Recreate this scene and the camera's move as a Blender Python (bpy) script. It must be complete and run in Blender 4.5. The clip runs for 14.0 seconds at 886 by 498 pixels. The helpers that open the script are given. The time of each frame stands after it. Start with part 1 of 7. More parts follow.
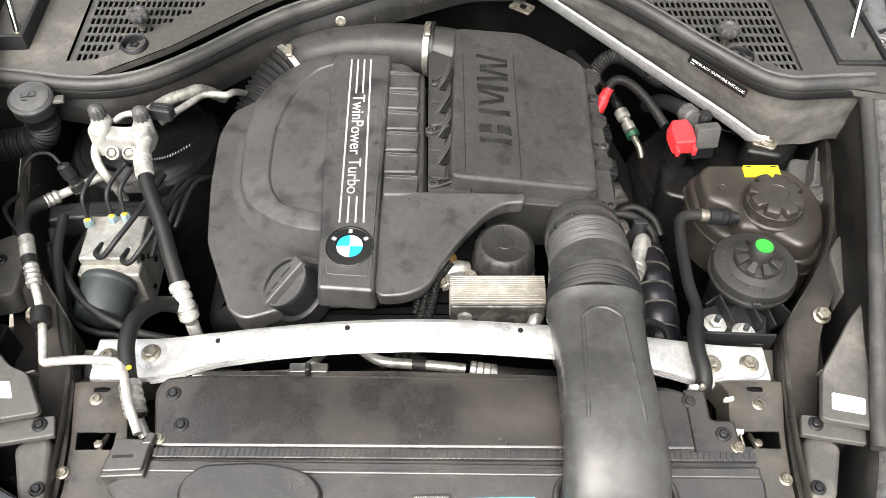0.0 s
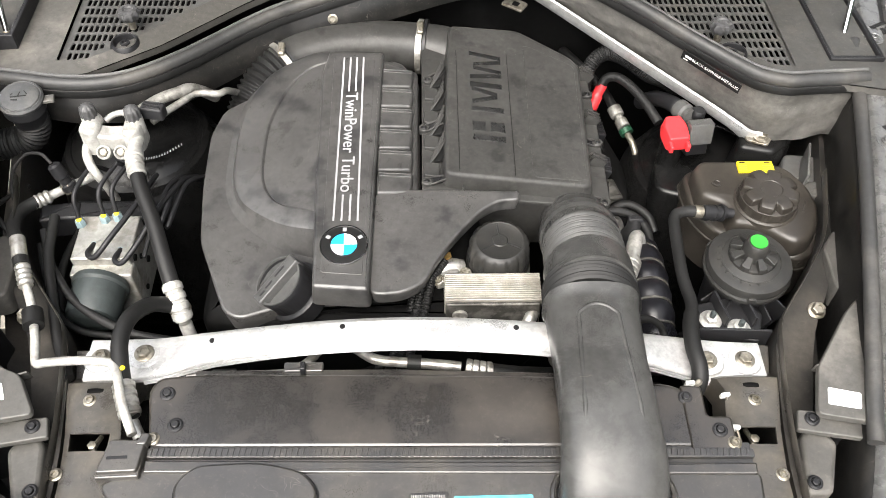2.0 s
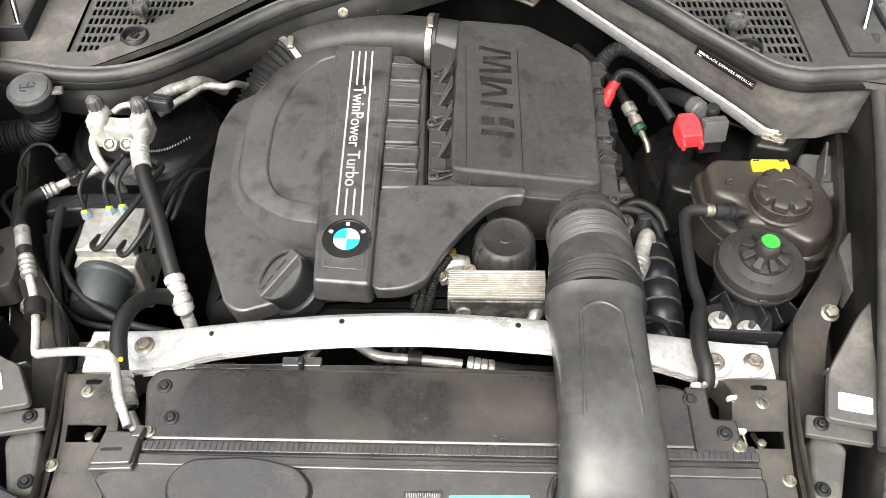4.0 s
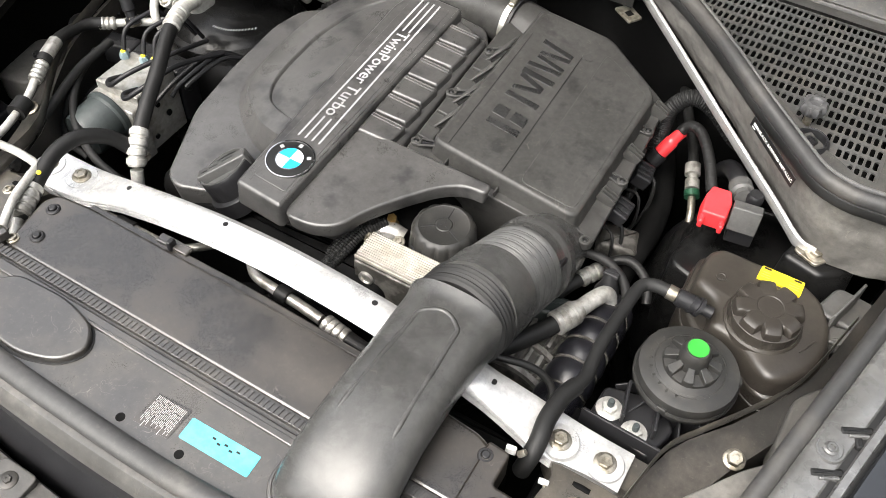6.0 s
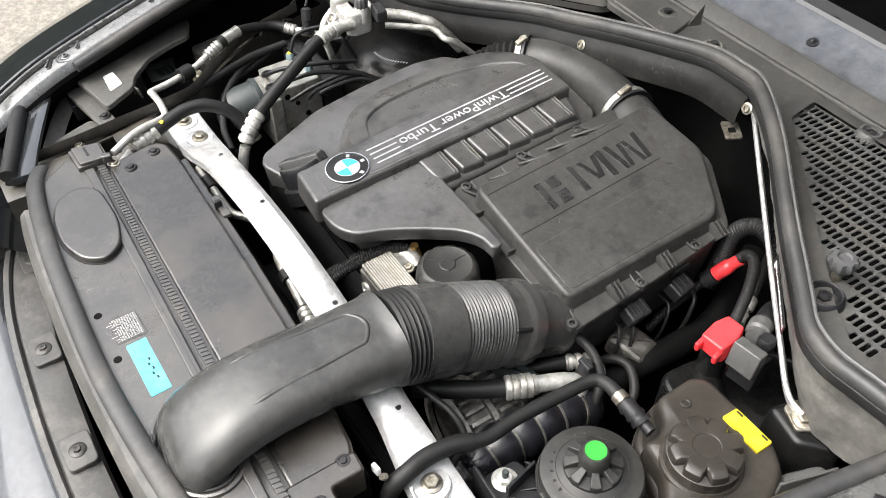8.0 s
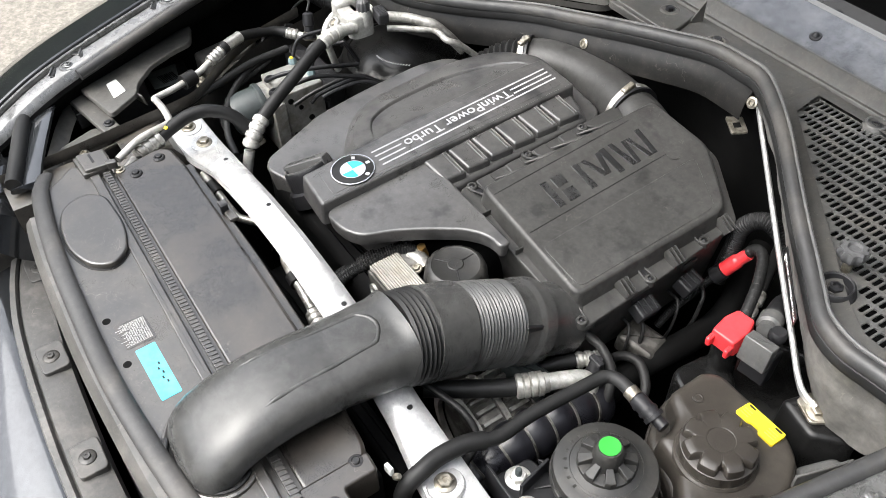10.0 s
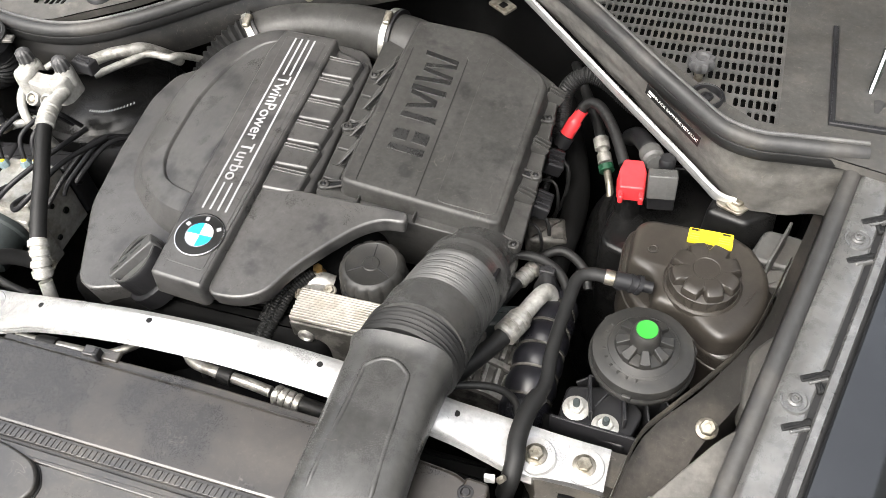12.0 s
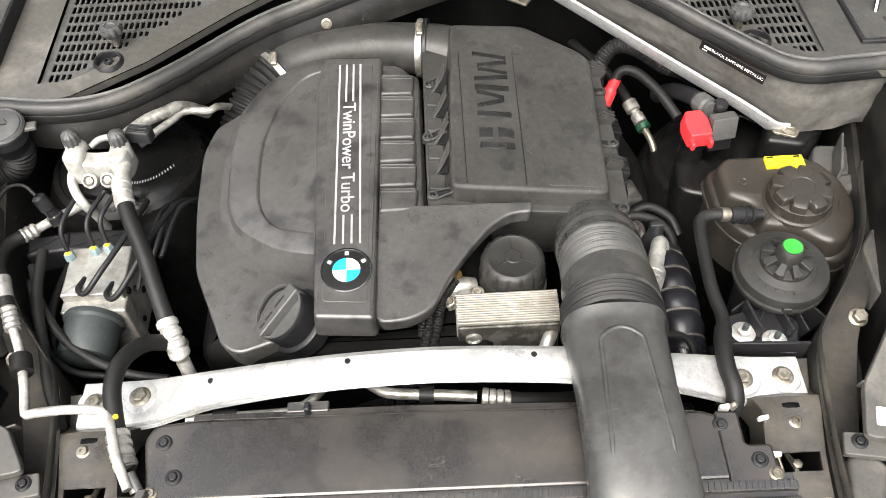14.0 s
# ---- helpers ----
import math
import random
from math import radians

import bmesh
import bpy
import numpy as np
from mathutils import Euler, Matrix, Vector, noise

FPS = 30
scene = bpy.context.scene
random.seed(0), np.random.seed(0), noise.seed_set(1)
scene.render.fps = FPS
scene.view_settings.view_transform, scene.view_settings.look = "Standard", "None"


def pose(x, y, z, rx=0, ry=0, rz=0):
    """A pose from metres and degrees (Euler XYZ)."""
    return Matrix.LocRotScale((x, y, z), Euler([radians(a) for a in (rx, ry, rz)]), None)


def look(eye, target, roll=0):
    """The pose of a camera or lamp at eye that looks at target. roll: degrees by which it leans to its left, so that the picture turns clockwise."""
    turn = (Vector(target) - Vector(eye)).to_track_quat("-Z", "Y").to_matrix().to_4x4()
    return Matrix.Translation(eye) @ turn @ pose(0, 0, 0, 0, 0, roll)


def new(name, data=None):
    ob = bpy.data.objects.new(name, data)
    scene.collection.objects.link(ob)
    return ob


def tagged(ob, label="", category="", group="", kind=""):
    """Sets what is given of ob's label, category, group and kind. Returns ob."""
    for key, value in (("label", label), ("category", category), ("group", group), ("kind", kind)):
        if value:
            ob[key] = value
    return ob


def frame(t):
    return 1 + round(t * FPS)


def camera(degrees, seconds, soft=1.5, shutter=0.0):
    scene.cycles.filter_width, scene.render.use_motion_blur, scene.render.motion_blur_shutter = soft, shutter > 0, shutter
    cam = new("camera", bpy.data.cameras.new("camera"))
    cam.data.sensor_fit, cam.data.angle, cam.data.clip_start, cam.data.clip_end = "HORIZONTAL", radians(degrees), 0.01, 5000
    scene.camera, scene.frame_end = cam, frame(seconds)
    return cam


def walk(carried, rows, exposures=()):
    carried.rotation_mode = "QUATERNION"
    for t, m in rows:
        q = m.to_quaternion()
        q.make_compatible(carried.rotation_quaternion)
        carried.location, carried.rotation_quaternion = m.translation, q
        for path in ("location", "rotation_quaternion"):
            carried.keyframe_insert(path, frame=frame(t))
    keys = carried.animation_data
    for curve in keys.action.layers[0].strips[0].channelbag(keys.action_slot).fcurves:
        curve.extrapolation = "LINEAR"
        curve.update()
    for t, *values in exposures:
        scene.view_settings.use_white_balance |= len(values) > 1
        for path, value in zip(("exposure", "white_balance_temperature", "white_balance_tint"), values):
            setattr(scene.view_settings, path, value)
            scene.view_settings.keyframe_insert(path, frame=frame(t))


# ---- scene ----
cam = camera(54.4, 14.0, 0.8)
PATH = [
    (0, (-0.016, -0.002, 2.0), (0.007, 1.231, 0.426), 0.9),
    (0.5, (-0.017, -0.003, 2.003), (0.012, 1.23, 0.43), 1.0),
    (1, (-0.016, -0.003, 1.998), (0.018, 1.235, 0.428), 1.0),
    (1.5, (-0.016, -0.005, 1.997), (0.024, 1.233, 0.427), 1.1),
    (2, (-0.02, -0.002, 1.994), (0.022, 1.232, 0.42), 1.2),
    (2.5, (-0.02, 0.002, 1.993), (0.017, 1.231, 0.416), 1.0),
    (2.7, (-0.021, 0.003, 1.993), (0.015, 1.231, 0.415), 1.0),
    (4.8, (0.119, 0.003, 1.949), (-0.01, 1.237, 0.38), -1.4),
    (5, (0.218, 0.004, 1.939), (0.013, 1.217, 0.362), -0.4),
    (5.5, (0.415, 0.03, 1.906), (-0.035, 1.185, 0.336), -0.6),
    (6, (0.449, 0.131, 1.889), (-0.146, 1.229, 0.327), 2.4),
    (6.5, (0.488, 0.213, 1.875), (-0.312, 1.169, 0.311), 2.6),
    (7, (0.63, 0.279, 1.852), (-0.349, 1.055, 0.29), 2.4),
    (7.5, (0.744, 0.331, 1.874), (-0.353, 1.03, 0.355), 0.5),
    (8, (0.792, 0.343, 1.898), (-0.381, 1.082, 0.457), -1.1),
    (8.2, (0.797, 0.343, 1.899), (-0.393, 1.089, 0.475), -1.5),
    (10.5, (0.788, 0.329, 1.886), (-0.389, 1.073, 0.451), -2.7),
    (11, (0.75, 0.328, 1.885), (-0.339, 1.122, 0.407), -5.1),
    (11.5, (0.589, 0.276, 1.875), (-0.21, 1.272, 0.336), -7.7),
    (12, (0.444, 0.191, 1.908), (-0.023, 1.321, 0.325), -6.7),
    (12.5, (0.328, 0.094, 1.93), (0.081, 1.277, 0.336), -5.6),
    (13, (0.175, 0.049, 1.967), (0.057, 1.253, 0.375), -4.7),
    (13.5, (0.018, 0.082, 1.963), (-0.036, 1.288, 0.368), -5.5),
    (14, (-0.003, 0.089, 1.963), (-0.007, 1.289, 0.363), -3.1),
]
walk(cam, [(t, look(eye, target, roll)) for t, eye, target, roll in PATH], [(0, 2.18, 6720, 9), (5.5, 2.17, 6700, 9), (6.5, 2.17, 6680, 9), (8, 2.15, 6550, 9), (10.5, 2.17, 6430, 9), (11, 2.18, 6450, 9), (11.7, 2.18, 6600, 9), (12.5, 2.20, 6740, 9), (14, 2.17, 6740, 9)])

# ---- light ----
world = bpy.data.worlds.new("sky")
scene.world = world
world.use_nodes = True
wt = world.node_tree
sky = wt.nodes.new("ShaderNodeTexSky")
sky.sky_type = "NISHITA"
sky.sun_disc = False
sky.sun_elevation, sky.sun_rotation = radians(58), radians(200)
sky.air_density, sky.dust_density, sky.ozone_density = 1.0, 5.0, 0.8
haze = wt.nodes.new("ShaderNodeHueSaturation")
haze.inputs["Saturation"].default_value = 0.35
wt.links.new(sky.outputs[0], haze.inputs["Color"])
wt.links.new(haze.outputs[0], wt.nodes["Background"].inputs[0])
wt.nodes["Background"].inputs[1].default_value = 0.15
sun = new("sun", bpy.data.lights.new("sun", "SUN"))
sun.data.energy, sun.data.angle, sun.data.color = 0.95, radians(65), (1.0, 0.98, 0.95)
sun.matrix_world = look((-0.9, -1.2, 4.2), (0, 0.6, 1))


# ---- materials ----
def material(name, base, rough=0.5, metal=0.0, stain=None, amount=0.3, scale=9.0, bump=0.1, grain=900.0, coat=0.0, speck=0.0, spec=0.35, edge=0.56, soft_=0.06, scuff=0.0):
    """A surface with slow changes of tone, patches of a second colour, dust specks and fine grain."""
    m = bpy.data.materials.new(name)
    m.use_nodes = True
    n, l = m.node_tree.nodes, m.node_tree.links
    b = n["Principled BSDF"]
    b.inputs["Metallic"].default_value = metal
    b.inputs["Specular IOR Level"].default_value = spec
    b.inputs["Coat Weight"].default_value = coat
    b.inputs["Coat Roughness"].default_value = 0.05
    geo = n.new("ShaderNodeNewGeometry")

    def cloud(size, detail=5.0, rough_=0.6, warp=0.0):
        t = n.new("ShaderNodeTexNoise")
        t.inputs["Scale"].default_value, t.inputs["Detail"].default_value = size, detail
        t.inputs["Roughness"].default_value, t.inputs["Distortion"].default_value = rough_, warp
        l.new(geo.outputs["Position"], t.inputs["Vector"])
        return t.outputs["Fac"]

    def spread(value, a, c, to0=0.0, to1=1.0):
        r = n.new("ShaderNodeMapRange")
        for key, v in (("From Min", a), ("From Max", c), ("To Min", to0), ("To Max", to1)):
            r.inputs[key].default_value = v
        l.new(value, r.inputs["Value"])
        return r.outputs[0]

    def blend(kind, fac, a, c):
        x = n.new("ShaderNodeMix")
        x.data_type, x.blend_type = "RGBA", kind
        for key, v in (("Factor", fac), (6, a), (7, c)):
            if isinstance(v, (float, tuple)):
                x.inputs[key].default_value = v if isinstance(v, float) else (*v, 1)
            else:
                l.new(v, x.inputs[key])
        return x.outputs[2]

    stain = stain or tuple(min(1, c * 1.6 + 0.008) for c in base)
    slow, patch, fine = cloud(scale * 0.45, 3.0), cloud(scale, 4.0, 0.55, 0.15), cloud(grain, 3.0)
    mask = spread(patch, edge - soft_, edge + soft_, 0.0, amount)
    colour = blend("MIX", mask, base, stain)
    tone = n.new("ShaderNodeCombineColor")
    shade = spread(slow, 0.3, 0.7, 0.78, 1.2)
    for key in ("Red", "Green", "Blue"):
        l.new(shade, tone.inputs[key])
    colour = blend("MULTIPLY", 1.0, colour, tone.outputs[0])
    if speck:
        dust = spread(cloud(150.0, 6.0, 0.85), 0.56, 0.78, 0.0, speck)
        colour = blend("MIX", dust, colour, (0.19, 0.165, 0.13))
    mid = n.new("ShaderNodeCombineColor")
    shade2 = spread(cloud(95.0, 4.0, 0.7), 0.3, 0.7, 0.80, 1.22)
    for key in ("Red", "Green", "Blue"):
        l.new(shade2, mid.inputs[key])
    colour = blend("MULTIPLY", 1.0, colour, mid.outputs[0])
    if scuff:
        # hair-thin scuffs: where a slow noise crosses its middle, in patches
        off = n.new("ShaderNodeMath")
        off.operation = "SUBTRACT"
        off.inputs[1].default_value = 0.5
        l.new(cloud(34.0, 2.0, 0.5, 0.6), off.inputs[0])
        size = n.new("ShaderNodeMath")
        size.operation = "ABSOLUTE"
        l.new(off.outputs[0], size.inputs[0])
        both = n.new("ShaderNodeMath")
        both.operation = "MULTIPLY"
        l.new(spread(size.outputs[0], 0.0, 0.006, scuff, 0.0), both.inputs[0])
        l.new(spread(cloud(21.0, 2.0), 0.55, 0.68), both.inputs[1])
        colour = blend("MIX", both.outputs[0], colour, (0.20, 0.185, 0.16))
    l.new(colour, b.inputs["Base Color"])
    add = n.new("ShaderNodeMath")
    add.operation = "ADD"
    l.new(spread(patch, 0.3, 0.7, max(0.03, rough - 0.09), min(1, rough + 0.08)), add.inputs[0])
    l.new(spread(fine, 0.3, 0.7, -0.05, 0.05), add.inputs[1])
    l.new(add.outputs[0], b.inputs["Roughness"])
    if bump:
        bm = n.new("ShaderNodeBump")
        bm.inputs["Strength"].default_value, bm.inputs["Distance"].default_value = bump, 0.0006
        l.new(fine, bm.inputs["Height"])
        l.new(bm.outputs[0], b.inputs["Normal"])
    return m


COVER = material("cover_plastic", (0.0455, 0.0445, 0.0435), 0.35, stain=(0.014, 0.014, 0.015), amount=0.85, scale=19, speck=0.18, edge=0.595, soft_=0.06, scuff=0.22, spec=0.5)
AIRBOX = material("airbox_plastic", (0.033, 0.0325, 0.0312), 0.40, stain=(0.012, 0.012, 0.012), amount=0.75, scale=24, speck=0.18, edge=0.62, soft_=0.06, spec=0.22, scuff=0.25)
SLAM = material("dusty_plastic", (0.0385, 0.0352, 0.0308), 0.36, stain=(0.018, 0.0175, 0.018), amount=0.95, scale=12, speck=0.45, edge=0.475, soft_=0.09, scuff=0.5, spec=0.75)
DUCT = material("duct_plastic", (0.036, 0.036, 0.035), 0.28, stain=(0.060, 0.059, 0.057), amount=0.5, scale=13, speck=0.15, edge=0.54, soft_=0.12, scuff=0.3)
REARPANEL = material("stained_panel_plastic", (0.0125, 0.0110, 0.0097), 0.32, stain=(0.036, 0.0300, 0.0240), amount=0.75, scale=11, speck=0.25, edge=0.53, soft_=0.11, scuff=0.45, spec=0.8)
CAPTOP = material("dusty_cap_face", (0.050, 0.050, 0.049), 0.42, stain=(0.030, 0.030, 0.030), amount=0.5, scale=40, speck=0.2)
# Lid plastic made glossier and darker, recess shade included in the colour.
RECESS_TONE = material("recess_tone_gloss_plastic", (0.013, 0.013, 0.013), 0.26, spec=0.5, bump=0.03)
BLACK = material("black_plastic", (0.011, 0.011, 0.012), 0.42, speck=0.07, spec=0.25)
# Near-black with hardly any gloss: grime plus the shade of the bay's voids.
DEEP = material("grimy_shade_black", (0.003, 0.003, 0.003), 0.7, speck=0.015, spec=0.05)
TANK = material("tank_plastic", (0.0215, 0.0188, 0.0160), 0.37, stain=(0.034, 0.030, 0.025), amount=0.7, speck=0.1, edge=0.52, scuff=0.2)
RUBBER = material("rubber", (0.009, 0.009, 0.009), 0.52, speck=0.06, bump=0.2, spec=0.24)
SEAL = material("seal_rubber", (0.028, 0.028, 0.028), 0.5, stain=(0.062, 0.058, 0.053), amount=0.6, speck=0.2)
SEALTOP = material("seal_lip_rubber", (0.060, 0.060, 0.060), 0.38, stain=(0.09, 0.088, 0.083), amount=0.6, speck=0.2, spec=0.4)
RAIL = material("rail_paint", (0.040, 0.037, 0.033), 0.34, stain=(0.075, 0.066, 0.052), amount=0.6, scale=22, speck=0.35, edge=0.54, soft_=0.1, spec=0.5, scuff=0.4)
SILVER = material("silver_paint", (0.47, 0.47, 0.465), 0.34, 0.5, stain=(0.36, 0.345, 0.31), amount=0.5, scale=14, edge=0.62, speck=0.05)
ALU = material("cast_aluminium", (0.42, 0.41, 0.385), 0.38, 0.7, stain=(0.20, 0.19, 0.17), amount=0.8, scale=38, bump=0.4, edge=0.54)
GRIMY = material("grimy_cast_metal", (0.13, 0.125, 0.115), 0.5, 0.5, stain=(0.04, 0.038, 0.034), amount=0.9, scale=40, bump=0.5, edge=0.5, speck=0.2)
STEEL = material("zinc_steel", (0.27, 0.25, 0.21), 0.42, 0.8, stain=(0.13, 0.115, 0.085), amount=0.8, scale=80, edge=0.52)
ZINC = material("bright_zinc", (0.52, 0.515, 0.49), 0.38, 0.6, stain=(0.35, 0.34, 0.31), amount=0.6, scale=80)
CASTING = material("pale_casting", (0.37, 0.365, 0.345), 0.46, 0.35, stain=(0.25, 0.24, 0.215), amount=0.8, scale=70, bump=0.5, grain=500, edge=0.56, soft_=0.12)
DULLCAST = material("dull_cast_alloy", (0.23, 0.225, 0.21), 0.5, 0.4, stain=(0.10, 0.095, 0.085), amount=0.8, scale=50, bump=0.5, edge=0.54)
MACHINED = material("machined_alloy", (0.29, 0.285, 0.265), 0.40, 0.55, stain=(0.20, 0.185, 0.16), amount=0.7, scale=45, bump=0.3, edge=0.56)
NUT = material("pale_blue_plating", (0.20, 0.27, 0.29), 0.4, 0.3)
COOLER = material("cooler_plates", (0.255, 0.24, 0.215), 0.42, 0.35, stain=(0.20, 0.18, 0.15), amount=0.6, scale=40, bump=0.2, edge=0.58)
CHROME = material("bright_chrome", (0.75, 0.75, 0.75), 0.18, 1.0, bump=0, stain=(0.6, 0.6, 0.6))
PAINT = material("black_paint", (0.036, 0.038, 0.041), 0.12, 0.75, coat=0.6, bump=0, spec=0.4, stain=(0.040, 0.042, 0.045))
SCREEN = material("dark_glass", (0.007, 0.009, 0.010), 0.10, coat=0.3, bump=0, spec=0.4, stain=(0.010, 0.012, 0.013))
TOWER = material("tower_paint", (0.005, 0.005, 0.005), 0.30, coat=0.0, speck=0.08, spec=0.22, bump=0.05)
INNER = material("inner_body_paint", (0.027, 0.026, 0.0245), 0.38, stain=(0.052, 0.047, 0.041), amount=0.8, speck=0.3, edge=0.55, spec=0.3, scuff=0.3)
PANEL = material("grey_liner", (0.055, 0.053, 0.049), 0.5, stain=(0.10, 0.094, 0.085), amount=0.8, speck=0.35, scuff=0.4)
FELT = material("bulkhead_liner", (0.100, 0.096, 0.089), 0.62, stain=(0.070, 0.067, 0.062), amount=0.7, scale=34, speck=0.4, bump=0.8, grain=120, edge=0.52, soft_=0.12, scuff=0.5)
MOTOR = material("pump_motor", (0.030, 0.036, 0.036), 0.42, 0.0, stain=(0.022, 0.026, 0.026), amount=0.6, speck=0.15)
RED = material("red_plastic", (0.55, 0.030, 0.035), 0.4, stain=(0.46, 0.026, 0.03))
YELLOW = material("yellow_sticker", (0.66, 0.50, 0.015), 0.45, bump=0, stain=(0.62, 0.47, 0.02))
BLUE = material("blue_sticker", (0.06, 0.44, 0.54), 0.45, stain=(0.12, 0.50, 0.58), bump=0)
GREEN = material("green_sticker", (0.025, 0.27, 0.03), 0.45, bump=0, stain=(0.03, 0.24, 0.035))
TINT = material("label_print", (0.40, 0.40, 0.39), 0.5, bump=0)
HOSE = material("glossy_hose", (0.006, 0.006, 0.008), 0.32, spec=0.35, speck=0.02)
CAPGREY = material("grey_cap", (0.046, 0.047, 0.048), 0.45, stain=(0.075, 0.074, 0.070), amount=0.5, scale=40, speck=0.2)
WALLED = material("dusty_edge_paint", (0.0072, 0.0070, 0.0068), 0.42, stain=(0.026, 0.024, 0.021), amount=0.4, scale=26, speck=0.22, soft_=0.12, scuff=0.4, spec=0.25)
DARKGREEN = material("dark_green_rubber", (0.010, 0.050, 0.026), 0.45)
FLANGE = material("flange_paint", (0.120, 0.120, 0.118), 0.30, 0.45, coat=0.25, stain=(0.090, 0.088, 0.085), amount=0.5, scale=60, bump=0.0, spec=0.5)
GRATE = material("grille_plastic", (0.060, 0.060, 0.0585), 0.42, stain=(0.075, 0.071, 0.064), amount=0.6, scale=20, speck=0.3)
KNOB = material("grey_knob_plastic", (0.048, 0.048, 0.049), 0.45, speck=0.25, spec=0.3)
LID = material("dusty_black_lid", (0.018, 0.0178, 0.017), 0.42, stain=(0.030, 0.028, 0.025), amount=0.5, scale=30, speck=0.2, spec=0.3)
LEDGE = material("dusty_ledge", (0.039, 0.0385, 0.0365), 0.48, stain=(0.055, 0.051, 0.046), amount=0.6, scale=30, speck=0.4, soft_=0.12, scuff=0.5)
TRIM = material("pale_trim_plastic", (0.050, 0.049, 0.047), 0.42, stain=(0.085, 0.08, 0.074), amount=0.7, scale=22, speck=0.35, scuff=0.4)
STRIP = material("dusty_gloss_paint", (0.050, 0.052, 0.057), 0.30, stain=(0.085, 0.087, 0.090), amount=0.6, scale=18, speck=0.3, coat=0.5)
TAG = material("grey_tag", (0.17, 0.19, 0.18), 0.5, bump=0)
WHITE = material("white_paper", (0.62, 0.62, 0.60), 0.5, stain=(0.55, 0.55, 0.53), bump=0)
INK = material("ink", (0.010, 0.010, 0.010), 0.4, bump=0, spec=0.2, stain=(0.012, 0.012, 0.012))
BADGE_BLUE = material("badge_blue", (0.02, 0.42, 0.80), 0.2, bump=0, coat=0.6, stain=(0.02, 0.40, 0.78))
BADGE_WHITE = material("badge_white", (0.85, 0.86, 0.86), 0.2, bump=0, coat=0.6, stain=(0.82, 0.83, 0.83))
PRINT = material("silver_print", (0.34, 0.345, 0.35), 0.35, 0.2, bump=0, stain=(0.40, 0.405, 0.41))
BRASS = material("brass", (0.40, 0.25, 0.09), 0.4, 0.9)
HEDGE = material("dark_green_wall", (0.025, 0.036, 0.026), 0.9, stain=(0.045, 0.058, 0.042), amount=0.8, scale=1.5, bump=0)
CONCRETE = material("concrete", (0.19, 0.175, 0.150), 0.9, stain=(0.13, 0.12, 0.105), amount=0.7, scale=45, speck=0.8, bump=0.6, grain=160, edge=0.5)


# ---- shapes ----
def V(*a):
    return Vector(a)


def loft(rings, bm=None, caps=True, closed=True):
    bm = bm or bmesh.new()
    rows = [[bm.verts.new(p) for p in r] for r in rings]
    k = len(rows[0])
    for a, b in zip(rows, rows[1:]):
        for i in range(k if closed else k - 1):
            bm.faces.new((a[i], a[(i + 1) % k], b[(i + 1) % k], b[i]))
    if caps:
        bm.faces.new(rows[0][::-1]), bm.faces.new(rows[-1])
    return bm


def rounded(points, r=0.01, n=4):
    """A polygon with its corners rounded."""
    out, k = [], len(points)
    for i in range(k):
        p, a, b = (Vector(points[j % k][:2]) for j in (i, i - 1, i + 1))
        d = min(r, (a - p).length * 0.45, (b - p).length * 0.45)
        s, e = p + (a - p).normalized() * d, p + (b - p).normalized() * d
        out += [(s.lerp(p, j / n)).lerp(p.lerp(e, j / n), j / n) for j in range(n + 1)]
    return out


def inset(pts, d):
    k, out = len(pts), []
    for i in range(k):
        t = (pts[(i + 1) % k] - pts[i - 1])
        t = t.normalized() if t.length else V(1, 0)
        out.append(pts[i] + Vector((-t.y, t.x)) * d)
    return out


def slab(points, top, bottom, bevel=0.004, draft=0.0, r=0.01, crown=0.0, bm=None):
    """A block over a polygon (counter-clockwise), with a sloping top, rounded edges and flared sides."""
    top_f = top if callable(top) else (lambda x, y: top)
    bot_f = bottom if callable(bottom) else (lambda x, y: bottom)
    turn = sum(p[0] * q[1] - q[0] * p[1] for p, q in zip(points, list(points[1:]) + [points[0]]))
    pts = rounded(points if turn > 0 else points[::-1], r)
    z = lambda ps, dz, f: [V(p.x, p.y, f(p.x, p.y) + dz) for p in ps]
    rings = [z(inset(pts, -draft), 0, bot_f), z(pts, -bevel, top_f)]
    for a in (30, 60, 90):
        rings.append(z(inset(pts, bevel * (1 - math.cos(radians(a)))), -bevel * (1 - math.sin(radians(a))), top_f))
    if crown:
        c = sum((Vector(p) for p in pts), Vector((0, 0))) / len(pts)
        for s in (0.85, 0.65, 0.4, 0.15):
            rings.append(z([c + (p - c) * s for p in inset(pts, bevel)], crown * (1 - s * s), top_f))
    return loft(rings, bm)


def curve(points, step=0.006):
    """Points evenly along a smooth line through the given ones, with their share of the way."""
    P = [Vector(p) for p in points]
    P = [2 * P[0] - P[1]] + P + [2 * P[-1] - P[-2]]
    raw = []
    for a, b, c, d in zip(P, P[1:], P[2:], P[3:]):
        for j in range(24):
            t = j / 24
            raw.append(0.5 * (2 * b + (c - a) * t + (2 * a - 5 * b + 4 * c - d) * t * t + (3 * b - a - 3 * c + d) * t ** 3))
    raw.append(P[-2])
    dist = [0.0]
    for a, b in zip(raw, raw[1:]):
        dist.append(dist[-1] + (b - a).length)
    n = max(2, int(dist[-1] / step))
    out, j = [], 0
    for i in range(n + 1):
        s = dist[-1] * i / n
        while j < len(raw) - 2 and dist[j + 1] < s:
            j += 1
        f = (s - dist[j]) / max(1e-9, dist[j + 1] - dist[j])
        out.append((raw[j].lerp(raw[j + 1], f), i / n, s))
    return out


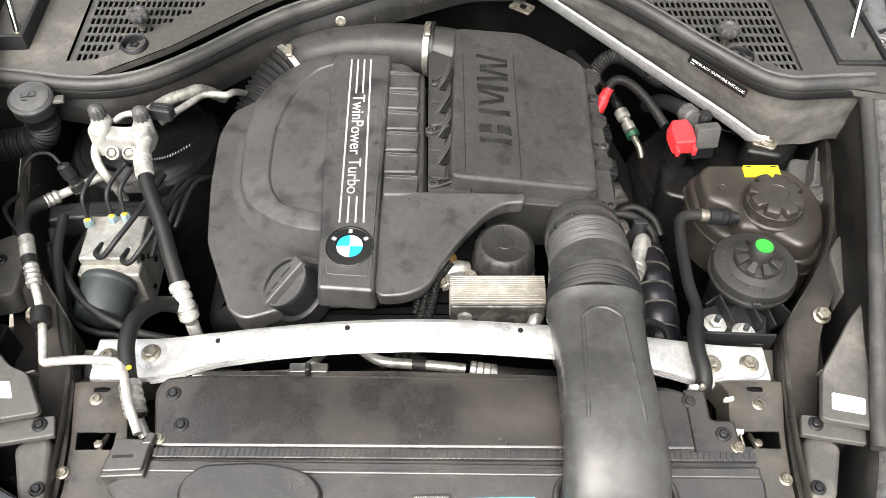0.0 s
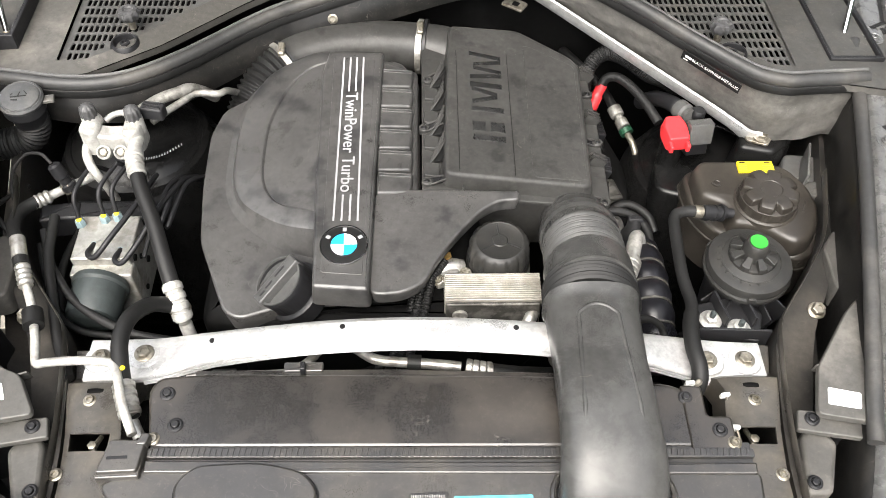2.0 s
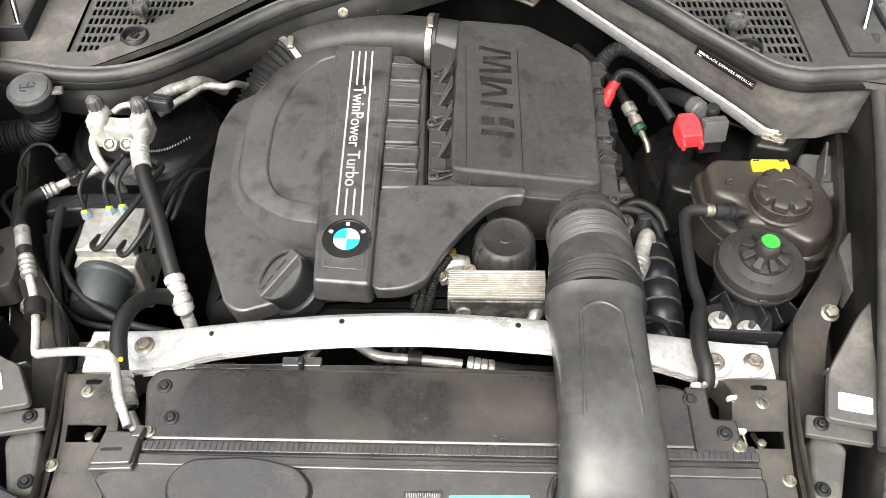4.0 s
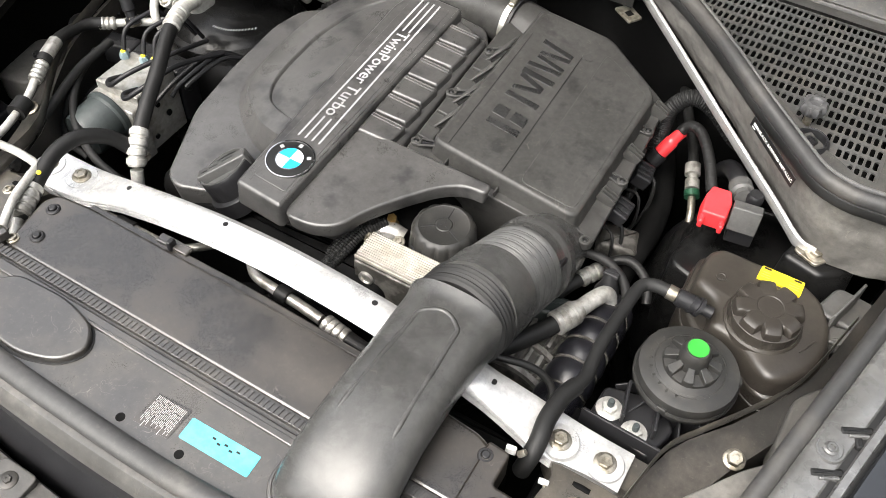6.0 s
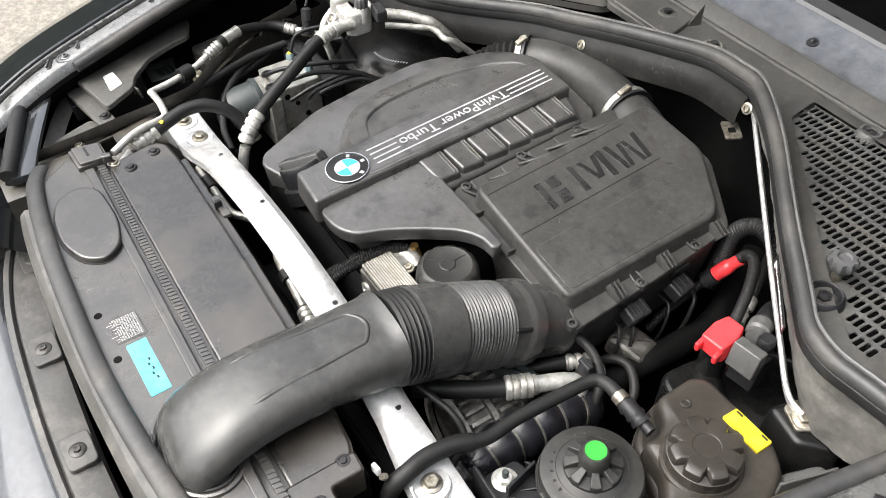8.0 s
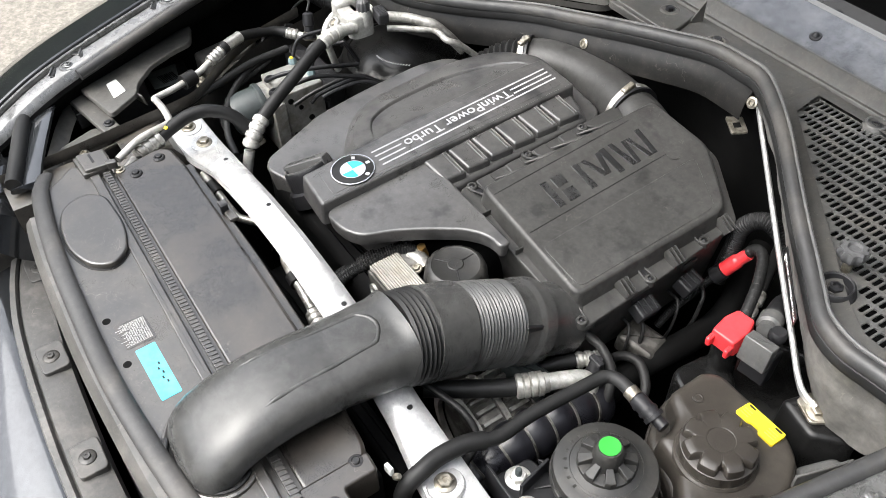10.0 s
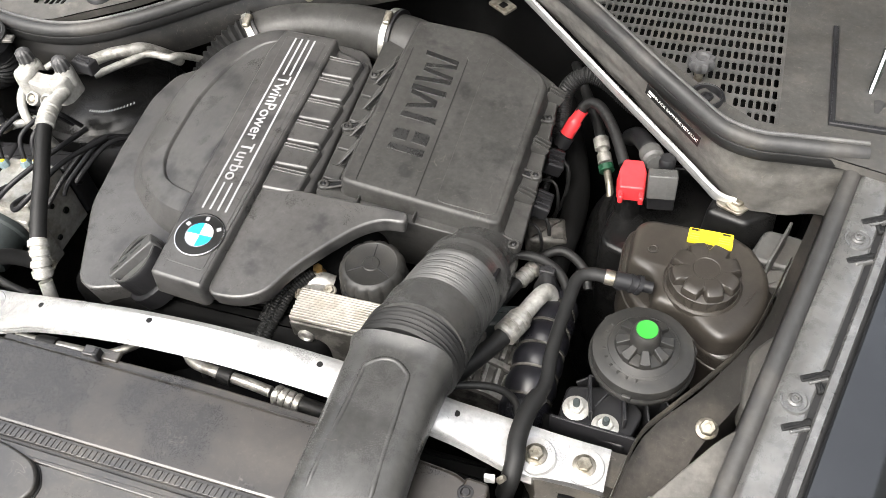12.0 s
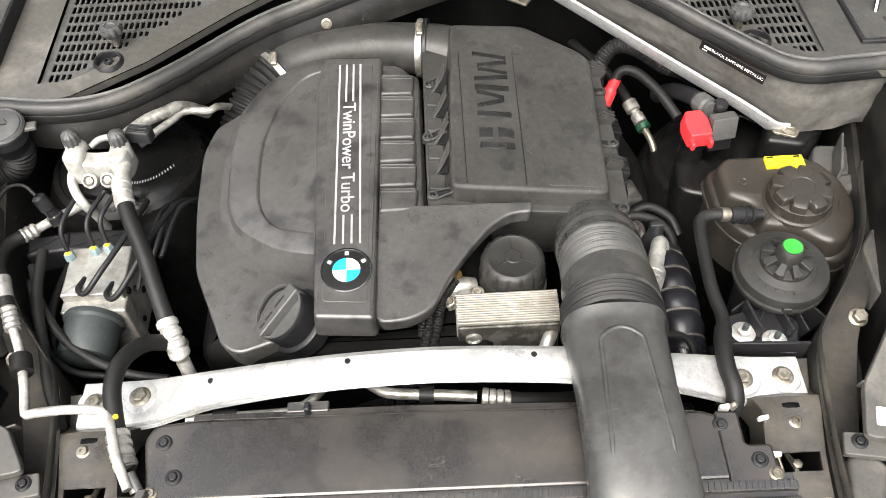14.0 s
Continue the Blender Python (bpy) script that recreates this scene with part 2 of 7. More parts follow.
def tube(points, radius, seg=12, step=0.006, side=None, flat=1.0, bm=None, power=2.0):
    """A pipe along a smooth line. radius and flat (height over width) may be functions of the share and the way."""
    c = curve(points, step)
    rad = radius if callable(radius) else (lambda u, s: radius)
    fl = flat if callable(flat) else (lambda u, s: flat)
    rings, n = [], None
    for i, (p, u, s) in enumerate(c):
        t = (c[min(i + 1, len(c) - 1)][0] - c[max(i - 1, 0)][0]).normalized()
        if side is not None:
            n = (Vector(side) - t * t.dot(Vector(side))).normalized()
        elif n is None:
            n = t.orthogonal().normalized()
        else:
            n = (n - t * n.dot(t)).normalized()
        b = t.cross(n)
        ring = []
        for k in range(seg):
            a = 2 * math.pi * k / seg
            ca, sa = math.cos(a), math.sin(a)
            q = (abs(ca) ** power + abs(sa) ** power) ** (-1 / power)
            ring.append(p + (n * ca + b * sa * fl(u, s)) * rad(u, s) * q)
        rings.append(ring)
    return loft(rings, bm)


def ribs(r, pitch=0.005, depth=0.002):
    return lambda u, s: r - depth * (0.5 + 0.5 * math.cos(2 * math.pi * s / pitch))


def aim(at, axis=(0, 0, 1)):
    return Matrix.Translation(at) @ Vector(axis).to_track_quat("Z", "Y").to_matrix().to_4x4()


def lathe(profile, at, axis=(0, 0, 1), seg=28, bm=None, wave=None, ring=False):
    """A turned body: (radius, height) pairs round an axis. wave(angle, radius, height) may change the radius; ring: open in the middle."""
    profile = list(profile) + [profile[0]] if ring else profile
    m = aim(at, axis)
    rings = []
    for r, z in profile:
        turn = []
        for i in range(seg):
            a = 2 * math.pi * i / seg
            q = wave(a, r, z) if wave else r
            turn.append(m @ V(q * math.cos(a), q * math.sin(a), z))
        rings.append(turn)
    return loft(rings, bm, not ring)


def box(size, m, bevel=0.002, bm=None):
    """A box with rounded edges, its middle at the pose m."""
    x, y, z = (s / 2 for s in size)
    bevel = min(bevel, x * 0.9, y * 0.9, z * 0.9)
    made = slab([(-x, -y), (x, -y), (x, y), (-x, y)], z, -z, bevel, 0, max(bevel, 0.0005))
    made.transform(m)
    if bm is None:
        return made
    return join(bm, made)


def join(bm, other):
    d = bpy.data.meshes.new("join")
    other.to_mesh(d)
    bm.from_mesh(d)
    bpy.data.meshes.remove(d)
    other.free()
    return bm


def origin_of(ob):
    p = V(0, 0, 0)
    while ob:
        p = p + ob.location
        ob = ob.parent
    return p


def part(name, bm, mat, parent, label="", sharp=38):
    """One mesh under a thing or a part; bm is in world places."""
    bm.transform(Matrix.Translation(-origin_of(parent)))
    return mesh_object(name, bm, mat, parent, label, sharp)


def mesh_object(name, bm, mat, parent=None, label="", sharp=38):
    bmesh.ops.recalc_face_normals(bm, faces=bm.faces)
    for f in bm.faces:
        f.smooth = len(f.verts) <= 4
    for e in bm.edges:
        if len(e.link_faces) == 2 and e.calc_face_angle(0) > radians(sharp):
            e.smooth = False
    d = bpy.data.meshes.new(name)
    bm.to_mesh(d)
    bm.free()
    d.materials.append(mat)
    ob = new(name, d)
    ob.parent = parent
    if label:
        tagged(ob, label)
    return ob


def thing(name, at, label, category, group="", kind=""):
    ob = new(name)
    ob.location = at
    ob.empty_display_size = 0.02
    return tagged(ob, label, category, group, kind)


def solo(name, bm, mat, label, category, group="", kind="", sharp=38):
    lo = [min(v.co[i] for v in bm.verts) for i in range(3)]
    hi = [max(v.co[i] for v in bm.verts) for i in range(3)]
    at = V((lo[0] + hi[0]) / 2, (lo[1] + hi[1]) / 2, lo[2])
    bm.transform(Matrix.Translation(-at))
    ob = mesh_object(name, bm, mat, None, "", sharp)
    ob.location = at
    return tagged(ob, label, category, group, kind)


def mirror(p):
    return (-0.04 - p[0], *p[1:])


def words(name, text, size, m, mat, parent, depth=0.0003):
    c = bpy.data.curves.new(name, "FONT")
    c.body, c.size, c.align_x, c.align_y, c.extrude = text, size, "CENTER", "CENTER", depth
    c.offset = size * 0.006
    c.materials.append(mat)
    ob = new(name, c)
    ob.parent = parent
    ob.matrix_local = Matrix.Translation(-origin_of(parent)) @ m
    return ob


def bolt(at, axis=(0, 0, 1), r=0.008, h=0.007, washer=0.012, mat=None, name="hex_bolt", label="zinc-plated hexagon bolt with washer", group="bolts"):
    mat = mat or STEEL
    b = thing(name, at, label, "bolt", group)
    part("washer", lathe([(washer * 0.4, -0.0005), (washer, -0.0005), (washer, 0.001), (washer * 0.85, 0.0022), (washer * 0.4, 0.0024)], at, axis, 20), mat, b)
    part("head", lathe([(r, 0.001), (r, h - 0.001), (r * 0.86, h), (r * 0.45, h), (r * 0.4, h - 0.001)], at, axis, 6), mat, b)
    return b


def torx(at, axis=(0, 0, 1), r=0.0085, mat=None, label="zinc-plated round-head screw with star recess"):
    mat = mat or STEEL
    b = thing("screw", at, label, "screw", "round-head screws")
    part("flange", lathe([(r * 0.5, 0), (r, 0), (r, 0.0012), (r * 0.7, 0.0022)], at, axis, 20), mat, b)
    star = lambda a, q, z: q * (1 - 0.18 * (0.5 + 0.5 * math.cos(6 * a))) if q < r * 0.45 else q
    part("head", lathe([(r * 0.68, 0.001), (r * 0.68, 0.004), (r * 0.58, 0.005), (r * 0.42, 0.005), (r * 0.36, 0.002)], at, axis, 24, None, star), mat, b)
    return b


def push_pin(at, axis=(0, 0, 1), r=0.0095):
    b = thing("push_pin", at, "black plastic push-pin clip pressed into panel", "clip", "push pins")
    part("collar", lathe([(r * 0.55, 0), (r, 0), (r, 0.0012), (r * 0.8, 0.003), (r * 0.62, 0.003), (r * 0.58, 0.0005)], at, axis, 24, ring=True), BLACK, b)
    part("stud", lathe([(r * 0.5, -0.001), (r * 0.5, 0.0045), (r * 0.38, 0.0055)], at, axis, 16), BLACK, b)
    return b


# ---- ground and car body ----
g = bmesh.new()
bmesh.ops.create_grid(g, x_segments=40, y_segments=40, size=400)
solo("ground", g, CONCRETE, "pale weathered concrete ground under the car", "ground", kind="structure")

# Unseen walls added to darken paint reflections and block low sky, like trees.
for nm, c, s in (("wall_north", (-1.25, 8, 2.6), (13.5, 0.3, 5.2)), ("wall_south", (-1.25, -7, 1.1), (13.5, 0.3, 2.2)), ("wall_east", (5.5, 0.5, 3.1), (0.3, 14.7, 6.2)), ("wall_west", (-7.85, 0.5, 2.6), (0.3, 14.7, 5.2))):
    solo(nm, box(s, pose(*c), 0.02), HEDGE, "unseen plain dark green wall standing in for surrounding trees", "wall", kind="structure")

car = thing("car_body", (-0.02, 0.6, 0), "black car body with its engine bay open", "car")

# the line of the fender's edge, from the headlamp back to the windscreen pillar
EDGE = [(0.500, 0.20, 0.965), (0.545, 0.32, 1.005), (0.589, 0.45, 1.040), (0.645, 0.69, 1.078), (0.695, 0.90, 1.100), (0.745, 1.125, 1.112), (0.80, 1.40, 1.122), (0.86, 1.75, 1.13)]


def side_of(q, flip):
    """The body sits a little higher and wider on the driver's far side."""
    return (q[0] + 0.020, q[1], q[2] + 0.028) if flip else q


def strip(line, profile, flip, closed=False):
    """A profile of (out, up) drawn along a line."""
    rings = []
    for p, u, s in curve([side_of(q, flip) for q in line], 0.02):
        rings.append([V(*(mirror((p.x + dx, p.y, p.z + dz)) if flip else (p.x + dx, p.y, p.z + dz))) for dx, dz in profile])
    return loft(rings, None, closed, closed)


for flip in (False, True):
    side = part("fender", strip(EDGE, [(0.006, -0.040), (0.008, -0.010), (0.010, -0.001), (0.013, 0.0008), (0.020, -0.0005), (0.05, -0.007), (0.10, -0.018), (0.145, -0.036), (0.185, -0.07), (0.210, -0.13), (0.225, -0.26), (0.225, -0.75)], flip), PAINT, car, "glossy black fender skin")
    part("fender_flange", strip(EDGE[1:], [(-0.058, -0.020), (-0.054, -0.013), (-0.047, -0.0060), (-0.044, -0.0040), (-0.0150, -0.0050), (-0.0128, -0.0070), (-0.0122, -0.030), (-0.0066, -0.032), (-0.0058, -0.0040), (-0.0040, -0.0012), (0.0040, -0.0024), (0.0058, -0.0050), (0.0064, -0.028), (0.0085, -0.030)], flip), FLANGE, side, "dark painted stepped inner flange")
    for lo_, hi_, dz in ((-0.0126, -0.0058, -0.0085), (0.0056, 0.0098, -0.0075)):
        part("flange_groove", strip(EDGE[1:], [(lo_, dz), (hi_, dz), (hi_, dz - 0.006), (lo_, dz - 0.006)], flip, True), INK, side, "dark groove along the flange")
    # Shade is put into the wall's colour, deeper on the flipped side.
    part("inner_wall", strip(EDGE[1:], [(0.020, -0.40), (0.020, -0.11), (-0.045, -0.055), (-0.062, -0.026), (-0.059, -0.0185)] if flip else [(-0.070, -0.40), (-0.072, -0.10), (-0.070, -0.032), (-0.066, -0.024), (-0.059, -0.0185)], flip), DEEP if flip else WALLED, side, "dull inner wall of the fender, darkened in place of shade")
    part("fender_seal", tube([mirror(side_of((x - 0.061, y, z - 0.011), True)) if flip else (x - 0.061, y, z - 0.011) for x, y, z in ([(0.597, 0.485, 1.046)] + EDGE[3:6] if flip else EDGE[2:6])], 0.0105, 12, 0.015), SEAL, side, "black rubber sealing lip")
    for ys in (0.478, 0.686, 0.901, 1.125):
        for dy in (-0.029, 0.029):
            y = ys + dy
            x, z = np.interp(y, [p[1] for p in EDGE], [p[0] for p in EDGE]), np.interp(y, [p[1] for p in EDGE], [p[2] for p in EDGE])
            turn = 28 * (-1 if flip else 1)
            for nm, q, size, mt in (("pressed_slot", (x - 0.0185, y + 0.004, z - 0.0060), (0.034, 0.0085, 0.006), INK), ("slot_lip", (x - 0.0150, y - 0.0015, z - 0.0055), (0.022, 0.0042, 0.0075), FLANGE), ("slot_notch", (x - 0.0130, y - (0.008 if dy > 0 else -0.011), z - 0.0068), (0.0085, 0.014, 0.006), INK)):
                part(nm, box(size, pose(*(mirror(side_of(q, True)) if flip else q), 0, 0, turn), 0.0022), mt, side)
        q = (np.interp(ys, [p[1] for p in EDGE], [p[0] for p in EDGE]) - 0.0295, ys, np.interp(ys, [p[1] for p in EDGE], [p[2] for p in EDGE]) - 0.0045)
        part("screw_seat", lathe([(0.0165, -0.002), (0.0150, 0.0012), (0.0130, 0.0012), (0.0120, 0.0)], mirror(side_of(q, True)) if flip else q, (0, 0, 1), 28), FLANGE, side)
    for x, y, z in ((0.7155, 1.125, 1.1085), (0.6655, 0.901, 1.0963), (0.6145, 0.686, 1.0740), (0.5665, 0.478, 1.0410)):
        q = mirror(side_of((x, y, z), True)) if flip else (x, y, z)
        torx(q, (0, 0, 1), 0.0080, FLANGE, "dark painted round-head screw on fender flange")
    # wheel-house panel between rail and fender
    m = mirror if flip else (lambda p: p)
    wh = bmesh.new()
    rows = []
    for y, xi, xo in ((0.20, 0.43, 0.52), (0.38, 0.432, 0.50), (0.49, 0.440, 0.515), (0.64, 0.470, 0.572), (0.725, 0.530, 0.60), (0.82, 0.585, 0.635), (0.95, 0.62, 0.655), (1.10, 0.655, 0.685), (1.35, 0.70, 0.735)):
        rows.append([m((xi, y, 0.50)), m((xi, y, 0.985)), m((xi + 0.010, y, 0.975)), m((xi + 0.5 * (xo - xi) + 0.008, y, 0.966)), m((xi + 0.5 * (xo - xi) + 0.016, y, 0.88)), m((xo + 0.012, y, 0.90))])
    rows = [[c[0] for c in curve([r[k] for r in [rr for rr in rows]], 0.03)] for k in range(6)]
    n = min(len(r) for r in rows)
    rows = [[r[round(i * (len(r) - 1) / (n - 1))] for r in rows] for i in range(n)]
    part("wheel_house", loft(rows, wh, False, False), INNER, car, "dark inner wing panel")
    fl = [(0.432, 0.30, 1.0), (0.434, 0.40, 1.002), (0.440, 0.49, 1.004), (0.4550, 0.58, 1.0), (0.469, 0.641, 0.997), (0.495, 0.68, 0.998), (0.530, 0.727, 1.0), (0.575, 0.80, 1.002), (0.610, 0.92, 1.004)]
    part("seam_flange", tube([m((p[0], p[1], p[2] + 0.004)) for p in fl], 0.011, 8, 0.012, (0, 0, 1), 0.13), RAIL, car, "folded sheet-metal seam")

# rail tops that carry the cross brace, each folded from sheet with a square hole
for flip in (False, True):
    m = mirror if flip else (lambda p: p)
    rail = bmesh.new()
    XS, YS = (0.356, 0.374, 0.400, 0.424, 0.446), (0.30, 0.36, 0.42, 0.464, 0.488, 0.512, 0.545, 0.562, 0.574, 0.588, 0.632)
    right_edge = lambda y: float(np.interp(y, [0.30, 0.43, 0.49, 0.547, 0.60, 0.672], [0.424, 0.426, 0.434, 0.446, 0.458, 0.474]))
    left_edge = lambda y: float(np.interp(y, [0.40, 0.45, 0.51, 0.55, 0.60], [0.360, 0.356, 0.366, 0.372, 0.345]))
    height = lambda y: float(np.interp(y, [0.30, 0.545, 0.562, 0.574, 0.588, 0.672], [0.9995, 1.0, 0.996, 0.978, 0.964, 0.961]))
    rows = []
    for y in YS:
        a, b = left_edge(y), right_edge(y)
        xs_ = (a - 0.004, a, XS[1], XS[2], min(XS[3], b - 0.010), b - 0.003, b)
        zs_ = (height(y) - 0.05, height(y) - 0.004, height(y), height(y) + 0.001, height(y), height(y) - 0.002, height(y) - 0.010)
        rows.append([rail.verts.new(m((x, y, z))) for x, z in zip(xs_, zs_)])
    for k in range(len(YS) - 1):
        for c in range(6):
            if not (YS[k] == 0.464 and c in (2, 3)):
                rail.faces.new((rows[k][c], rows[k][c + 1], rows[k + 1][c + 1], rows[k + 1][c]))
    bmesh.ops.recalc_face_normals(rail, faces=rail.faces)
    bmesh.ops.solidify(rail, geom=rail.faces[:], thickness=0.003)
    rt_ = part("rail_top", rail, RAIL, car, "dark painted rail top with a square hole")
    part("rail_slot", tube([m((0.396, 0.5475, 0.9995)), m((0.406, 0.5475, 1.0015)), m((0.416, 0.5475, 0.9995))], 0.0036, 10, 0.003, (0, 1, 0), 0.4), DEEP, rt_, "narrow oval slot")
    part("latch_stay", tube([m(p) for p in ((0.398, 0.500, 0.965), (0.400, 0.478, 0.975), (0.398, 0.458, 0.970))], 0.0035, 8, 0.006), STEEL, rt_, "bright steel stay seen through the hole")
    part("latch_nut", lathe([(0.006, 0), (0.006, 0.006), (0.003, 0.007)], m((0.402, 0.482, 0.974)), (0, 0, 1), 6), STEEL, rt_)
    part("rail_side", box((0.02, 0.36, 0.40), pose(*m((0.362, 0.50, 0.725))), 0.004), DEEP, car)

# front wheels under the wings
for flip in (False, True):
    m = mirror if flip else (lambda p: p)
    wheel = part("wheel", lathe([(0.12, -0.09), (0.22, -0.10), (0.235, -0.075), (0.235, 0.075), (0.22, 0.10), (0.12, 0.09)], m((0.755, 0.66, 0.345)), (1, 0, 0), 40), GRIMY, car, "grimy alloy wheel")
    part("tyre", lathe([(0.236, -0.10), (0.31, -0.115), (0.338, -0.10), (0.346, -0.05), (0.346, 0.05), (0.338, 0.10), (0.31, 0.115), (0.236, 0.10)], m((0.755, 0.66, 0.345)), (1, 0, 0), 56), RUBBER, wheel, "black rubber tyre")

# bulkhead, floor of the bay, and the plain closing walls; their black includes shade
part("bulkhead", box((1.5, 0.02, 0.66), pose(-0.02, 1.36, 0.71), 0.004), DEEP, car, "bulkhead wall, bay shade put into its black")
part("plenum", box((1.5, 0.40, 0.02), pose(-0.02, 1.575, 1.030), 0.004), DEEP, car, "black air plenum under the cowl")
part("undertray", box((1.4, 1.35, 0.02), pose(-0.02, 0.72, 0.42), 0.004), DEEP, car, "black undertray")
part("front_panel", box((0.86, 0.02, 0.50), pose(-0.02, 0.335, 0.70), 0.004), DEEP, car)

# bumper, its trim strip, and the lower front edge
BUMP = [(-0.66, 0.40, 0.845), (-0.52, 0.28, 0.838), (-0.36, 0.225, 0.832), (-0.13, 0.205, 0.828), (0.09, 0.205, 0.828), (0.32, 0.225, 0.832), (0.48, 0.28, 0.838), (0.62, 0.40, 0.845)]


def front_strip(profile, closed=False, reach=9.0):
    rings = []
    for p, u, s in curve(BUMP, 0.02):
        if abs(p.x + 0.02) > reach:
            continue
        out = Vector((p.x + 0.02, -0.9, 0)).normalized()
        rings.append([V(p.x + out.x * d, p.y + out.y * d, p.z + dz) for d, dz in profile])
    return loft(rings, None, closed, closed)


part("bumper", front_strip([(-0.012, -0.02), (-0.004, 0.0), (0.004, 0.002), (0.03, -0.004), (0.10, -0.03), (0.17, -0.09), (0.21, -0.19), (0.22, -0.40), (0.20, -0.60)]), PAINT, car, "glossy black painted bumper")
part("bumper_trim", front_strip([(-0.072, -0.012), (-0.068, 0.006), (-0.046, 0.010), (-0.020, 0.010), (-0.014, 0.002), (-0.006, 0.003)]), TRIM, car, "dusty grey plastic trim strip")
part("bumper_trim_edge", front_strip([(-0.016, 0.008), (-0.013, 0.014), (-0.004, 0.013), (-0.001, 0.004)]), TRIM, car, "pale dusty ridge")
part("front_apron", front_strip([(-0.128, 0.196), (-0.116, 0.205), (-0.100, 0.203), (-0.091, 0.193), (-0.088, 0.182), (-0.092, 0.176)], False, 0.345), TRIM, car, "dusty grey apron below the bonnet seal")
part("grille_frame", front_strip([(-0.150, -0.02), (-0.115, 0.03), (-0.105, 0.03), (-0.085, -0.01), (-0.08, -0.08)]), BLACK, car, "black plastic grille carrier")
for x in (-0.43, -0.227, -0.021, 0.19, 0.39):
    y = np.interp(x, [p[0] for p in BUMP], [p[1] for p in BUMP]) + 0.043
    part("trim_tab", slab([(x - 0.03, y - 0.02), (x + 0.03, y - 0.02), (x + 0.03, y + 0.022), (x - 0.03, y + 0.022)], 0.846, 0.83, 0.002), TRIM, car)
    bolt((x, y, 0.846), (0, 0, 1), 0.006, 0.005, 0.0125, INNER, "trim_bolt", "dark flanged bolt on the bumper trim")

# headlamp housings
for flip in (False, True):
    m = mirror if flip else (lambda p: p)
    lamp = thing("headlamp_housing", m((0.52, 0.52, 0.90)), "dark grey plastic headlamp housing beside the fender", "headlamp", "headlamp housings")
    o = [(0.462, 0.500), (0.580, 0.478), (0.615, 0.58), (0.636, 0.66), (0.645, 0.715), (0.588, 0.692), (0.578, 0.650), (0.560, 0.606), (0.520, 0.566), (0.494, 0.556)] if flip else [(0.468, 0.490), (0.575, 0.470), (0.598, 0.58), (0.612, 0.655), (0.580, 0.672), (0.548, 0.640), (0.486, 0.555)]
    o = [m(p) for p in o]
    part("body", slab(o[::-1] if flip else o, lambda x, y: 1.031 + 0.02 * (y - 0.52), lambda x, y: 1.023 + 0.02 * (y - 0.52), 0.002, 0.001, 0.010), PANEL, lamp, "dusty torn-edged top plate")
    o = [m(p) for p in ([(0.500, 0.500), (0.58, 0.490), (0.592, 0.565), (0.565, 0.590), (0.530, 0.560)] if flip else [(0.500, 0.500), (0.58, 0.490), (0.605, 0.64), (0.590, 0.66), (0.572, 0.615)])]
    part("bowl", slab(o[::-1] if flip else o, 1.021, 0.86, 0.004, 0.01, 0.012), BLACK, lamp)
    part("fold", box((0.050, 0.003, 0.022), pose(*m((0.512, 0.556, 1.017)), 14, 0, 18 if flip else -18), 0.001), PANEL, lamp)
    for k in range(3):
        part("stay", box((0.004, 0.030, 0.03), pose(*m((0.545 + 0.016 * k, 0.470, 0.985)), 0, 0, 10), 0.001), BLACK, lamp)
    o = [m(p) for p in [(0.445, 0.478), (0.58, 0.455), (0.58, 0.490), (0.452, 0.506)]]
    part("ledge", slab(o[::-1] if flip else o, 1.012, 1.004, 0.002, 0, 0.004), PANEL, lamp)
    o = [m(p) for p in [(0.575, 0.71), (0.63, 0.70), (0.645, 0.80), (0.605, 0.825), (0.578, 0.79)]]
    part("bracket", slab(o[::-1] if flip else o, 0.985, 0.94, 0.004, 0.0, 0.012), PANEL, lamp)
    o = [m(p) for p in [(0.442, 0.400), (0.475, 0.400), (0.500, 0.470), (0.475, 0.495), (0.455, 0.48)]]
    part("leg", slab(o[::-1] if flip else o, 0.995, 0.90, 0.006, 0.004, 0.01), PANEL, lamp)
    lab = slab([(0.484, 0.503), (0.524, 0.495), (0.530, 0.517), (0.490, 0.526)] if not flip else [(-0.591, 0.521), (-0.596, 0.540), (-0.552, 0.543), (-0.542, 0.519)], lambda x, y: 1.0322 + 0.02 * (y - 0.52), lambda x, y: 1.0312 + 0.02 * (y - 0.52), 0.0002, 0, 0.003)
    solo("paper_label", lab, WHITE, "blank white paper label stuck on headlamp housing", "label", "white labels")
    for q in ((0.612, 0.772, 0.985), (0.467, 0.492, 1.012), (0.455, 0.415, 0.995)):
        push_pin(m(q))
    bolt(m((0.542, 0.683, 0.972)), (0, -0.25, 1), 0.0095, 0.012, 0.013, STEEL, "hex_nut", "yellow-zinc hexagon nut on inner wing")

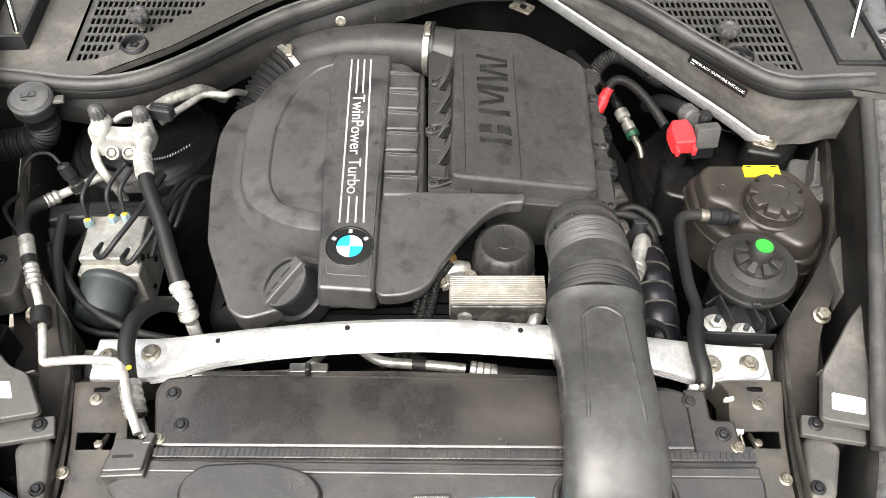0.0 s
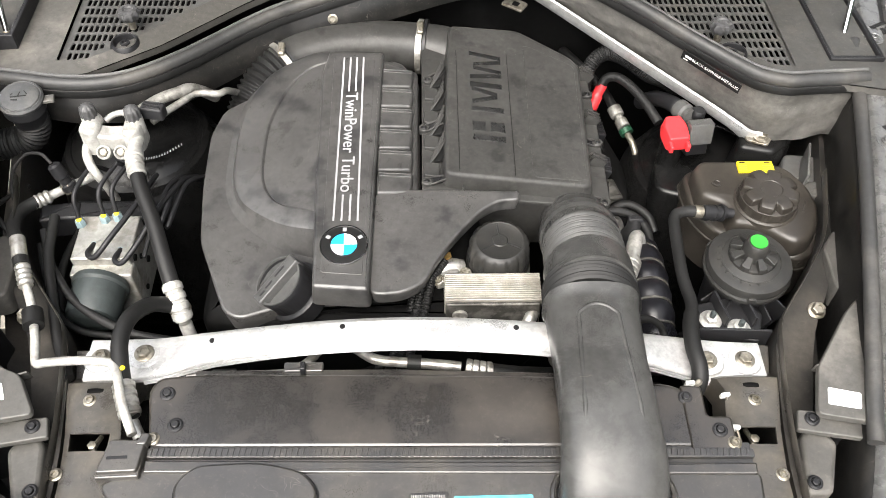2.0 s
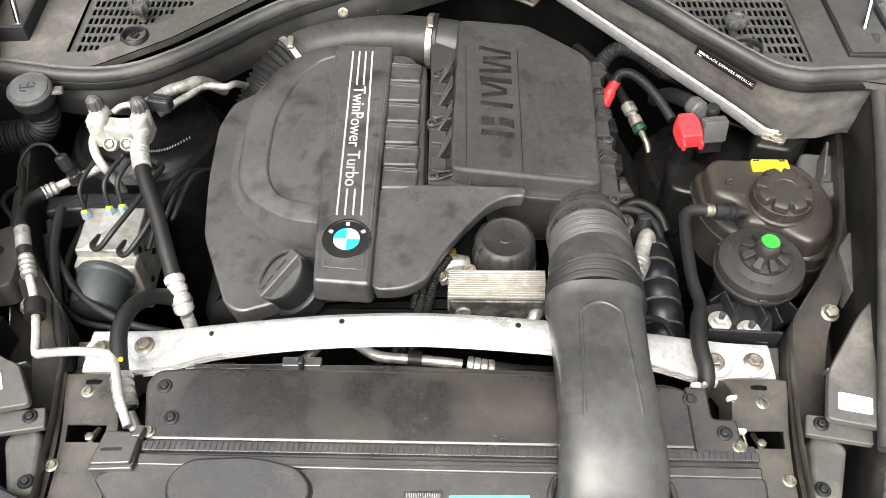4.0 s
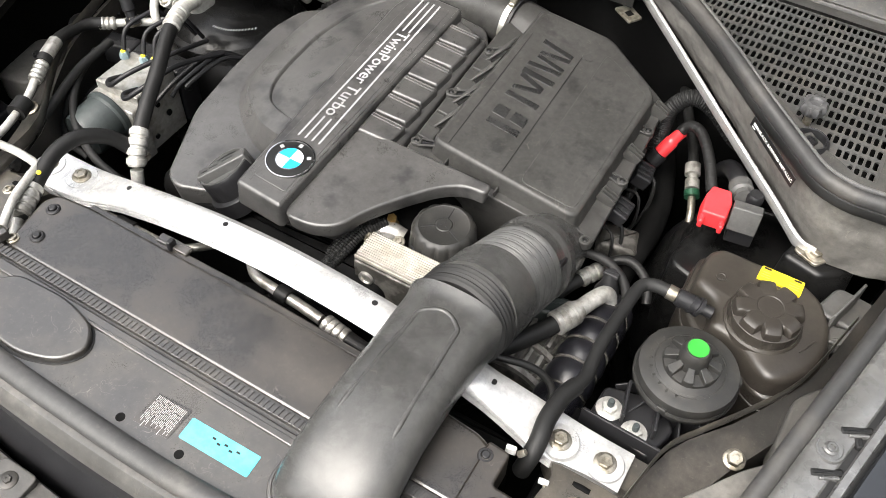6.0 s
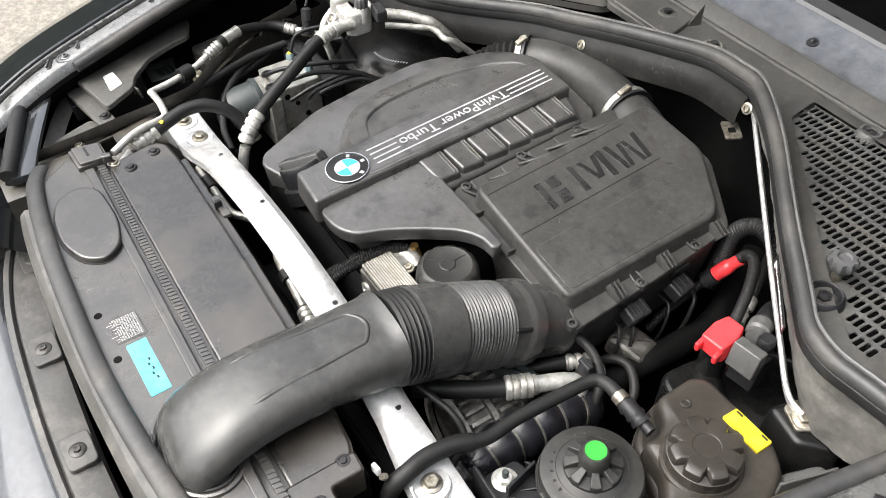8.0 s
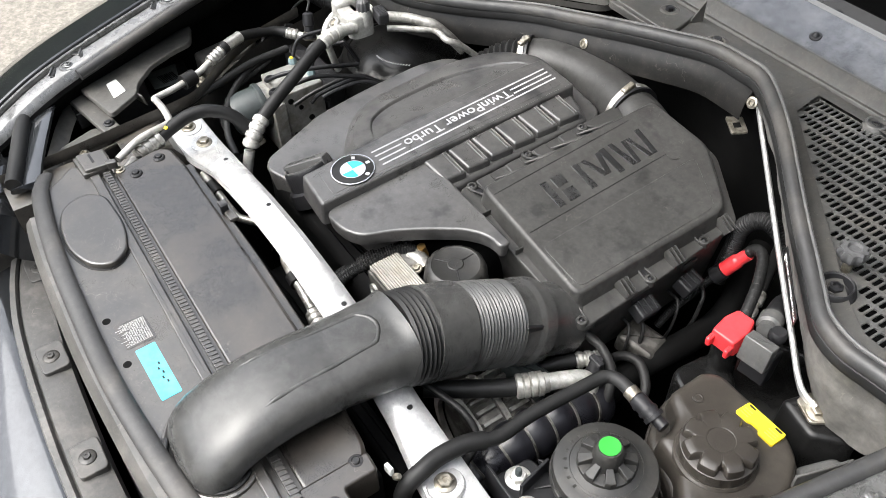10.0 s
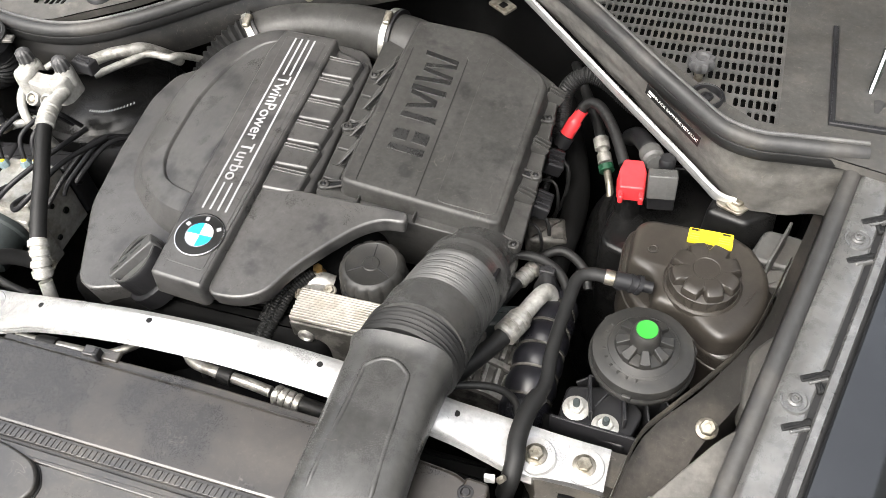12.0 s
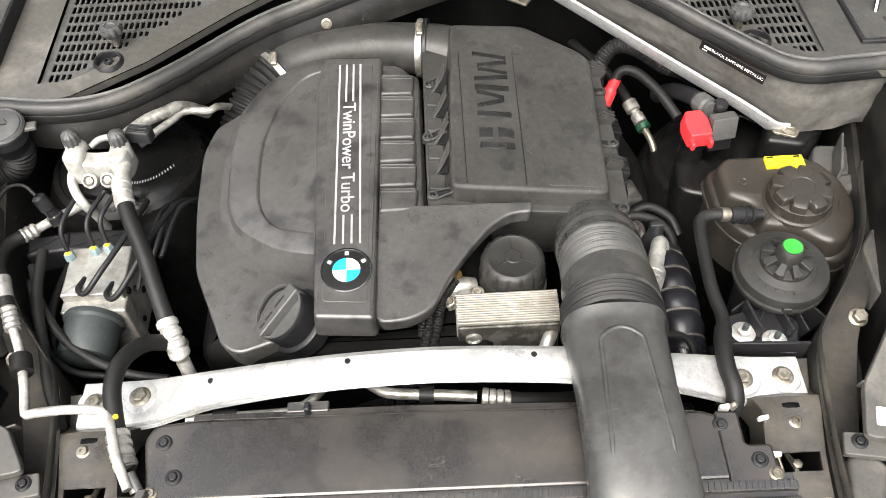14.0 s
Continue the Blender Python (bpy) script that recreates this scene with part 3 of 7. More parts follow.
# ---- cowl ----
cowl = thing("windscreen_cowl", (-0.02, 1.3, 1.06), "dusty dark plastic cowl with air grilles", "cowl")
RIGHT = [(0.668, 1.020, 1.115), (0.640, 1.016, 1.117), (0.58, 1.011, 1.118), (0.540, 1.009, 1.118), (0.501, 1.020, 1.119), (0.472, 1.043, 1.1205), (0.4365, 1.073, 1.124), (0.397, 1.103, 1.131), (0.337, 1.152, 1.142), (0.265, 1.216, 1.147), (0.205, 1.264, 1.147), (0.153, 1.298, 1.145), (0.110, 1.308, 1.140), (0.049, 1.314, 1.133)]
LEFT = [(-0.023, 1.305, 1.118), (-0.113, 1.280, 1.104), (-0.225, 1.255, 1.080), (-0.275, 1.232, 1.076), (-0.322, 1.203, 1.071), (-0.365, 1.169, 1.068), (-0.406, 1.133, 1.068), (-0.447, 1.102, 1.068), (-0.488, 1.077, 1.068), (-0.530, 1.064, 1.068), (-0.575, 1.061, 1.068), (-0.621, 1.065, 1.068), (-0.669, 1.074, 1.068), (-0.76, 1.088, 1.068)]
whole = RIGHT + LEFT
sealing = thing("bonnet_seal", (-0.02, 1.35, 1.10), "black rubber bonnet seal running round the cowl", "seal")
part("bulb", tube(whole, 0.0112, 14, 0.010, (0, 0, 1), 0.9), SEAL, sealing)
part("lip", tube([(x, y + 0.0095, z + 0.0065) for x, y, z in whole], 0.0052, 10, 0.010, (0, 0, 1), 0.7), SEALTOP, sealing, "thin pale upper lip")
part("foot", tube([(x, y - 0.004, z - 0.014) for x, y, z in whole], 0.010, 8, 0.012, (0, 0, 1), 0.8), RUBBER, sealing)
# wall below the seal: a felt liner on one side, painted metal on the rest
for nm, mt, lo, hi, lab in (("liner_wall", FELT, 0.150, 0.70, "dusty grey felt liner under the seal"), ("bulkhead_edge", WALLED, -0.74, 0.150, "dusty painted edge under the seal")):
    rings = []
    for p, u, s in curve(whole, 0.008 if nm == "liner_wall" else 0.02):
        if lo - 0.012 <= p.x <= hi + 0.012:
            d = Vector((-(p.x + 0.02) * 0.35, -1, 0)).normalized()
            if nm == "liner_wall":
                drop = float(np.interp(p.x, [0.15, 0.25, 0.40, 0.50, 0.56, 0.70], [0.062, 0.080, 0.098, 0.112, 0.118, 0.100]))
                back = float(np.interp(p.x, [0.15, 0.50, 0.56, 0.70], [0.026, 0.026, 0.004, 0.0]))
                rows_ = []
                for f in np.linspace(0, 1, 13):
                    crease = 0.0045 * noise.noise(V(p.x * 26, f * 5.0, 3.0)) + 0.002 * noise.noise(V(p.x * 70, f * 11.0, 7.0))
                    rows_.append((0.002 + 0.002 * math.sin(math.pi * f) - back * f ** 1.6 + crease * math.sin(math.pi * min(1, f * 3) / 2), drop * f))
            else:
                deep = float(np.interp(p.x, [-0.7, -0.52, -0.3, 0.1], [0.35, 0.50, 0.52, 0.50]))
                rows_ = [(a_, h_ * (deep if h_ > 0.02 else min(1, deep * 2))) for a_, h_ in ((0.002, 0.0), (0.006, 0.010), (0.014, 0.040), (0.020, 0.075), (0.022, 0.115))]
            rings.append([V(p.x, p.y, p.z - 0.014) + d * a_ + V(0, 0, -h_) for a_, h_ in rows_])
    part(nm, loft(rings, None, False, False), mt, cowl, lab)

for flip in (False, True):
    m = mirror if flip else (lambda p: p)
    order = (lambda q: q[::-1]) if flip else (lambda q: q)
    # on the driver's side the whole tray leans up towards the seal
    def settle(bm, flip=flip):
        for v in bm.verts:
            f = 0.0 if flip else max(0.0, (1.44 - v.co.y) / 0.36)
            v.co += V(-0.005 * f, -0.026 * f, 0.030 * f)
        return bm

    # tray round the grille
    zt = 1.068 if flip else 1.0815
    frame_o = [(0.677, 1.087), (0.574, 1.075), (0.523, 1.089), (0.417, 1.159), (0.290, 1.274), (0.195, 1.345), (0.185, 1.440), (0.80, 1.440)] if flip else [(0.725, 1.015), (0.585, 1.045), (0.535, 1.052), (0.486, 1.085), (0.412, 1.14), (0.31, 1.232), (0.225, 1.300), (0.165, 1.335), (0.165, 1.440), (0.80, 1.440)]
    inner = [(0.577, 1.114), (0.533, 1.116), (0.505, 1.132), (0.434, 1.196), (0.345, 1.278), (0.25, 1.350), (0.25, 1.38), (0.577, 1.38)] if flip else [(0.567, 1.072), (0.540, 1.0735), (0.500, 1.098), (0.422, 1.162), (0.326, 1.242), (0.200, 1.347), (0.188, 1.408), (0.567, 1.408)]
    A = rounded([m(p) for p in frame_o], 0.02)
    part("tray", settle(loft([[V(p.x, p.y, zt - 0.014) for p in A], [V(p.x, p.y, zt - 0.002) for p in A]], None, False, True)), PANEL, cowl)
    top = bmesh.new()
    a = [top.verts.new((*m(p), zt)) for p in frame_o if flip] or [top.verts.new((*m(p), zt)) for p in [(0.725, 1.015), (0.585, 1.045), (0.525, 1.056), (0.412, 1.14), (0.225, 1.300), (0.165, 1.335), (0.165, 1.440), (0.80, 1.440)]]
    b = [top.verts.new((*m(p), z)) for p, z in zip(inner, (zt + 0.0055,) * 8)]
    for i in range(8):
        top.faces.new((a[i], a[(i + 1) % 8], b[(i + 1) % 8], b[i]))
    part("tray_top", settle(top), PANEL if flip else LEDGE, cowl, "dusty grey plastic tray round the grille")
    # grille bars over a box whose black stands for the shade inside
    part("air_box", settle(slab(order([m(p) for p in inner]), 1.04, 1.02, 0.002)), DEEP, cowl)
    slot = bmesh.new()
    px, py = 0.0095, 0.0240
    for row in range(-1, 14):
        for col in range(-1, 40):
            cx, cy = (0.5625 if flip else 0.5605) - col * px, (1.133 if flip else 1.0875) + row * py
            edge_x = 0.530 - (cy - 1.133) * 1.10 if flip else 0.532 - (cy - 1.078) * 1.20
            if cx < edge_x - 0.045 or cy > 1.412:
                continue
            a0 = [slot.verts.new((*m((cx + sx * px / 2, cy + sy * py / 2)), zt - 0.0015)) for sx, sy in ((-1, -1), (1, -1), (1, 1), (-1, 1))]
            if cx - 0.003 > edge_x and row >= 0 and (flip or math.hypot(cx - 0.478, cy - 1.107) > 0.031) and cy < (1.37 if flip else 1.40) and col >= 0:
                short = 0.0045 if cx - 0.003 - edge_x < 0.012 else 0.0
                w_, lo_, hi_, c_ = 0.0031, -0.0092 + short, 0.0092, 0.0018
                b0 = [slot.verts.new((*m((cx + dx, cy + dy)), zt - 0.0018)) for dx, dy in ((-w_, lo_ + c_), (c_ - w_, lo_), (w_ - c_, lo_), (w_, lo_ + c_), (w_, hi_ - c_), (w_ - c_, hi_), (c_ - w_, hi_), (-w_, hi_ - c_))]
                c0 = [slot.verts.new((v.co.x, v.co.y, zt - 0.0042)) for v in b0]
                for k in range(4):
                    slot.faces.new((a0[k], a0[(k + 1) % 4], b0[(2 * k + 2) % 8], b0[2 * k + 1]))
                    slot.faces.new((a0[k], b0[2 * k + 1], b0[2 * k]))
                for k in range(8):
                    slot.faces.new((b0[k], b0[(k + 1) % 8], c0[(k + 1) % 8], c0[k]))
            else:
                slot.faces.new(a0)
    bmesh.ops.recalc_face_normals(slot, faces=slot.faces)
    part("grille", settle(slot), GRATE, cowl, "dusty plastic air grille with small slots")
    # turn knob and plug
    k0 = m((0.472, 1.204, 1.068)) if flip else (0.456, 1.121, 1.106)
    knob = thing("turn_knob", k0, "grey plastic turn knob on a short stem standing on cowl grille", "knob", "cowl knobs")
    part("stem", lathe([(0.006, 0), (0.006, 0.018), (0.004, 0.02)], k0, (0, 0, 1), 12), STEEL, knob)
    fl = lambda a, r, z: r * (1 + 0.09 * math.cos(9 * a)) if r > 0.012 else r
    part("cap", lathe([(0.010, 0.018), (0.0145, 0.022), (0.0170, 0.028), (0.0170, 0.034), (0.0150, 0.0375), (0.009, 0.039), (0.007, 0.036), (0.003, 0.0355)], k0, (0, 0, 1), 54, None, fl), KNOB, knob)
    p0 = m((0.476, 1.159, 1.071)) if flip else (0.471, 1.081, 1.113)
    plug = thing("cowl_plug", p0, "black plastic cup with a hexagon screw in the cowl", "plug", "cowl plugs")
    part("cup", lathe([(0.026, -0.006), (0.0225, 0.0045), (0.0205, 0.006), (0.0185, 0.005), (0.0165, -0.004), (0.012, -0.006)], p0, (0, 0, 1), 32), BLACK, plug)
    part("screw", lathe([(0.009, -0.005), (0.009, 0.003), (0.005, 0.004), (0.004, 0.001)], p0, (0, 0, 1), 6), BLACK, plug)
    p1 = m((0.283, 1.419, 1.071 if flip else 1.084))
    plug = thing("cowl_plug", p1, "black plastic cup with a hexagon screw in the cowl", "plug", "cowl plugs")
    part("cup", lathe([(0.021, -0.006), (0.018, 0.004), (0.016, 0.006), (0.013, 0.006), (0.011, -0.002)], p1, (0, 0, 1), 32), GRATE, plug)
    part("screw", lathe([(0.009, -0.005), (0.009, 0.003), (0.005, 0.004), (0.004, 0.001)], p1, (0, 0, 1), 6), BLACK, plug)
    torx((-0.179, 1.250, 1.052) if flip else (0.170, 1.2665, 1.124), (0, -1, 0.4), 0.009)
    # open box beside the tray with the bonnet's gas spring
    well = bmesh.new()
    for c, s in (((0.60, 1.19, 1.085), (0.008, 0.20, 0.05)), ((0.68, 1.19, 1.085), (0.008, 0.20, 0.05)), ((0.64, 1.09, 1.085), (0.088, 0.008, 0.05)), ((0.64, 1.19, 1.055), (0.088, 0.20, 0.008))):
        box(s, pose(*m((c[0] + (0.052 if flip else 0.030), c[1] + (0.060 if flip else 0.0), c[2] - (0.012 if flip else 0.020)))), 0.002, well)
    part("side_well", settle(well), BLACK, cowl, "black open well beside the grille")
    gs = m((0.680, 1.185, 1.055)) if flip else (0.668, 1.12, 1.07)
    spring = thing("gas_spring", gs, "steel gas spring rod rising from the cowl well", "gas spring", "gas springs")
    part("rod", tube([gs, (gs[0] + (-0.02 if flip else 0.02), gs[1] + 0.10, 1.22), (gs[0] + (-0.04 if flip else 0.04), gs[1] + 0.20, 1.40)], 0.005, 10, 0.05), CHROME, spring)
    part("ball_joint", lathe([(0.004, -0.006), (0.009, 0), (0.009, 0.012), (0.006, 0.018)], gs, (0, 0.4, 1), 14), STEEL, spring)
part("cowl_center", slab([(-0.23, 1.345), (0.19, 1.345), (0.19, 1.442), (-0.23, 1.442)], 1.083, 1.07, 0.003), LEDGE, cowl, "dusty plastic middle cover")
part("raised_panel", slab([(-0.30, 1.352), (-0.072, 1.345), (-0.090, 1.425), (-0.30, 1.430)], 1.090, 1.08, 0.003, 0.001, 0.008), LEDGE, cowl)


def across(profile):
    """A profile of (y, z) drawn straight across the car."""
    return loft([[V(x, y, z) for y, z in profile] for x in np.linspace(-0.82, 0.78, 60)], None, False, False)


part("scuttle", across([(1.436, 1.060), (1.438, 1.084), (1.4405, 1.087), (1.446, 1.087), (1.449, 1.092), (1.455, 1.106), (1.457, 1.1115), (1.461, 1.1125), (1.463, 1.110)]), LEDGE, cowl, "dusty folded scuttle panel below the windscreen")
part("wiper_cover", across([(1.461, 1.105), (1.4635, 1.110), (1.49, 1.1165), (1.52, 1.1245), (1.545, 1.132), (1.549, 1.130), (1.551, 1.11)]), STRIP, cowl, "glossy dusty strip below the windscreen")
solo("windscreen", box((1.45, 0.8, 0.006), pose(-0.02, 1.897, 1.332, 32), 0.002), SCREEN, "dark sloping windscreen glass behind the cowl", "windscreen")

# the raised bonnet above the bay, carried by the gas springs
bonnet = thing("bonnet", (-0.02, 1.50, 1.16), "black car bonnet standing open above the bay", "bonnet")
hood = [(-0.80, 0.0), (0.76, 0.0), (0.74, 0.45), (0.62, 0.95), (0.40, 1.12), (-0.44, 1.12), (-0.66, 0.95), (-0.78, 0.45)]
shell = slab([(x, y) for x, y in hood], 0.012, 0.0, 0.003, 0, 0.06)
shell.transform(pose(0, 1.50, 1.18, 180 - 62, 0, 0))
part("skin", shell, PAINT, bonnet)
liner = slab([(x * 0.9, 0.06 + y * 0.88) for x, y in hood], 0.030, 0.012, 0.008, 0, 0.06)
liner.transform(pose(0, 1.50, 1.18, 180 - 62, 0, 0))
part("liner", liner, DEEP, bonnet, "black sound-absorbing liner")

# ducting where the liner meets the wing
wd = thing("wing_duct", (0.60, 0.98, 0.92), "black ribbed plastic duct between liner and wing", "duct")
part("shell", slab([(0.565, 0.955), (0.625, 0.945), (0.640, 1.005), (0.585, 1.012)], 0.958, 0.86, 0.006, 0.004, 0.012), GRATE, wd)
part("rib", box((0.004, 0.075, 0.050), pose(0.598, 0.955, 0.978, 0, 0, -18), 0.0015), GRATE, wd)
part("step", box((0.05, 0.03, 0.02), pose(0.612, 0.925, 0.955, 0, 0, 8), 0.003), GRATE, wd)


# ---- cross brace ----
brace = thing("cross_brace", (-0.02, 0.61, 0.96), "silver painted pressed-metal cross brace bolted over the bay", "brace")
AX = [(-0.476, 0.607, 0.981, 0.064), (-0.43, 0.607, 0.982, 0.064), (-0.385, 0.609, 0.983, 0.062), (-0.345, 0.611, 0.993, 0.054), (-0.304, 0.612, 1.005, 0.047), (-0.22, 0.611, 1.025, 0.043), (-0.128, 0.610, 1.040, 0.042), (-0.02, 0.609, 1.046, 0.042), (0.099, 0.608, 1.037, 0.043), (0.18, 0.606, 1.026, 0.044), (0.266, 0.602, 1.010, 0.047), (0.305, 0.600, 1.000, 0.054), (0.345, 0.598, 0.989, 0.062), (0.39, 0.598, 0.979, 0.064), (0.442, 0.597, 0.976, 0.064)]
rings = []
path = curve([a[:3] for a in AX], 0.012)
for p, u, s in path:
    w = np.interp(p.x, [a[0] for a in AX], [a[3] for a in AX]) / 2
    lift = 0.006 * np.interp(p.x, [-0.36, -0.30, 0.27, 0.33], [0, 1, 1, 0])
    rings.append([V(p.x, p.y + dy, p.z + dz) for dy, dz in ((-w - 0.0005, -0.018), (-w - 0.0022, -0.0145), (-w - 0.0005, -0.0125), (-w - 0.0018, -0.0095), (-w - 0.0002, -0.0075), (-w - 0.0008, -0.005), (-w + 0.0015, -0.0015), (-w + 0.006, lift * 0.4), (-w * 0.5, lift), (w * 0.5, lift), (w - 0.006, lift * 0.4), (w - 0.001, -0.002), (w, -0.008), (w, -0.016), (w - 0.004, -0.016), (w - 0.005, -0.006), (-w + 0.005, -0.006), (-w + 0.004, -0.016))])
part("beam", loft(rings), SILVER, brace)
for x in (-0.304, -0.128, 0.099, 0.266):
    z = np.interp(x, [a[0] for a in AX], [a[2] for a in AX])
    y = np.interp(x, [a[0] for a in AX], [a[1] for a in AX])
    part("drain_hole", lathe([(0.0038, -0.004), (0.0038, 0.0064), (0.0005, 0.0066)], (x, y + 0.004, z), (0, 0, 1), 14), INK, brace, "small dark drain hole")
for x, y, z in ((-0.400, 0.613, 0.9825), (-0.457, 0.607, 0.982), (0.361, 0.593, 0.9865), (0.416, 0.598, 0.978)):
    part("boss", lathe([(0.024, -0.003), (0.022, 0.0012), (0.016, 0.002), (0.004, 0.002)], (x, y, z), (0, 0, 1), 30), SILVER, brace)
    bolt((x, y, z + 0.0022), (0, 0, 1), 0.0092, 0.008, 0.0135, STEEL)

# ---- strut brace of the bulkhead ----
bar = thing("strut_brace", (0.36, 1.13, 0.98), "silver strut brace bar running to the suspension tower", "brace")
part("bar", tube([(0.150, 1.318, 1.078), (0.23, 1.25, 1.062), (0.36, 1.140, 1.035), (0.46, 1.058, 1.013), (0.495, 1.030, 1.003), (0.515, 1.022, 0.992), (0.535, 1.020, 0.988)], lambda u, s: 0.0160, 12, 0.008, (0.08, 0.40, -0.98), 0.26, None, 3.0), SILVER, bar)
part("pad", slab([(0.512, 1.012), (0.545, 0.998), (0.560, 1.020), (0.540, 1.040), (0.515, 1.036)], 0.990, 0.986, 0.001, 0, 0.006), STEEL, bar, "flattened bar end")
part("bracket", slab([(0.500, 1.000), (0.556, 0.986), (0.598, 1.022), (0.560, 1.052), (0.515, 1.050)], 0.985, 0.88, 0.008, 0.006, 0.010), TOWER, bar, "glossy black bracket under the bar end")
bolt((0.539, 1.019, 0.991), (0.1, -0.1, 1), 0.010, 0.009, 0.015, STEEL)
hook = part("hook", slab([(0.118, 1.285), (0.152, 1.262), (0.166, 1.284), (0.134, 1.306)], 1.060, 1.056, 0.001, 0, 0.003), STEEL, bar, "small zinc bracket with a square hole")
part("hook_hole", slab([(0.136, 1.281), (0.146, 1.274), (0.152, 1.284), (0.142, 1.291)], 1.0605, 1.057, 0.0002, 0, 0.001), DEEP, hook)

# ---- suspension towers ----
for flip in (False, True):
    m = mirror if flip else (lambda p: p)
    c = m((0.475, 1.075 if flip else 1.06, 0.585 if flip else 0.53))
    tw = thing("suspension_tower", c, "glossy black suspension tower dome", "tower", "suspension towers")
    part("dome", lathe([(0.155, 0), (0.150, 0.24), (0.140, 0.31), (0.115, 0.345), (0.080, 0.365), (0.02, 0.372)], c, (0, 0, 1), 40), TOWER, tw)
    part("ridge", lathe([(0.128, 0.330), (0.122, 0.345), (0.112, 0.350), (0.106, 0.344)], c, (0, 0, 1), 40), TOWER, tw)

stamp = thing("stamped_plate", (-0.46, 1.03, 0.955), "row of small pale stamped marks on the tower", "marking")
for k in range(17):
    f = k / 16
    part("print_bar", box((0.0016, 0.0046, 0.0006), pose(-0.492 + 0.064 * f, 1.004 + 0.034 * f - 0.010 * math.sin(math.pi * f), 0.9575 - 0.001 * f, 8, 4, 28 * f - 8), 0.0001), TINT, stamp)

# ---- engine block and masses below, shade put into their black ----
eng = thing("engine_block", (-0.12, 0.9, 0.45), "grimy engine block under its plastic cover, bay shade in its black", "engine")
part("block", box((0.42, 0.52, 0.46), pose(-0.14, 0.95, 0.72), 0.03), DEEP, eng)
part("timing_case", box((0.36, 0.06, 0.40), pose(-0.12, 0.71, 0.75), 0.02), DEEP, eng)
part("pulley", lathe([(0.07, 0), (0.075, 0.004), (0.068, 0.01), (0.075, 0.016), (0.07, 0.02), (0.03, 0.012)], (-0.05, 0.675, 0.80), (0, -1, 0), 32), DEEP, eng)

# ---- engine cover ----
cover = thing("engine_cover", (-0.15, 0.93, 0.95), "black moulded plastic engine cover with wet dusty patches", "engine cover")
shelf = lambda x, y: 0.978 + 0.055 * (y - 0.66)
top = lambda x, y: 1.035 + 0.060 * (y - 0.757)
part("body", slab([(-0.306, 0.684), (-0.282, 0.671), (-0.182, 0.704), (-0.095, 0.712), (-0.040, 0.722), (-0.020, 0.74), (-0.026, 0.868), (-0.028, 1.14), (-0.06, 1.19), (-0.19, 1.205), (-0.225, 1.19), (-0.315, 1.10), (-0.352, 1.075), (-0.368, 1.02), (-0.366, 0.91), (-0.355, 0.805)], shelf, 0.88, 0.004, -0.016, 0.016), COVER, cover)
dome_top = lambda x, y: top(x, y) - 0.004 + 0.22 * (x + 0.176)
OUTER = [(-0.174, 0.790), (-0.232, 0.812), (-0.287, 0.855), (-0.309, 0.895), (-0.315, 0.944), (-0.312, 1.045), (-0.279, 1.125), (-0.215, 1.158), (-0.174, 1.158)]
INNER_LINE = [(-0.174, 0.822), (-0.228, 0.842), (-0.254, 0.866), (-0.269, 0.905), (-0.272, 0.960), (-0.268, 1.020), (-0.245, 1.085), (-0.210, 1.125), (-0.174, 1.132)]
part("dome_floor", slab([(-0.174, 0.800), (-0.174, 1.150), (-0.212, 1.150), (-0.272, 1.118), (-0.304, 1.042), (-0.306, 0.944), (-0.300, 0.900), (-0.280, 0.863), (-0.230, 0.822)], lambda x, y: dome_top(x, y) - 0.0045 + 0.05 * (x + 0.272), lambda x, y: shelf(x, y) - 0.003, 0.002, 0.0, 0.02), COVER, cover, "sunk inner field of the raised half")
band = []
for k in range(81):
    o_, n_ = ([q for q, u, s in curve([(x, y, 0) for x, y in line], 0.004)] for line in (OUTER, INNER_LINE))
    o_, n_ = o_[round(k / 80 * (len(o_) - 1))], n_[round(k / 80 * (len(n_) - 1))]
    away = (o_ - n_).normalized()
    row = []
    for q, dz in ((o_ + away * 0.020, None), (o_ + away * 0.006, -0.012), (o_ + away * 0.0015, -0.0020), (o_ - away * 0.003, 0.0), (n_ + away * 0.002, 0.0008), (n_, -0.0002), (n_ - away * 0.004, -0.0060)):
        row.append(V(q.x, q.y, shelf(q.x, q.y) - 0.001 if dz is None else dome_top(q.x, q.y) + dz))
    band.append(row)
part("dome_band", loft(band, None, False, False), COVER, cover, "raised rounded band of the cover", 25)
part("centre_panel", slab([(-0.176, 0.689), (-0.098, 0.683), (-0.095, 0.846), (-0.090, 1.017), (-0.087, 1.152), (-0.178, 1.156), (-0.187, 1.106), (-0.183, 0.90)], top, 0.992, 0.005, 0.003, 0.006), COVER, cover, "raised centre panel")
part("inlay", slab([(-0.165, 0.712), (-0.107, 0.707), (-0.101, 1.137), (-0.169, 1.140)], lambda x, y: top(x, y) + 0.0006, lambda x, y: top(x, y) - 0.004, 0.0006, 0, 0.005), COVER, cover)
finger = lambda x, y: 1.016 + 0.075 * (y - 0.69)
part("finger", slab([(-0.099, 0.684), (-0.050, 0.688), (-0.020, 0.705), (-0.002, 0.745), (0.030, 0.790), (0.064, 0.830), (0.092, 0.847), (0.122, 0.848), (0.123, 0.866), (-0.094, 0.870)], finger, lambda x, y: finger(x, y) - 0.026, 0.0035, -0.004, 0.02), COVER, cover, "curved front finger of the cover")
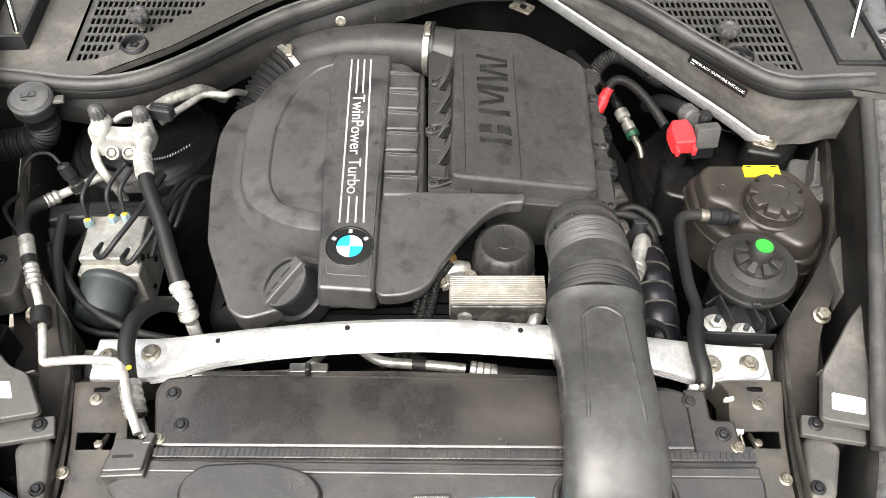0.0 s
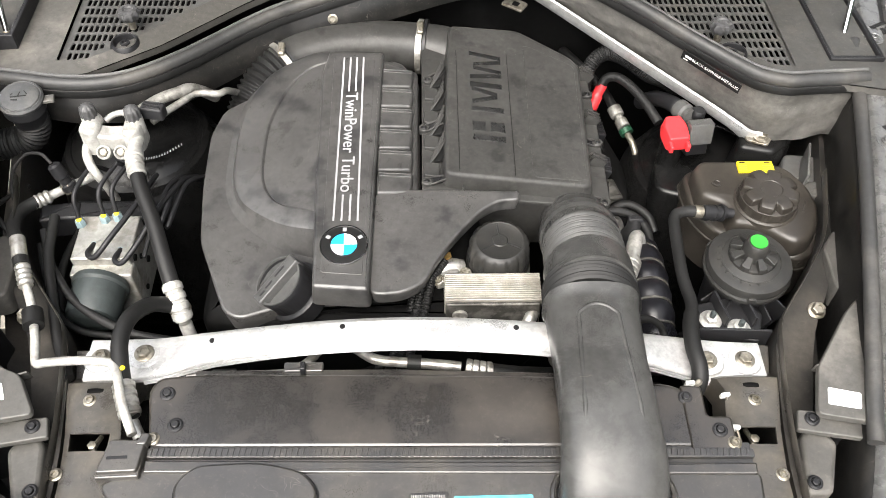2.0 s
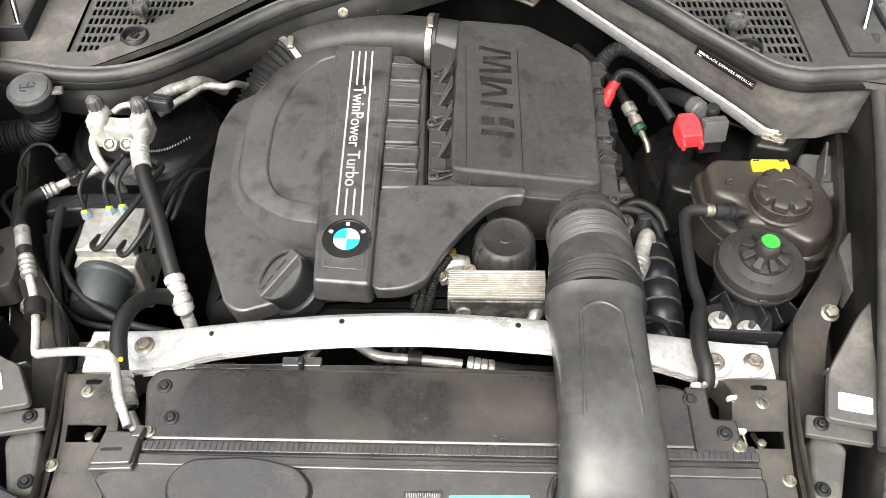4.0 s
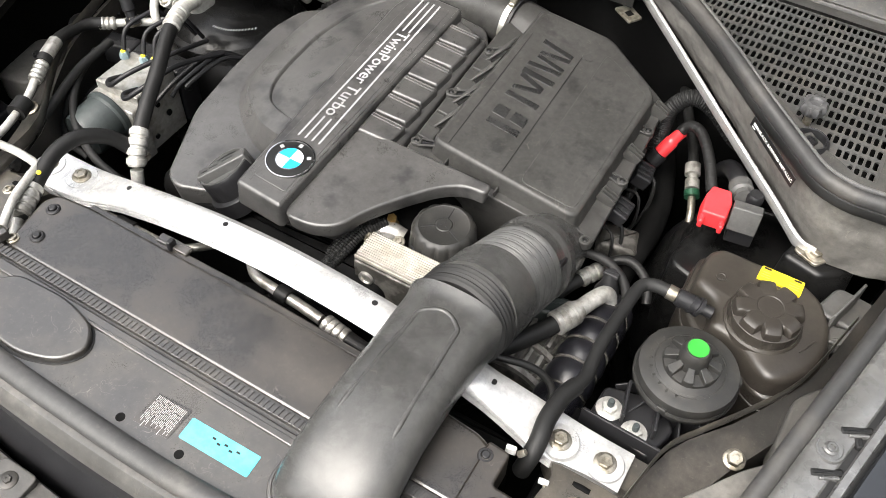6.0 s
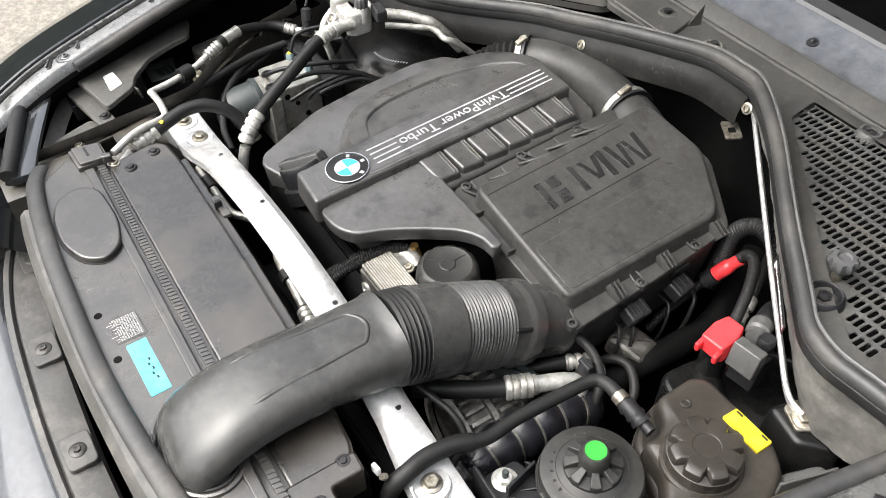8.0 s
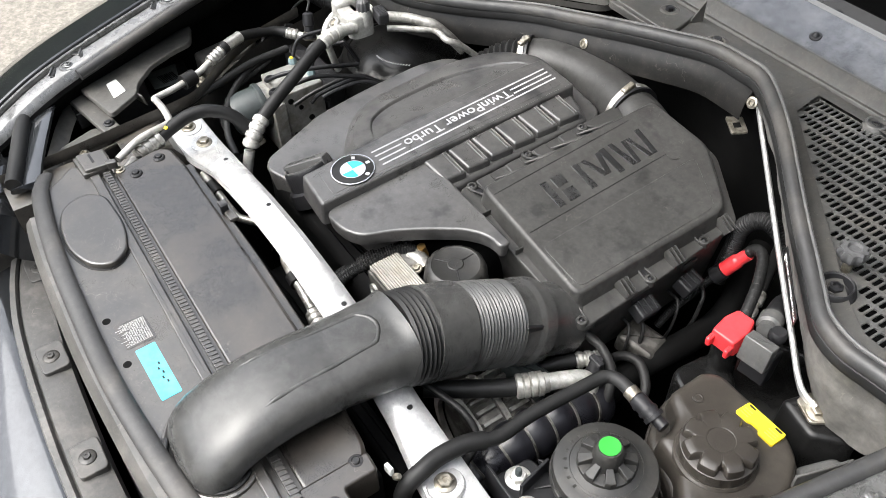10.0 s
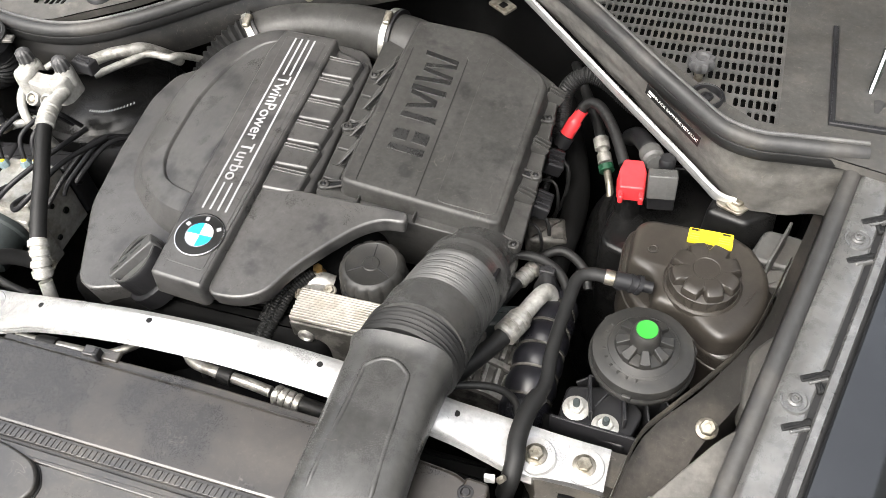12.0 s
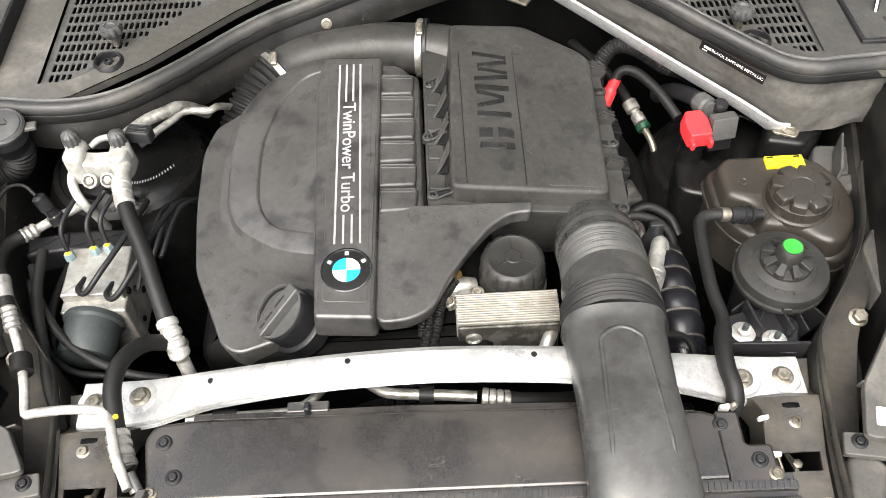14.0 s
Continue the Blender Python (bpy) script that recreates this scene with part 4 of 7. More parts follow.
part("rib_base", slab([(-0.094, 0.853), (-0.030, 0.860), (-0.030, 1.135), (-0.092, 1.150)], lambda x, y: top(x, y) - 0.022 - 0.15 * (x + 0.06), 0.96, 0.006, 0, 0.01), COVER, cover)
for i in range(6):
    y0, y1 = 0.857 + i * 0.0445, 0.857 + i * 0.0445 + 0.0415
    rib = part("rib", slab([(-0.092, y0), (-0.041, y0 + 0.005), (-0.037, y1 + 0.003), (-0.092, y1)], lambda x, y: top(x, y) - 0.007 - 0.12 * (x + 0.091), lambda x, y: top(x, y) - 0.035, 0.004, 0.001, 0.004), COVER, cover)
    for d in (0.004, 0.009):
        part("ridge", slab([(-0.089, y1 - d), (-0.040, y1 + 0.002 - d), (-0.040, y1 + 0.0042 - d), (-0.089, y1 + 0.0022 - d)], lambda x, y: top(x, y) - 0.0052 - 0.12 * (x + 0.091), lambda x, y: top(x, y) - 0.016 - 0.12 * (x + 0.091), 0.0009, 0, 0.001), COVER, rib)
for k, x in enumerate((-0.152, -0.1403, -0.1287, -0.117)):
    for y0, y1 in (((0.800, 1.138),) if k in (0, 3) else ((0.800, 0.848), (1.060, 1.138))):
        sh = lambda y: -0.003 * (y - 0.8) / 0.33 * (0, 0.33, 0.66, 1)[k]
        w = 0.0014
        part("stripe", slab([(x + sh(y0) - w, y0), (x + sh(y0) + w, y0), (x + sh(y1) + w, y1), (x + sh(y1) - w, y1)], lambda x, y: top(x, y) + 0.0012, lambda x, y: top(x, y), 0.0002, 0, 0.0003), PRINT, cover, "thin silver stripe")
tz = math.degrees(math.atan(0.06))
words("lettering", "TwinPower Turbo", 0.0272, Matrix.Translation((-0.1365, 0.9545, top(0, 0.9545) + 0.0010)) @ pose(0, 0, 0, tz, 0, 0) @ pose(0, 0, 0, 0, 0, -90), PRINT, cover)
# round badge
bc, bn = V(-0.1345, 0.757, top(0, 0.757) + 0.0004), (0, -0.06, 1)
badge = part("badge", lathe([(0.0335, -0.001), (0.0335, 0.0016), (0.031, 0.0022), (0.004, 0.0022)], bc, bn, 48), INK, cover, "round badge with black ring")
part("badge_rim", lathe([(0.0322, 0.0018), (0.0342, 0.0018), (0.0342, 0.0030), (0.0326, 0.0032)], bc, bn, 48, ring=True), CHROME, badge)
part("badge_ring", lathe([(0.0186, 0.0018), (0.0200, 0.0018), (0.0200, 0.0028), (0.0188, 0.0029)], bc, bn, 48, ring=True), CHROME, badge)
m4 = aim(bc, bn)
for a in (150, 90, 30):
    part("badge_bar", box((0.0055, 0.0062, 0.0006), m4 @ Matrix.Rotation(radians(a - 90), 4, "Z") @ pose(0, 0.0262, 0.0025), 0.0002), PRINT, badge, "plain silver mark")
for q in range(4):
    fan = bmesh.new()
    vs = [fan.verts.new(m4 @ V(0, 0, 0.0026))] + [fan.verts.new(m4 @ V(0.0186 * math.cos(radians(q * 90 + a)), 0.0186 * math.sin(radians(q * 90 + a)), 0.0026)) for a in range(0, 91, 10)]
    for a, b in zip(vs[1:], vs[2:]):
        fan.faces.new((vs[0], a, b))
    part("badge_quarter", fan, BADGE_WHITE if q % 2 == 0 else BADGE_BLUE, badge, "white enamel quarter" if q % 2 == 0 else "blue enamel quarter")

oc, oa = V(-0.214, 0.724, 0.976), V(-0.50, -0.10, 0.86).normalized()
od = (V(0.80, 0.57, 0) - oa * oa.dot(V(0.80, 0.57, 0))).normalized()
ow = oa.cross(od)
om = Matrix(((od.x, ow.x, oa.x, oc.x), (od.y, ow.y, oa.y, oc.y), (od.z, ow.z, oa.z, oc.z), (0, 0, 0, 1)))
cap = thing("oil_filler_cap", oc, "black plastic oil filler cap with a flat grip bar", "cap")
knurl = lambda a, r, z: r * (1 - 0.012 * (math.cos(48 * a) > 0.3)) if 0.006 < z < 0.024 else r
part("skirt", lathe([(0.0405, -0.02), (0.0405, 0.020), (0.0400, 0.027), (0.0385, 0.0300), (0.0365, 0.0300), (0.0355, 0.0270), (0.0345, 0.0225), (0.004, 0.0225)], oc, oa, 144, None, knurl), BLACK, cap)
part("rim", lathe([(0.0352, 0.028), (0.0392, 0.028), (0.0385, 0.0312), (0.0360, 0.0312)], oc, oa, 48, ring=True), CAPTOP, cap)
part("disc", lathe([(0.0350, 0.0215), (0.0350, 0.0235), (0.002, 0.0240)], oc, oa, 40), CAPTOP, cap, "dusty sunk face")
part("grip", box((0.080, 0.0210, 0.020), om @ pose(0, 0, 0.0275), 0.0025), CAPTOP, cap, "dusty flat grip bar")
for k, (x0, w_) in enumerate(((-0.027, 0.010), (-0.012, 0.014), (0.012, 0.020))):
    part("embossing", box((w_, 0.0032, 0.0006), om @ pose(x0, 0.0015 * (k - 1), 0.0377), 0.0002), BLACK, cap)
part("seat", lathe([(0.047, -0.03), (0.047, -0.006), (0.043, -0.003), (0.039, -0.003)], oc, oa, 40), BLACK, cap)

# ---- air intake pipe behind the cover ----
pipe = thing("intake_pipe", (-0.15, 1.22, 0.95), "black plastic air pipe curving behind the engine cover", "pipe")
part("pipe", tube([(-0.275, 1.190, 0.988), (-0.240, 1.216, 0.995), (-0.185, 1.234, 1.000), (-0.11, 1.240, 1.003), (-0.035, 1.228, 1.008), (0.03, 1.215, 1.005)], 0.0425, 20, 0.01), AIRBOX, pipe)
part("bellows", tube([(-0.326, 1.118, 0.936), (-0.306, 1.146, 0.964), (-0.284, 1.174, 0.983), (-0.256, 1.198, 0.992)], ribs(0.046, 0.0095, 0.005), 20, 0.0012), RUBBER, pipe, "black rubber bellows")
for p, ax in (((-0.264, 1.194, 0.991), (0.78, 0.58, 0.20)), ((-0.026, 1.224, 1.012), (1, -0.12, 0))):
    cl = thing("hose_clamp", p, "bright steel hose clamp with worm screw", "clamp", "hose clamps")
    part("band", lathe([(0.045, -0.005), (0.0478, -0.005), (0.0482, 0), (0.0478, 0.005), (0.045, 0.005)], p, ax, 36), ALU, cl)
    part("band_edge", lathe([(0.045, 0.007), (0.0485, 0.007), (0.0485, 0.012), (0.045, 0.012)], p, ax, 36), BLACK, cl)
    part("screw", box((0.012, 0.024, 0.010), pose(p[0], p[1] - 0.010, p[2] + 0.048, 20), 0.003), STEEL, cl)

# ---- airbox ----
ab = thing("air_filter_box", (0.12, 1.05, 0.88), "black plastic air filter box with moulded lid and wet patches", "air filter box")
lidz = lambda x, y: 1.038 - 0.12 * (x - 0.05) + 0.08 * (y - 0.965)
part("base", slab([(-0.020, 0.880), (0.266, 0.880), (0.263, 1.03), (0.256, 1.17), (0.15, 1.238), (-0.005, 1.236), (-0.020, 1.20)], lambda x, y: lidz(x, y) - 0.030, 0.86, 0.004, -0.02, 0.014), AIRBOX, ab)
part("lower_lip", slab([(-0.024, 0.874), (0.272, 0.874), (0.269, 1.03), (0.262, 1.175), (0.15, 1.243), (-0.01, 1.241), (-0.024, 1.20)], lambda x, y: lidz(x, y) - 0.026, lambda x, y: lidz(x, y) - 0.034, 0.002, 0, 0.014), AIRBOX, ab)
part("lid", slab([(0.010, 0.893), (0.240, 0.888), (0.246, 1.150), (0.234, 1.170), (0.142, 1.226), (0.022, 1.222)], lidz, lambda x, y: lidz(x, y) - 0.032, 0.006, 0.005, 0.014), AIRBOX, ab)
part("lid_step", slab([(0.148, 0.900), (0.232, 0.900), (0.236, 1.148), (0.15, 1.19)], lambda x, y: lidz(x, y) + 0.0007, lambda x, y: lidz(x, y) - 0.004, 0.0007, 0.0, 0.012), AIRBOX, ab)
for x in (0.034, 0.120):
    part("groove", slab([(x - 0.0007, 0.90), (x + 0.0007, 0.90), (x + 0.0007, 1.16), (x - 0.0007, 1.16)], lambda x, y: lidz(x, y) + 0.0004, lambda x, y: lidz(x, y) - 0.002, 0.0001, 0, 0.0002), INK, ab, "thin moulded line")
part("neck", tube([(-0.022, 1.223, 1.010), (0.02, 1.213, 1.004), (0.06, 1.195, 0.990), (0.10, 1.165, 0.975)], lambda u, s: 0.044 + 0.012 * u, 24, 0.008), AIRBOX, ab, "round inlet neck")
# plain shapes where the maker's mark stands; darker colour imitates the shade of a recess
skew = lambda x0, x1, y0, y1, w_: slab([(x0, y0), (x1, y1), (x1, y1 + w_), (x0, y0 + w_)], lambda x, y: lidz(x, y) + 0.0006, lambda x, y: lidz(x, y) - 0.002, 0.0003, 0, 0.0006)
for x0, x1, y0, y1, w_ in ((0.057, 0.109, 0.966, 0.964, 0.012), (0.057, 0.078, 0.986, 0.985, 0.020), (0.086, 0.109, 0.986, 0.984, 0.020), (0.056, 0.109, 1.027, 1.025, 0.011), (0.058, 0.100, 1.043, 1.056, 0.009), (0.100, 0.058, 1.060, 1.072, 0.009), (0.056, 0.109, 1.080, 1.078, 0.011), (0.056, 0.109, 1.098, 1.104, 0.009), (0.109, 0.062, 1.112, 1.120, 0.008), (0.062, 0.109, 1.128, 1.136, 0.008), (0.109, 0.056, 1.144, 1.152, 0.009)):
    part("recess_tone_mark", skew(x0, x1, y0, y1, w_), RECESS_TONE, ab, "glossy block of the maker's mark, recess shade in its colour")
part("boss_mark", lathe([(0.010, -0.001), (0.010, 0.0007), (0.0085, 0.0010), (0.002, 0.0006)], (0.128, 1.168, lidz(0.128, 1.168)), (0.12, -0.08, 1), 28), AIRBOX, ab)


def latch(at, turn, long=0.030):
    """A looped plastic clip over the seam of the box."""
    mm = pose(*at, 0, 0, turn)
    c = part("clip", lathe([(0.0040, -0.006), (0.0085, -0.006), (0.0085, 0.004), (0.0070, 0.0055), (0.0045, 0.0055), (0.0040, 0.003)], at, (0, 0, 1), 24, ring=True), AIRBOX, ab, "looped plastic clip")
    part("pin", lathe([(0.0030, -0.004), (0.0030, 0.004), (0.0015, 0.005)], at, (0, 0, 1), 12), BLACK, c)
    for s in (-1, 1):
        bar_ = tube([mm @ V(0.004, s * 0.0070, 0.002), mm @ V(long * 0.5, s * 0.0060, 0.005), mm @ V(long, s * 0.0040, 0.008)], 0.0018, 8, 0.005)
        part("arm", bar_, AIRBOX, c)
    part("web", box((long * 0.8, 0.009, 0.003), mm @ pose(long * 0.55, 0, 0.002, 0, -10, 0), 0.001), BLACK, c)


for x, y, rz in ((-0.016, 0.896, 8), (-0.020, 1.003, 20), (-0.014, 1.110, 30), (0.262, 0.882, 168), (0.264, 1.003, 180), (0.259, 1.110, 188)):
    latch((x, y, lidz(x, y) - 0.026), rz)
# slanted louvres down the engine side of the lid
for y0 in (0.935, 0.990, 1.043, 1.094):
    z0 = lidz(0, y0)
    part("louvre_pocket", box((0.034, 0.046, 0.004), pose(0.001, y0 + 0.024, z0 - 0.0240, 10, -34, -22), 0.001), INK, ab, "dark pocket behind the louvres")
    for k in range(3):
        a_, b_ = V(-0.012 + 0.004 * k, y0 + 0.010 * k, z0 - 0.027 + 0.003 * k), V(0.012, y0 + 0.034 + 0.010 * k, z0 - 0.0095)
        part("louvre", tube([a_, a_.lerp(b_, 0.5) + V(0.001, -0.003, 0.002), b_], 0.0021, 8, 0.006), AIRBOX, ab)
    part("side_step", slab([(-0.020, y0 - 0.030), (0.004, y0 - 0.030), (0.004, y0 - 0.004), (-0.020, y0 - 0.004)], lambda x, y: lidz(x, y) - 0.020, lambda x, y: lidz(x, y) - 0.034, 0.002, 0, 0.003), AIRBOX, ab)
for x in (0.040, 0.122):
    part("lip_rib", box((0.0026, 0.016, 0.010), pose(x, 0.883, lidz(x, 0.883) - 0.022), 0.0008), AIRBOX, ab)
for y in (0.955, 1.045, 1.145):
    for d in (0, 0.007, 0.014):
        part("fin", box((0.026, 0.0022, 0.018), pose(0.258, y + d, lidz(0.258, y) - 0.018, 0, 28, 0), 0.0006), AIRBOX, ab)
for y in (0.915, 0.985, 1.08):
    part("slot_row", box((0.004, 0.028, 0.010), pose(0.2655, y, lidz(0.26, y) - 0.045), 0.001), BLACK, ab)
# ---- intake snorkel over the radiator ----
sn = thing("intake_snorkel", (0.2, 0.6, 1.02), "dusty black plastic intake snorkel with ribbed joint", "air duct")
SP = [(0.1975, 0.3850, 1.016), (0.1945, 0.3780, 1.041), (0.1960, 0.4110, 1.066), (0.1955, 0.4655, 1.0745), (0.1955, 0.5365, 1.0710), (0.1965, 0.6320, 1.0585)]
hw = lambda u, s: float(np.interp(u, [0, 0.08, 0.23, 0.42, 0.67, 0.95, 1], [0.0605, 0.0625, 0.0615, 0.0585, 0.0575, 0.0600, 0.0635]))
hh = lambda u, s: float(np.interp(u, [0, 0.08, 0.23, 0.42, 0.67, 0.95, 1], [0.64, 0.52, 0.48, 0.59, 0.61, 0.73, 0.80]))
part("duct", tube(SP, hw, 48, 0.006, (1, 0, 0), hh, None, 2.7), DUCT, sn)
part("front_bellows", tube([(0.1985, 0.628, 1.0600), (0.2015, 0.666, 1.0475)], ribs(0.0650, 0.0063, 0.0042), 40, 0.0011, (1, 0, 0), lambda u, s: 0.84 + 0.10 * u), RUBBER, sn, "black ribbed rubber joint")
part("sleeve", tube([(0.203, 0.658, 1.052), (0.205, 0.69, 1.040), (0.206, 0.708, 1.033)], 0.0615, 36, 0.008, (1, 0, 0)), DUCT, sn)
part("rear_bellows", tube([(0.206, 0.706, 1.034), (0.209, 0.745, 1.016), (0.212, 0.780, 0.999)], ribs(0.0595, 0.0052, 0.0025), 36, 0.0011, (1, 0, 0)), DUCT, sn, "fine ribbed plastic joint")
part("collar", tube([(0.211, 0.776, 1.001), (0.213, 0.805, 0.986), (0.214, 0.835, 0.969), (0.216, 0.885, 0.942)], lambda u, s: 0.0575 if u < 0.25 else 0.0605 if u < 0.45 else 0.052, 36, 0.004, (1, 0, 0)), DUCT, sn)
for dx in (-0.045, 0.045):
    part("collar_tab", box((0.010, 0.030, 0.008), pose(0.213 + dx, 0.80, 1.022, -28, 0, 0), 0.002), BLACK, sn)
line_ = []
for a in np.linspace(-1, 1, 41):
    # an arch drawn over the top of the duct, open to the front
    y = 0.608 - 0.150 * max(0.0, abs(a) - 0.30) / 0.70 - 0.014 * min(1.0, abs(a) / 0.30) ** 2
    dx = math.copysign(min(abs(a), 0.30) / 0.30, a) * (0.0245 + 0.012 * max(0.0, abs(a) - 0.30))
    u = float(np.interp(y, [p[1] for p in SP[1:]], [0.08, 0.23, 0.42, 0.67, 1.0]))
    zc = float(np.interp(y, [p[1] for p in SP[1:]], [p[2] for p in SP[1:]]))
    wide = hw(u, 0)
    line_.append((0.1955 + dx, y, zc + 0.0012 + hh(u, 0) * wide * (1 - (abs(dx) / wide) ** 2.7) ** (1 / 2.7) - 0.0027))
part("contour", tube(line_, 0.0034, 10, 0.004), DUCT, sn, "raised contour line")
ring_ = [(0.197 + 0.0635 * math.cos(a), 0.3845 + 0.0435 * math.sin(a), 1.0375) for a in np.linspace(0, 2 * math.pi, 33)]
part("mouth_gasket", tube(ring_, 0.0032, 8, 0.005), INK, sn, "black seam round the mouth")
part("mouth_bead", tube([(0.197 + (x - 0.197) * 1.11, 0.3845 + (y - 0.3845) * 1.14, z - 0.0005) for x, y, z in ring_], 0.0042, 8, 0.005), SLAM, sn, "raised bead round the mouth")
part("mouth_latch", box((0.016, 0.008, 0.010), pose(0.166, 0.3420, 1.040, 0, 0, -28), 0.002), BLACK, sn)

# ---- radiator cover panels ----
sl = thing("radiator_cover", (0, 0.44, 1.0), "dusty black plastic radiator cover panels", "panel")
part("rear_panel", slab([(-0.352, 0.452), (0.318, 0.446), (0.318, 0.470), (0.312, 0.520), (0.290, 0.532), (0.150, 0.545), (-0.06, 0.550), (-0.30, 0.553), (-0.355, 0.548), (-0.366, 0.530)], 1.034, 0.99, 0.005, 0.002, 0.012), REARPANEL, sl)
part("corner_panel", slab([(0.300, 0.440), (0.357, 0.440), (0.356, 0.485), (0.327, 0.486), (0.327, 0.527), (0.300, 0.529)], 1.0365, 0.99, 0.003, 0.0, 0.005), REARPANEL, sl)
part("rear_lip", slab([(-0.315, 0.548), (0.150, 0.540), (0.150, 0.556), (-0.06, 0.564), (-0.315, 0.564)], 1.022, 1.0, 0.002, 0, 0.004), REARPANEL, sl)
clip = part("edge_clip", box((0.05, 0.014, 0.006), pose(-0.177, 0.566, 1.023), 0.002), SLAM, sl)
part("clip_hook", box((0.007, 0.012, 0.018), pose(-0.177, 0.562, 1.028), 0.002), BLACK, clip)
part("front_panel", slab([(-0.352, 0.345), (-0.20, 0.330), (-0.02, 0.326), (0.16, 0.330), (0.30, 0.345), (0.372, 0.370), (0.376, 0.412), (0.13, 0.417), (-0.353, 0.428), (-0.40, 0.405)], 1.037, 0.99, 0.004, 0.0, 0.01), SLAM, sl)
part("seam_channel", slab([(-0.350, 0.422), (0.370, 0.412), (0.372, 0.452), (-0.350, 0.456)], 1.032, 1.0, 0.001, 0, 0.002), SLAM, sl)
part("ribbed_strip", slab([(-0.350, 0.437), (0.372, 0.430), (0.372, 0.441), (-0.350, 0.449)], 1.039, 1.03, 0.001, 0, 0.002), SLAM, sl)
teeth = slab([(-0.349, 0.4375), (-0.345, 0.4375), (-0.3435, 0.4485), (-0.3475, 0.4485)], 1.0402, 1.038, 0.0004, 0, 0.0005)
first = part("rib", teeth, SLAM, sl)
for i in range(1, 104):
    o = new("rib", first.data)
    o.parent, o.location = sl, (i * 0.0069, -i * 0.000068, 0)
part("front_ledge", slab([(-0.350, 0.418), (0.370, 0.408), (0.371, 0.422), (-0.350, 0.433)], 1.041, 1.03, 0.002, 0, 0.002), SLAM, sl)
part("oval_flap", slab([(-0.262, 0.348), (-0.205, 0.344), (-0.160, 0.360), (-0.142, 0.388), (-0.160, 0.414), (-0.212, 0.428), (-0.290, 0.424), (-0.312, 0.400), (-0.300, 0.362)], 1.046, 1.036, 0.003, 0, 0.03), SLAM, sl, "raised oval flap")
part("flap_seam", slab([(-0.2645, 0.3445), (-0.204, 0.3405), (-0.1575, 0.3575), (-0.1385, 0.3875), (-0.1575, 0.4155), (-0.212, 0.4300), (-0.2915, 0.4265), (-0.3150, 0.401), (-0.303, 0.3595)], 1.0378, 1.0365, 0.0003, 0, 0.03), INK, sl, "dark seam round the flap")
corner = part("corner_box", slab([(-0.404, 0.409), (-0.353, 0.411), (-0.351, 0.452), (-0.393, 0.453)], 1.045, 1.0, 0.002, 0.003, 0.003), SLAM, sl, "small flat-sided box with a hinged lid")
part("lid", slab([(-0.402, 0.414), (-0.355, 0.416), (-0.351, 0.455), (-0.393, 0.456)], 1.050, 1.044, 0.002, 0.001, 0.004), SLAM, corner)
part("tab", slab([(-0.362, 0.448), (-0.350, 0.448), (-0.346, 0.462), (-0.356, 0.464)], 1.052, 1.040, 0.002, 0, 0.003), SLAM, corner)
part("mark", slab([(-0.392, 0.430), (-0.368, 0.431), (-0.368, 0.435), (-0.392, 0.434)], 1.0506, 1.049, 0.0002, 0, 0.0004), BLACK, corner)
for x, y in ((-0.056, 0.346), (0.027, 0.345)):
    # Flat discs; their black stands for the shade down the holes.
    part("pin_hole", lathe([(0.0054, -0.002), (0.0054, 0.0004), (0.001, 0.0005)], (x, y, 1.037), (0, 0, 1), 20), DEEP, sl, "round dark hole")
for x, y, z in ((-0.341, 0.524, 1.034), (-0.324, 0.481, 1.034), (0.305, 0.512, 1.034), (0.338, 0.466, 1.0365)):
    push_pin((x, y, z))
for x, y, z in ((-0.348, 0.463, 1.034), (0.352, 0.449, 1.0365), (-0.450, 0.534, 1.0), (0.406, 0.526, 1.0), (-0.468, 0.434, 0.9995), (0.416, 0.424, 0.9995)):
    torx((x, y, z))
part("bonnet_seal_strip", tube([(-0.405, 0.362, 1.030), (-0.348, 0.343, 1.040), (-0.230, 0.328, 1.042), (-0.101, 0.322, 1.043), (0.042, 0.320, 1.043), (0.172, 0.328, 1.042), (0.289, 0.342, 1.040), (0.345, 0.358, 1.036)], 0.0132, 14, 0.012, (0, 1, 0.12), 0.55), SEAL, sl, "long black rubber sealing strip")
lb = thing("blue_label", (0.057, 0.373, 1.038), "bright blue sticker with small dark print", "label")
part("sheet", slab([(0.013, 0.360), (0.104, 0.361), (0.103, 0.387), (0.012, 0.386)], 1.0378, 1.0371, 0.0002, 0, 0.002), BLUE, lb)
for k in range(5):
    part("print_bar", slab([(0.045 + 0.008 * k, 0.377 - 0.003 * (k % 2)), (0.050 + 0.008 * k, 0.377 - 0.003 * (k % 2)), (0.050 + 0.008 * k, 0.3795 - 0.003 * (k % 2)), (0.045 + 0.008 * k, 0.3795 - 0.003 * (k % 2))], 1.0380, 1.0376, 0.0001, 0, 0.0003), INK, lb)
lw = thing("printed_label", (-0.015, 0.37, 1.038), "black label densely printed with tiny white lines", "label")
part("sheet", slab([(-0.043, 0.350), (0.005, 0.352), (0.006, 0.392), (-0.040, 0.390)], 1.0376, 1.0370, 0.0002, 0, 0.002), REARPANEL, lw)
for i in range(20):
    x, y = -0.037 + i * 0.0020, 0.388
    stop = 0.388 - (0.020 + 0.014 * random.random())
    while y > stop:
        ln = 0.0025 + 0.006 * random.random()
        part("print_bar", slab([(x, y - ln), (x + 0.0006, y - ln), (x + 0.0006, y), (x, y)], 1.0379, 1.0374, 0.0001, 0, 0.0002), TINT, lw)
        y -= ln + 0.0012
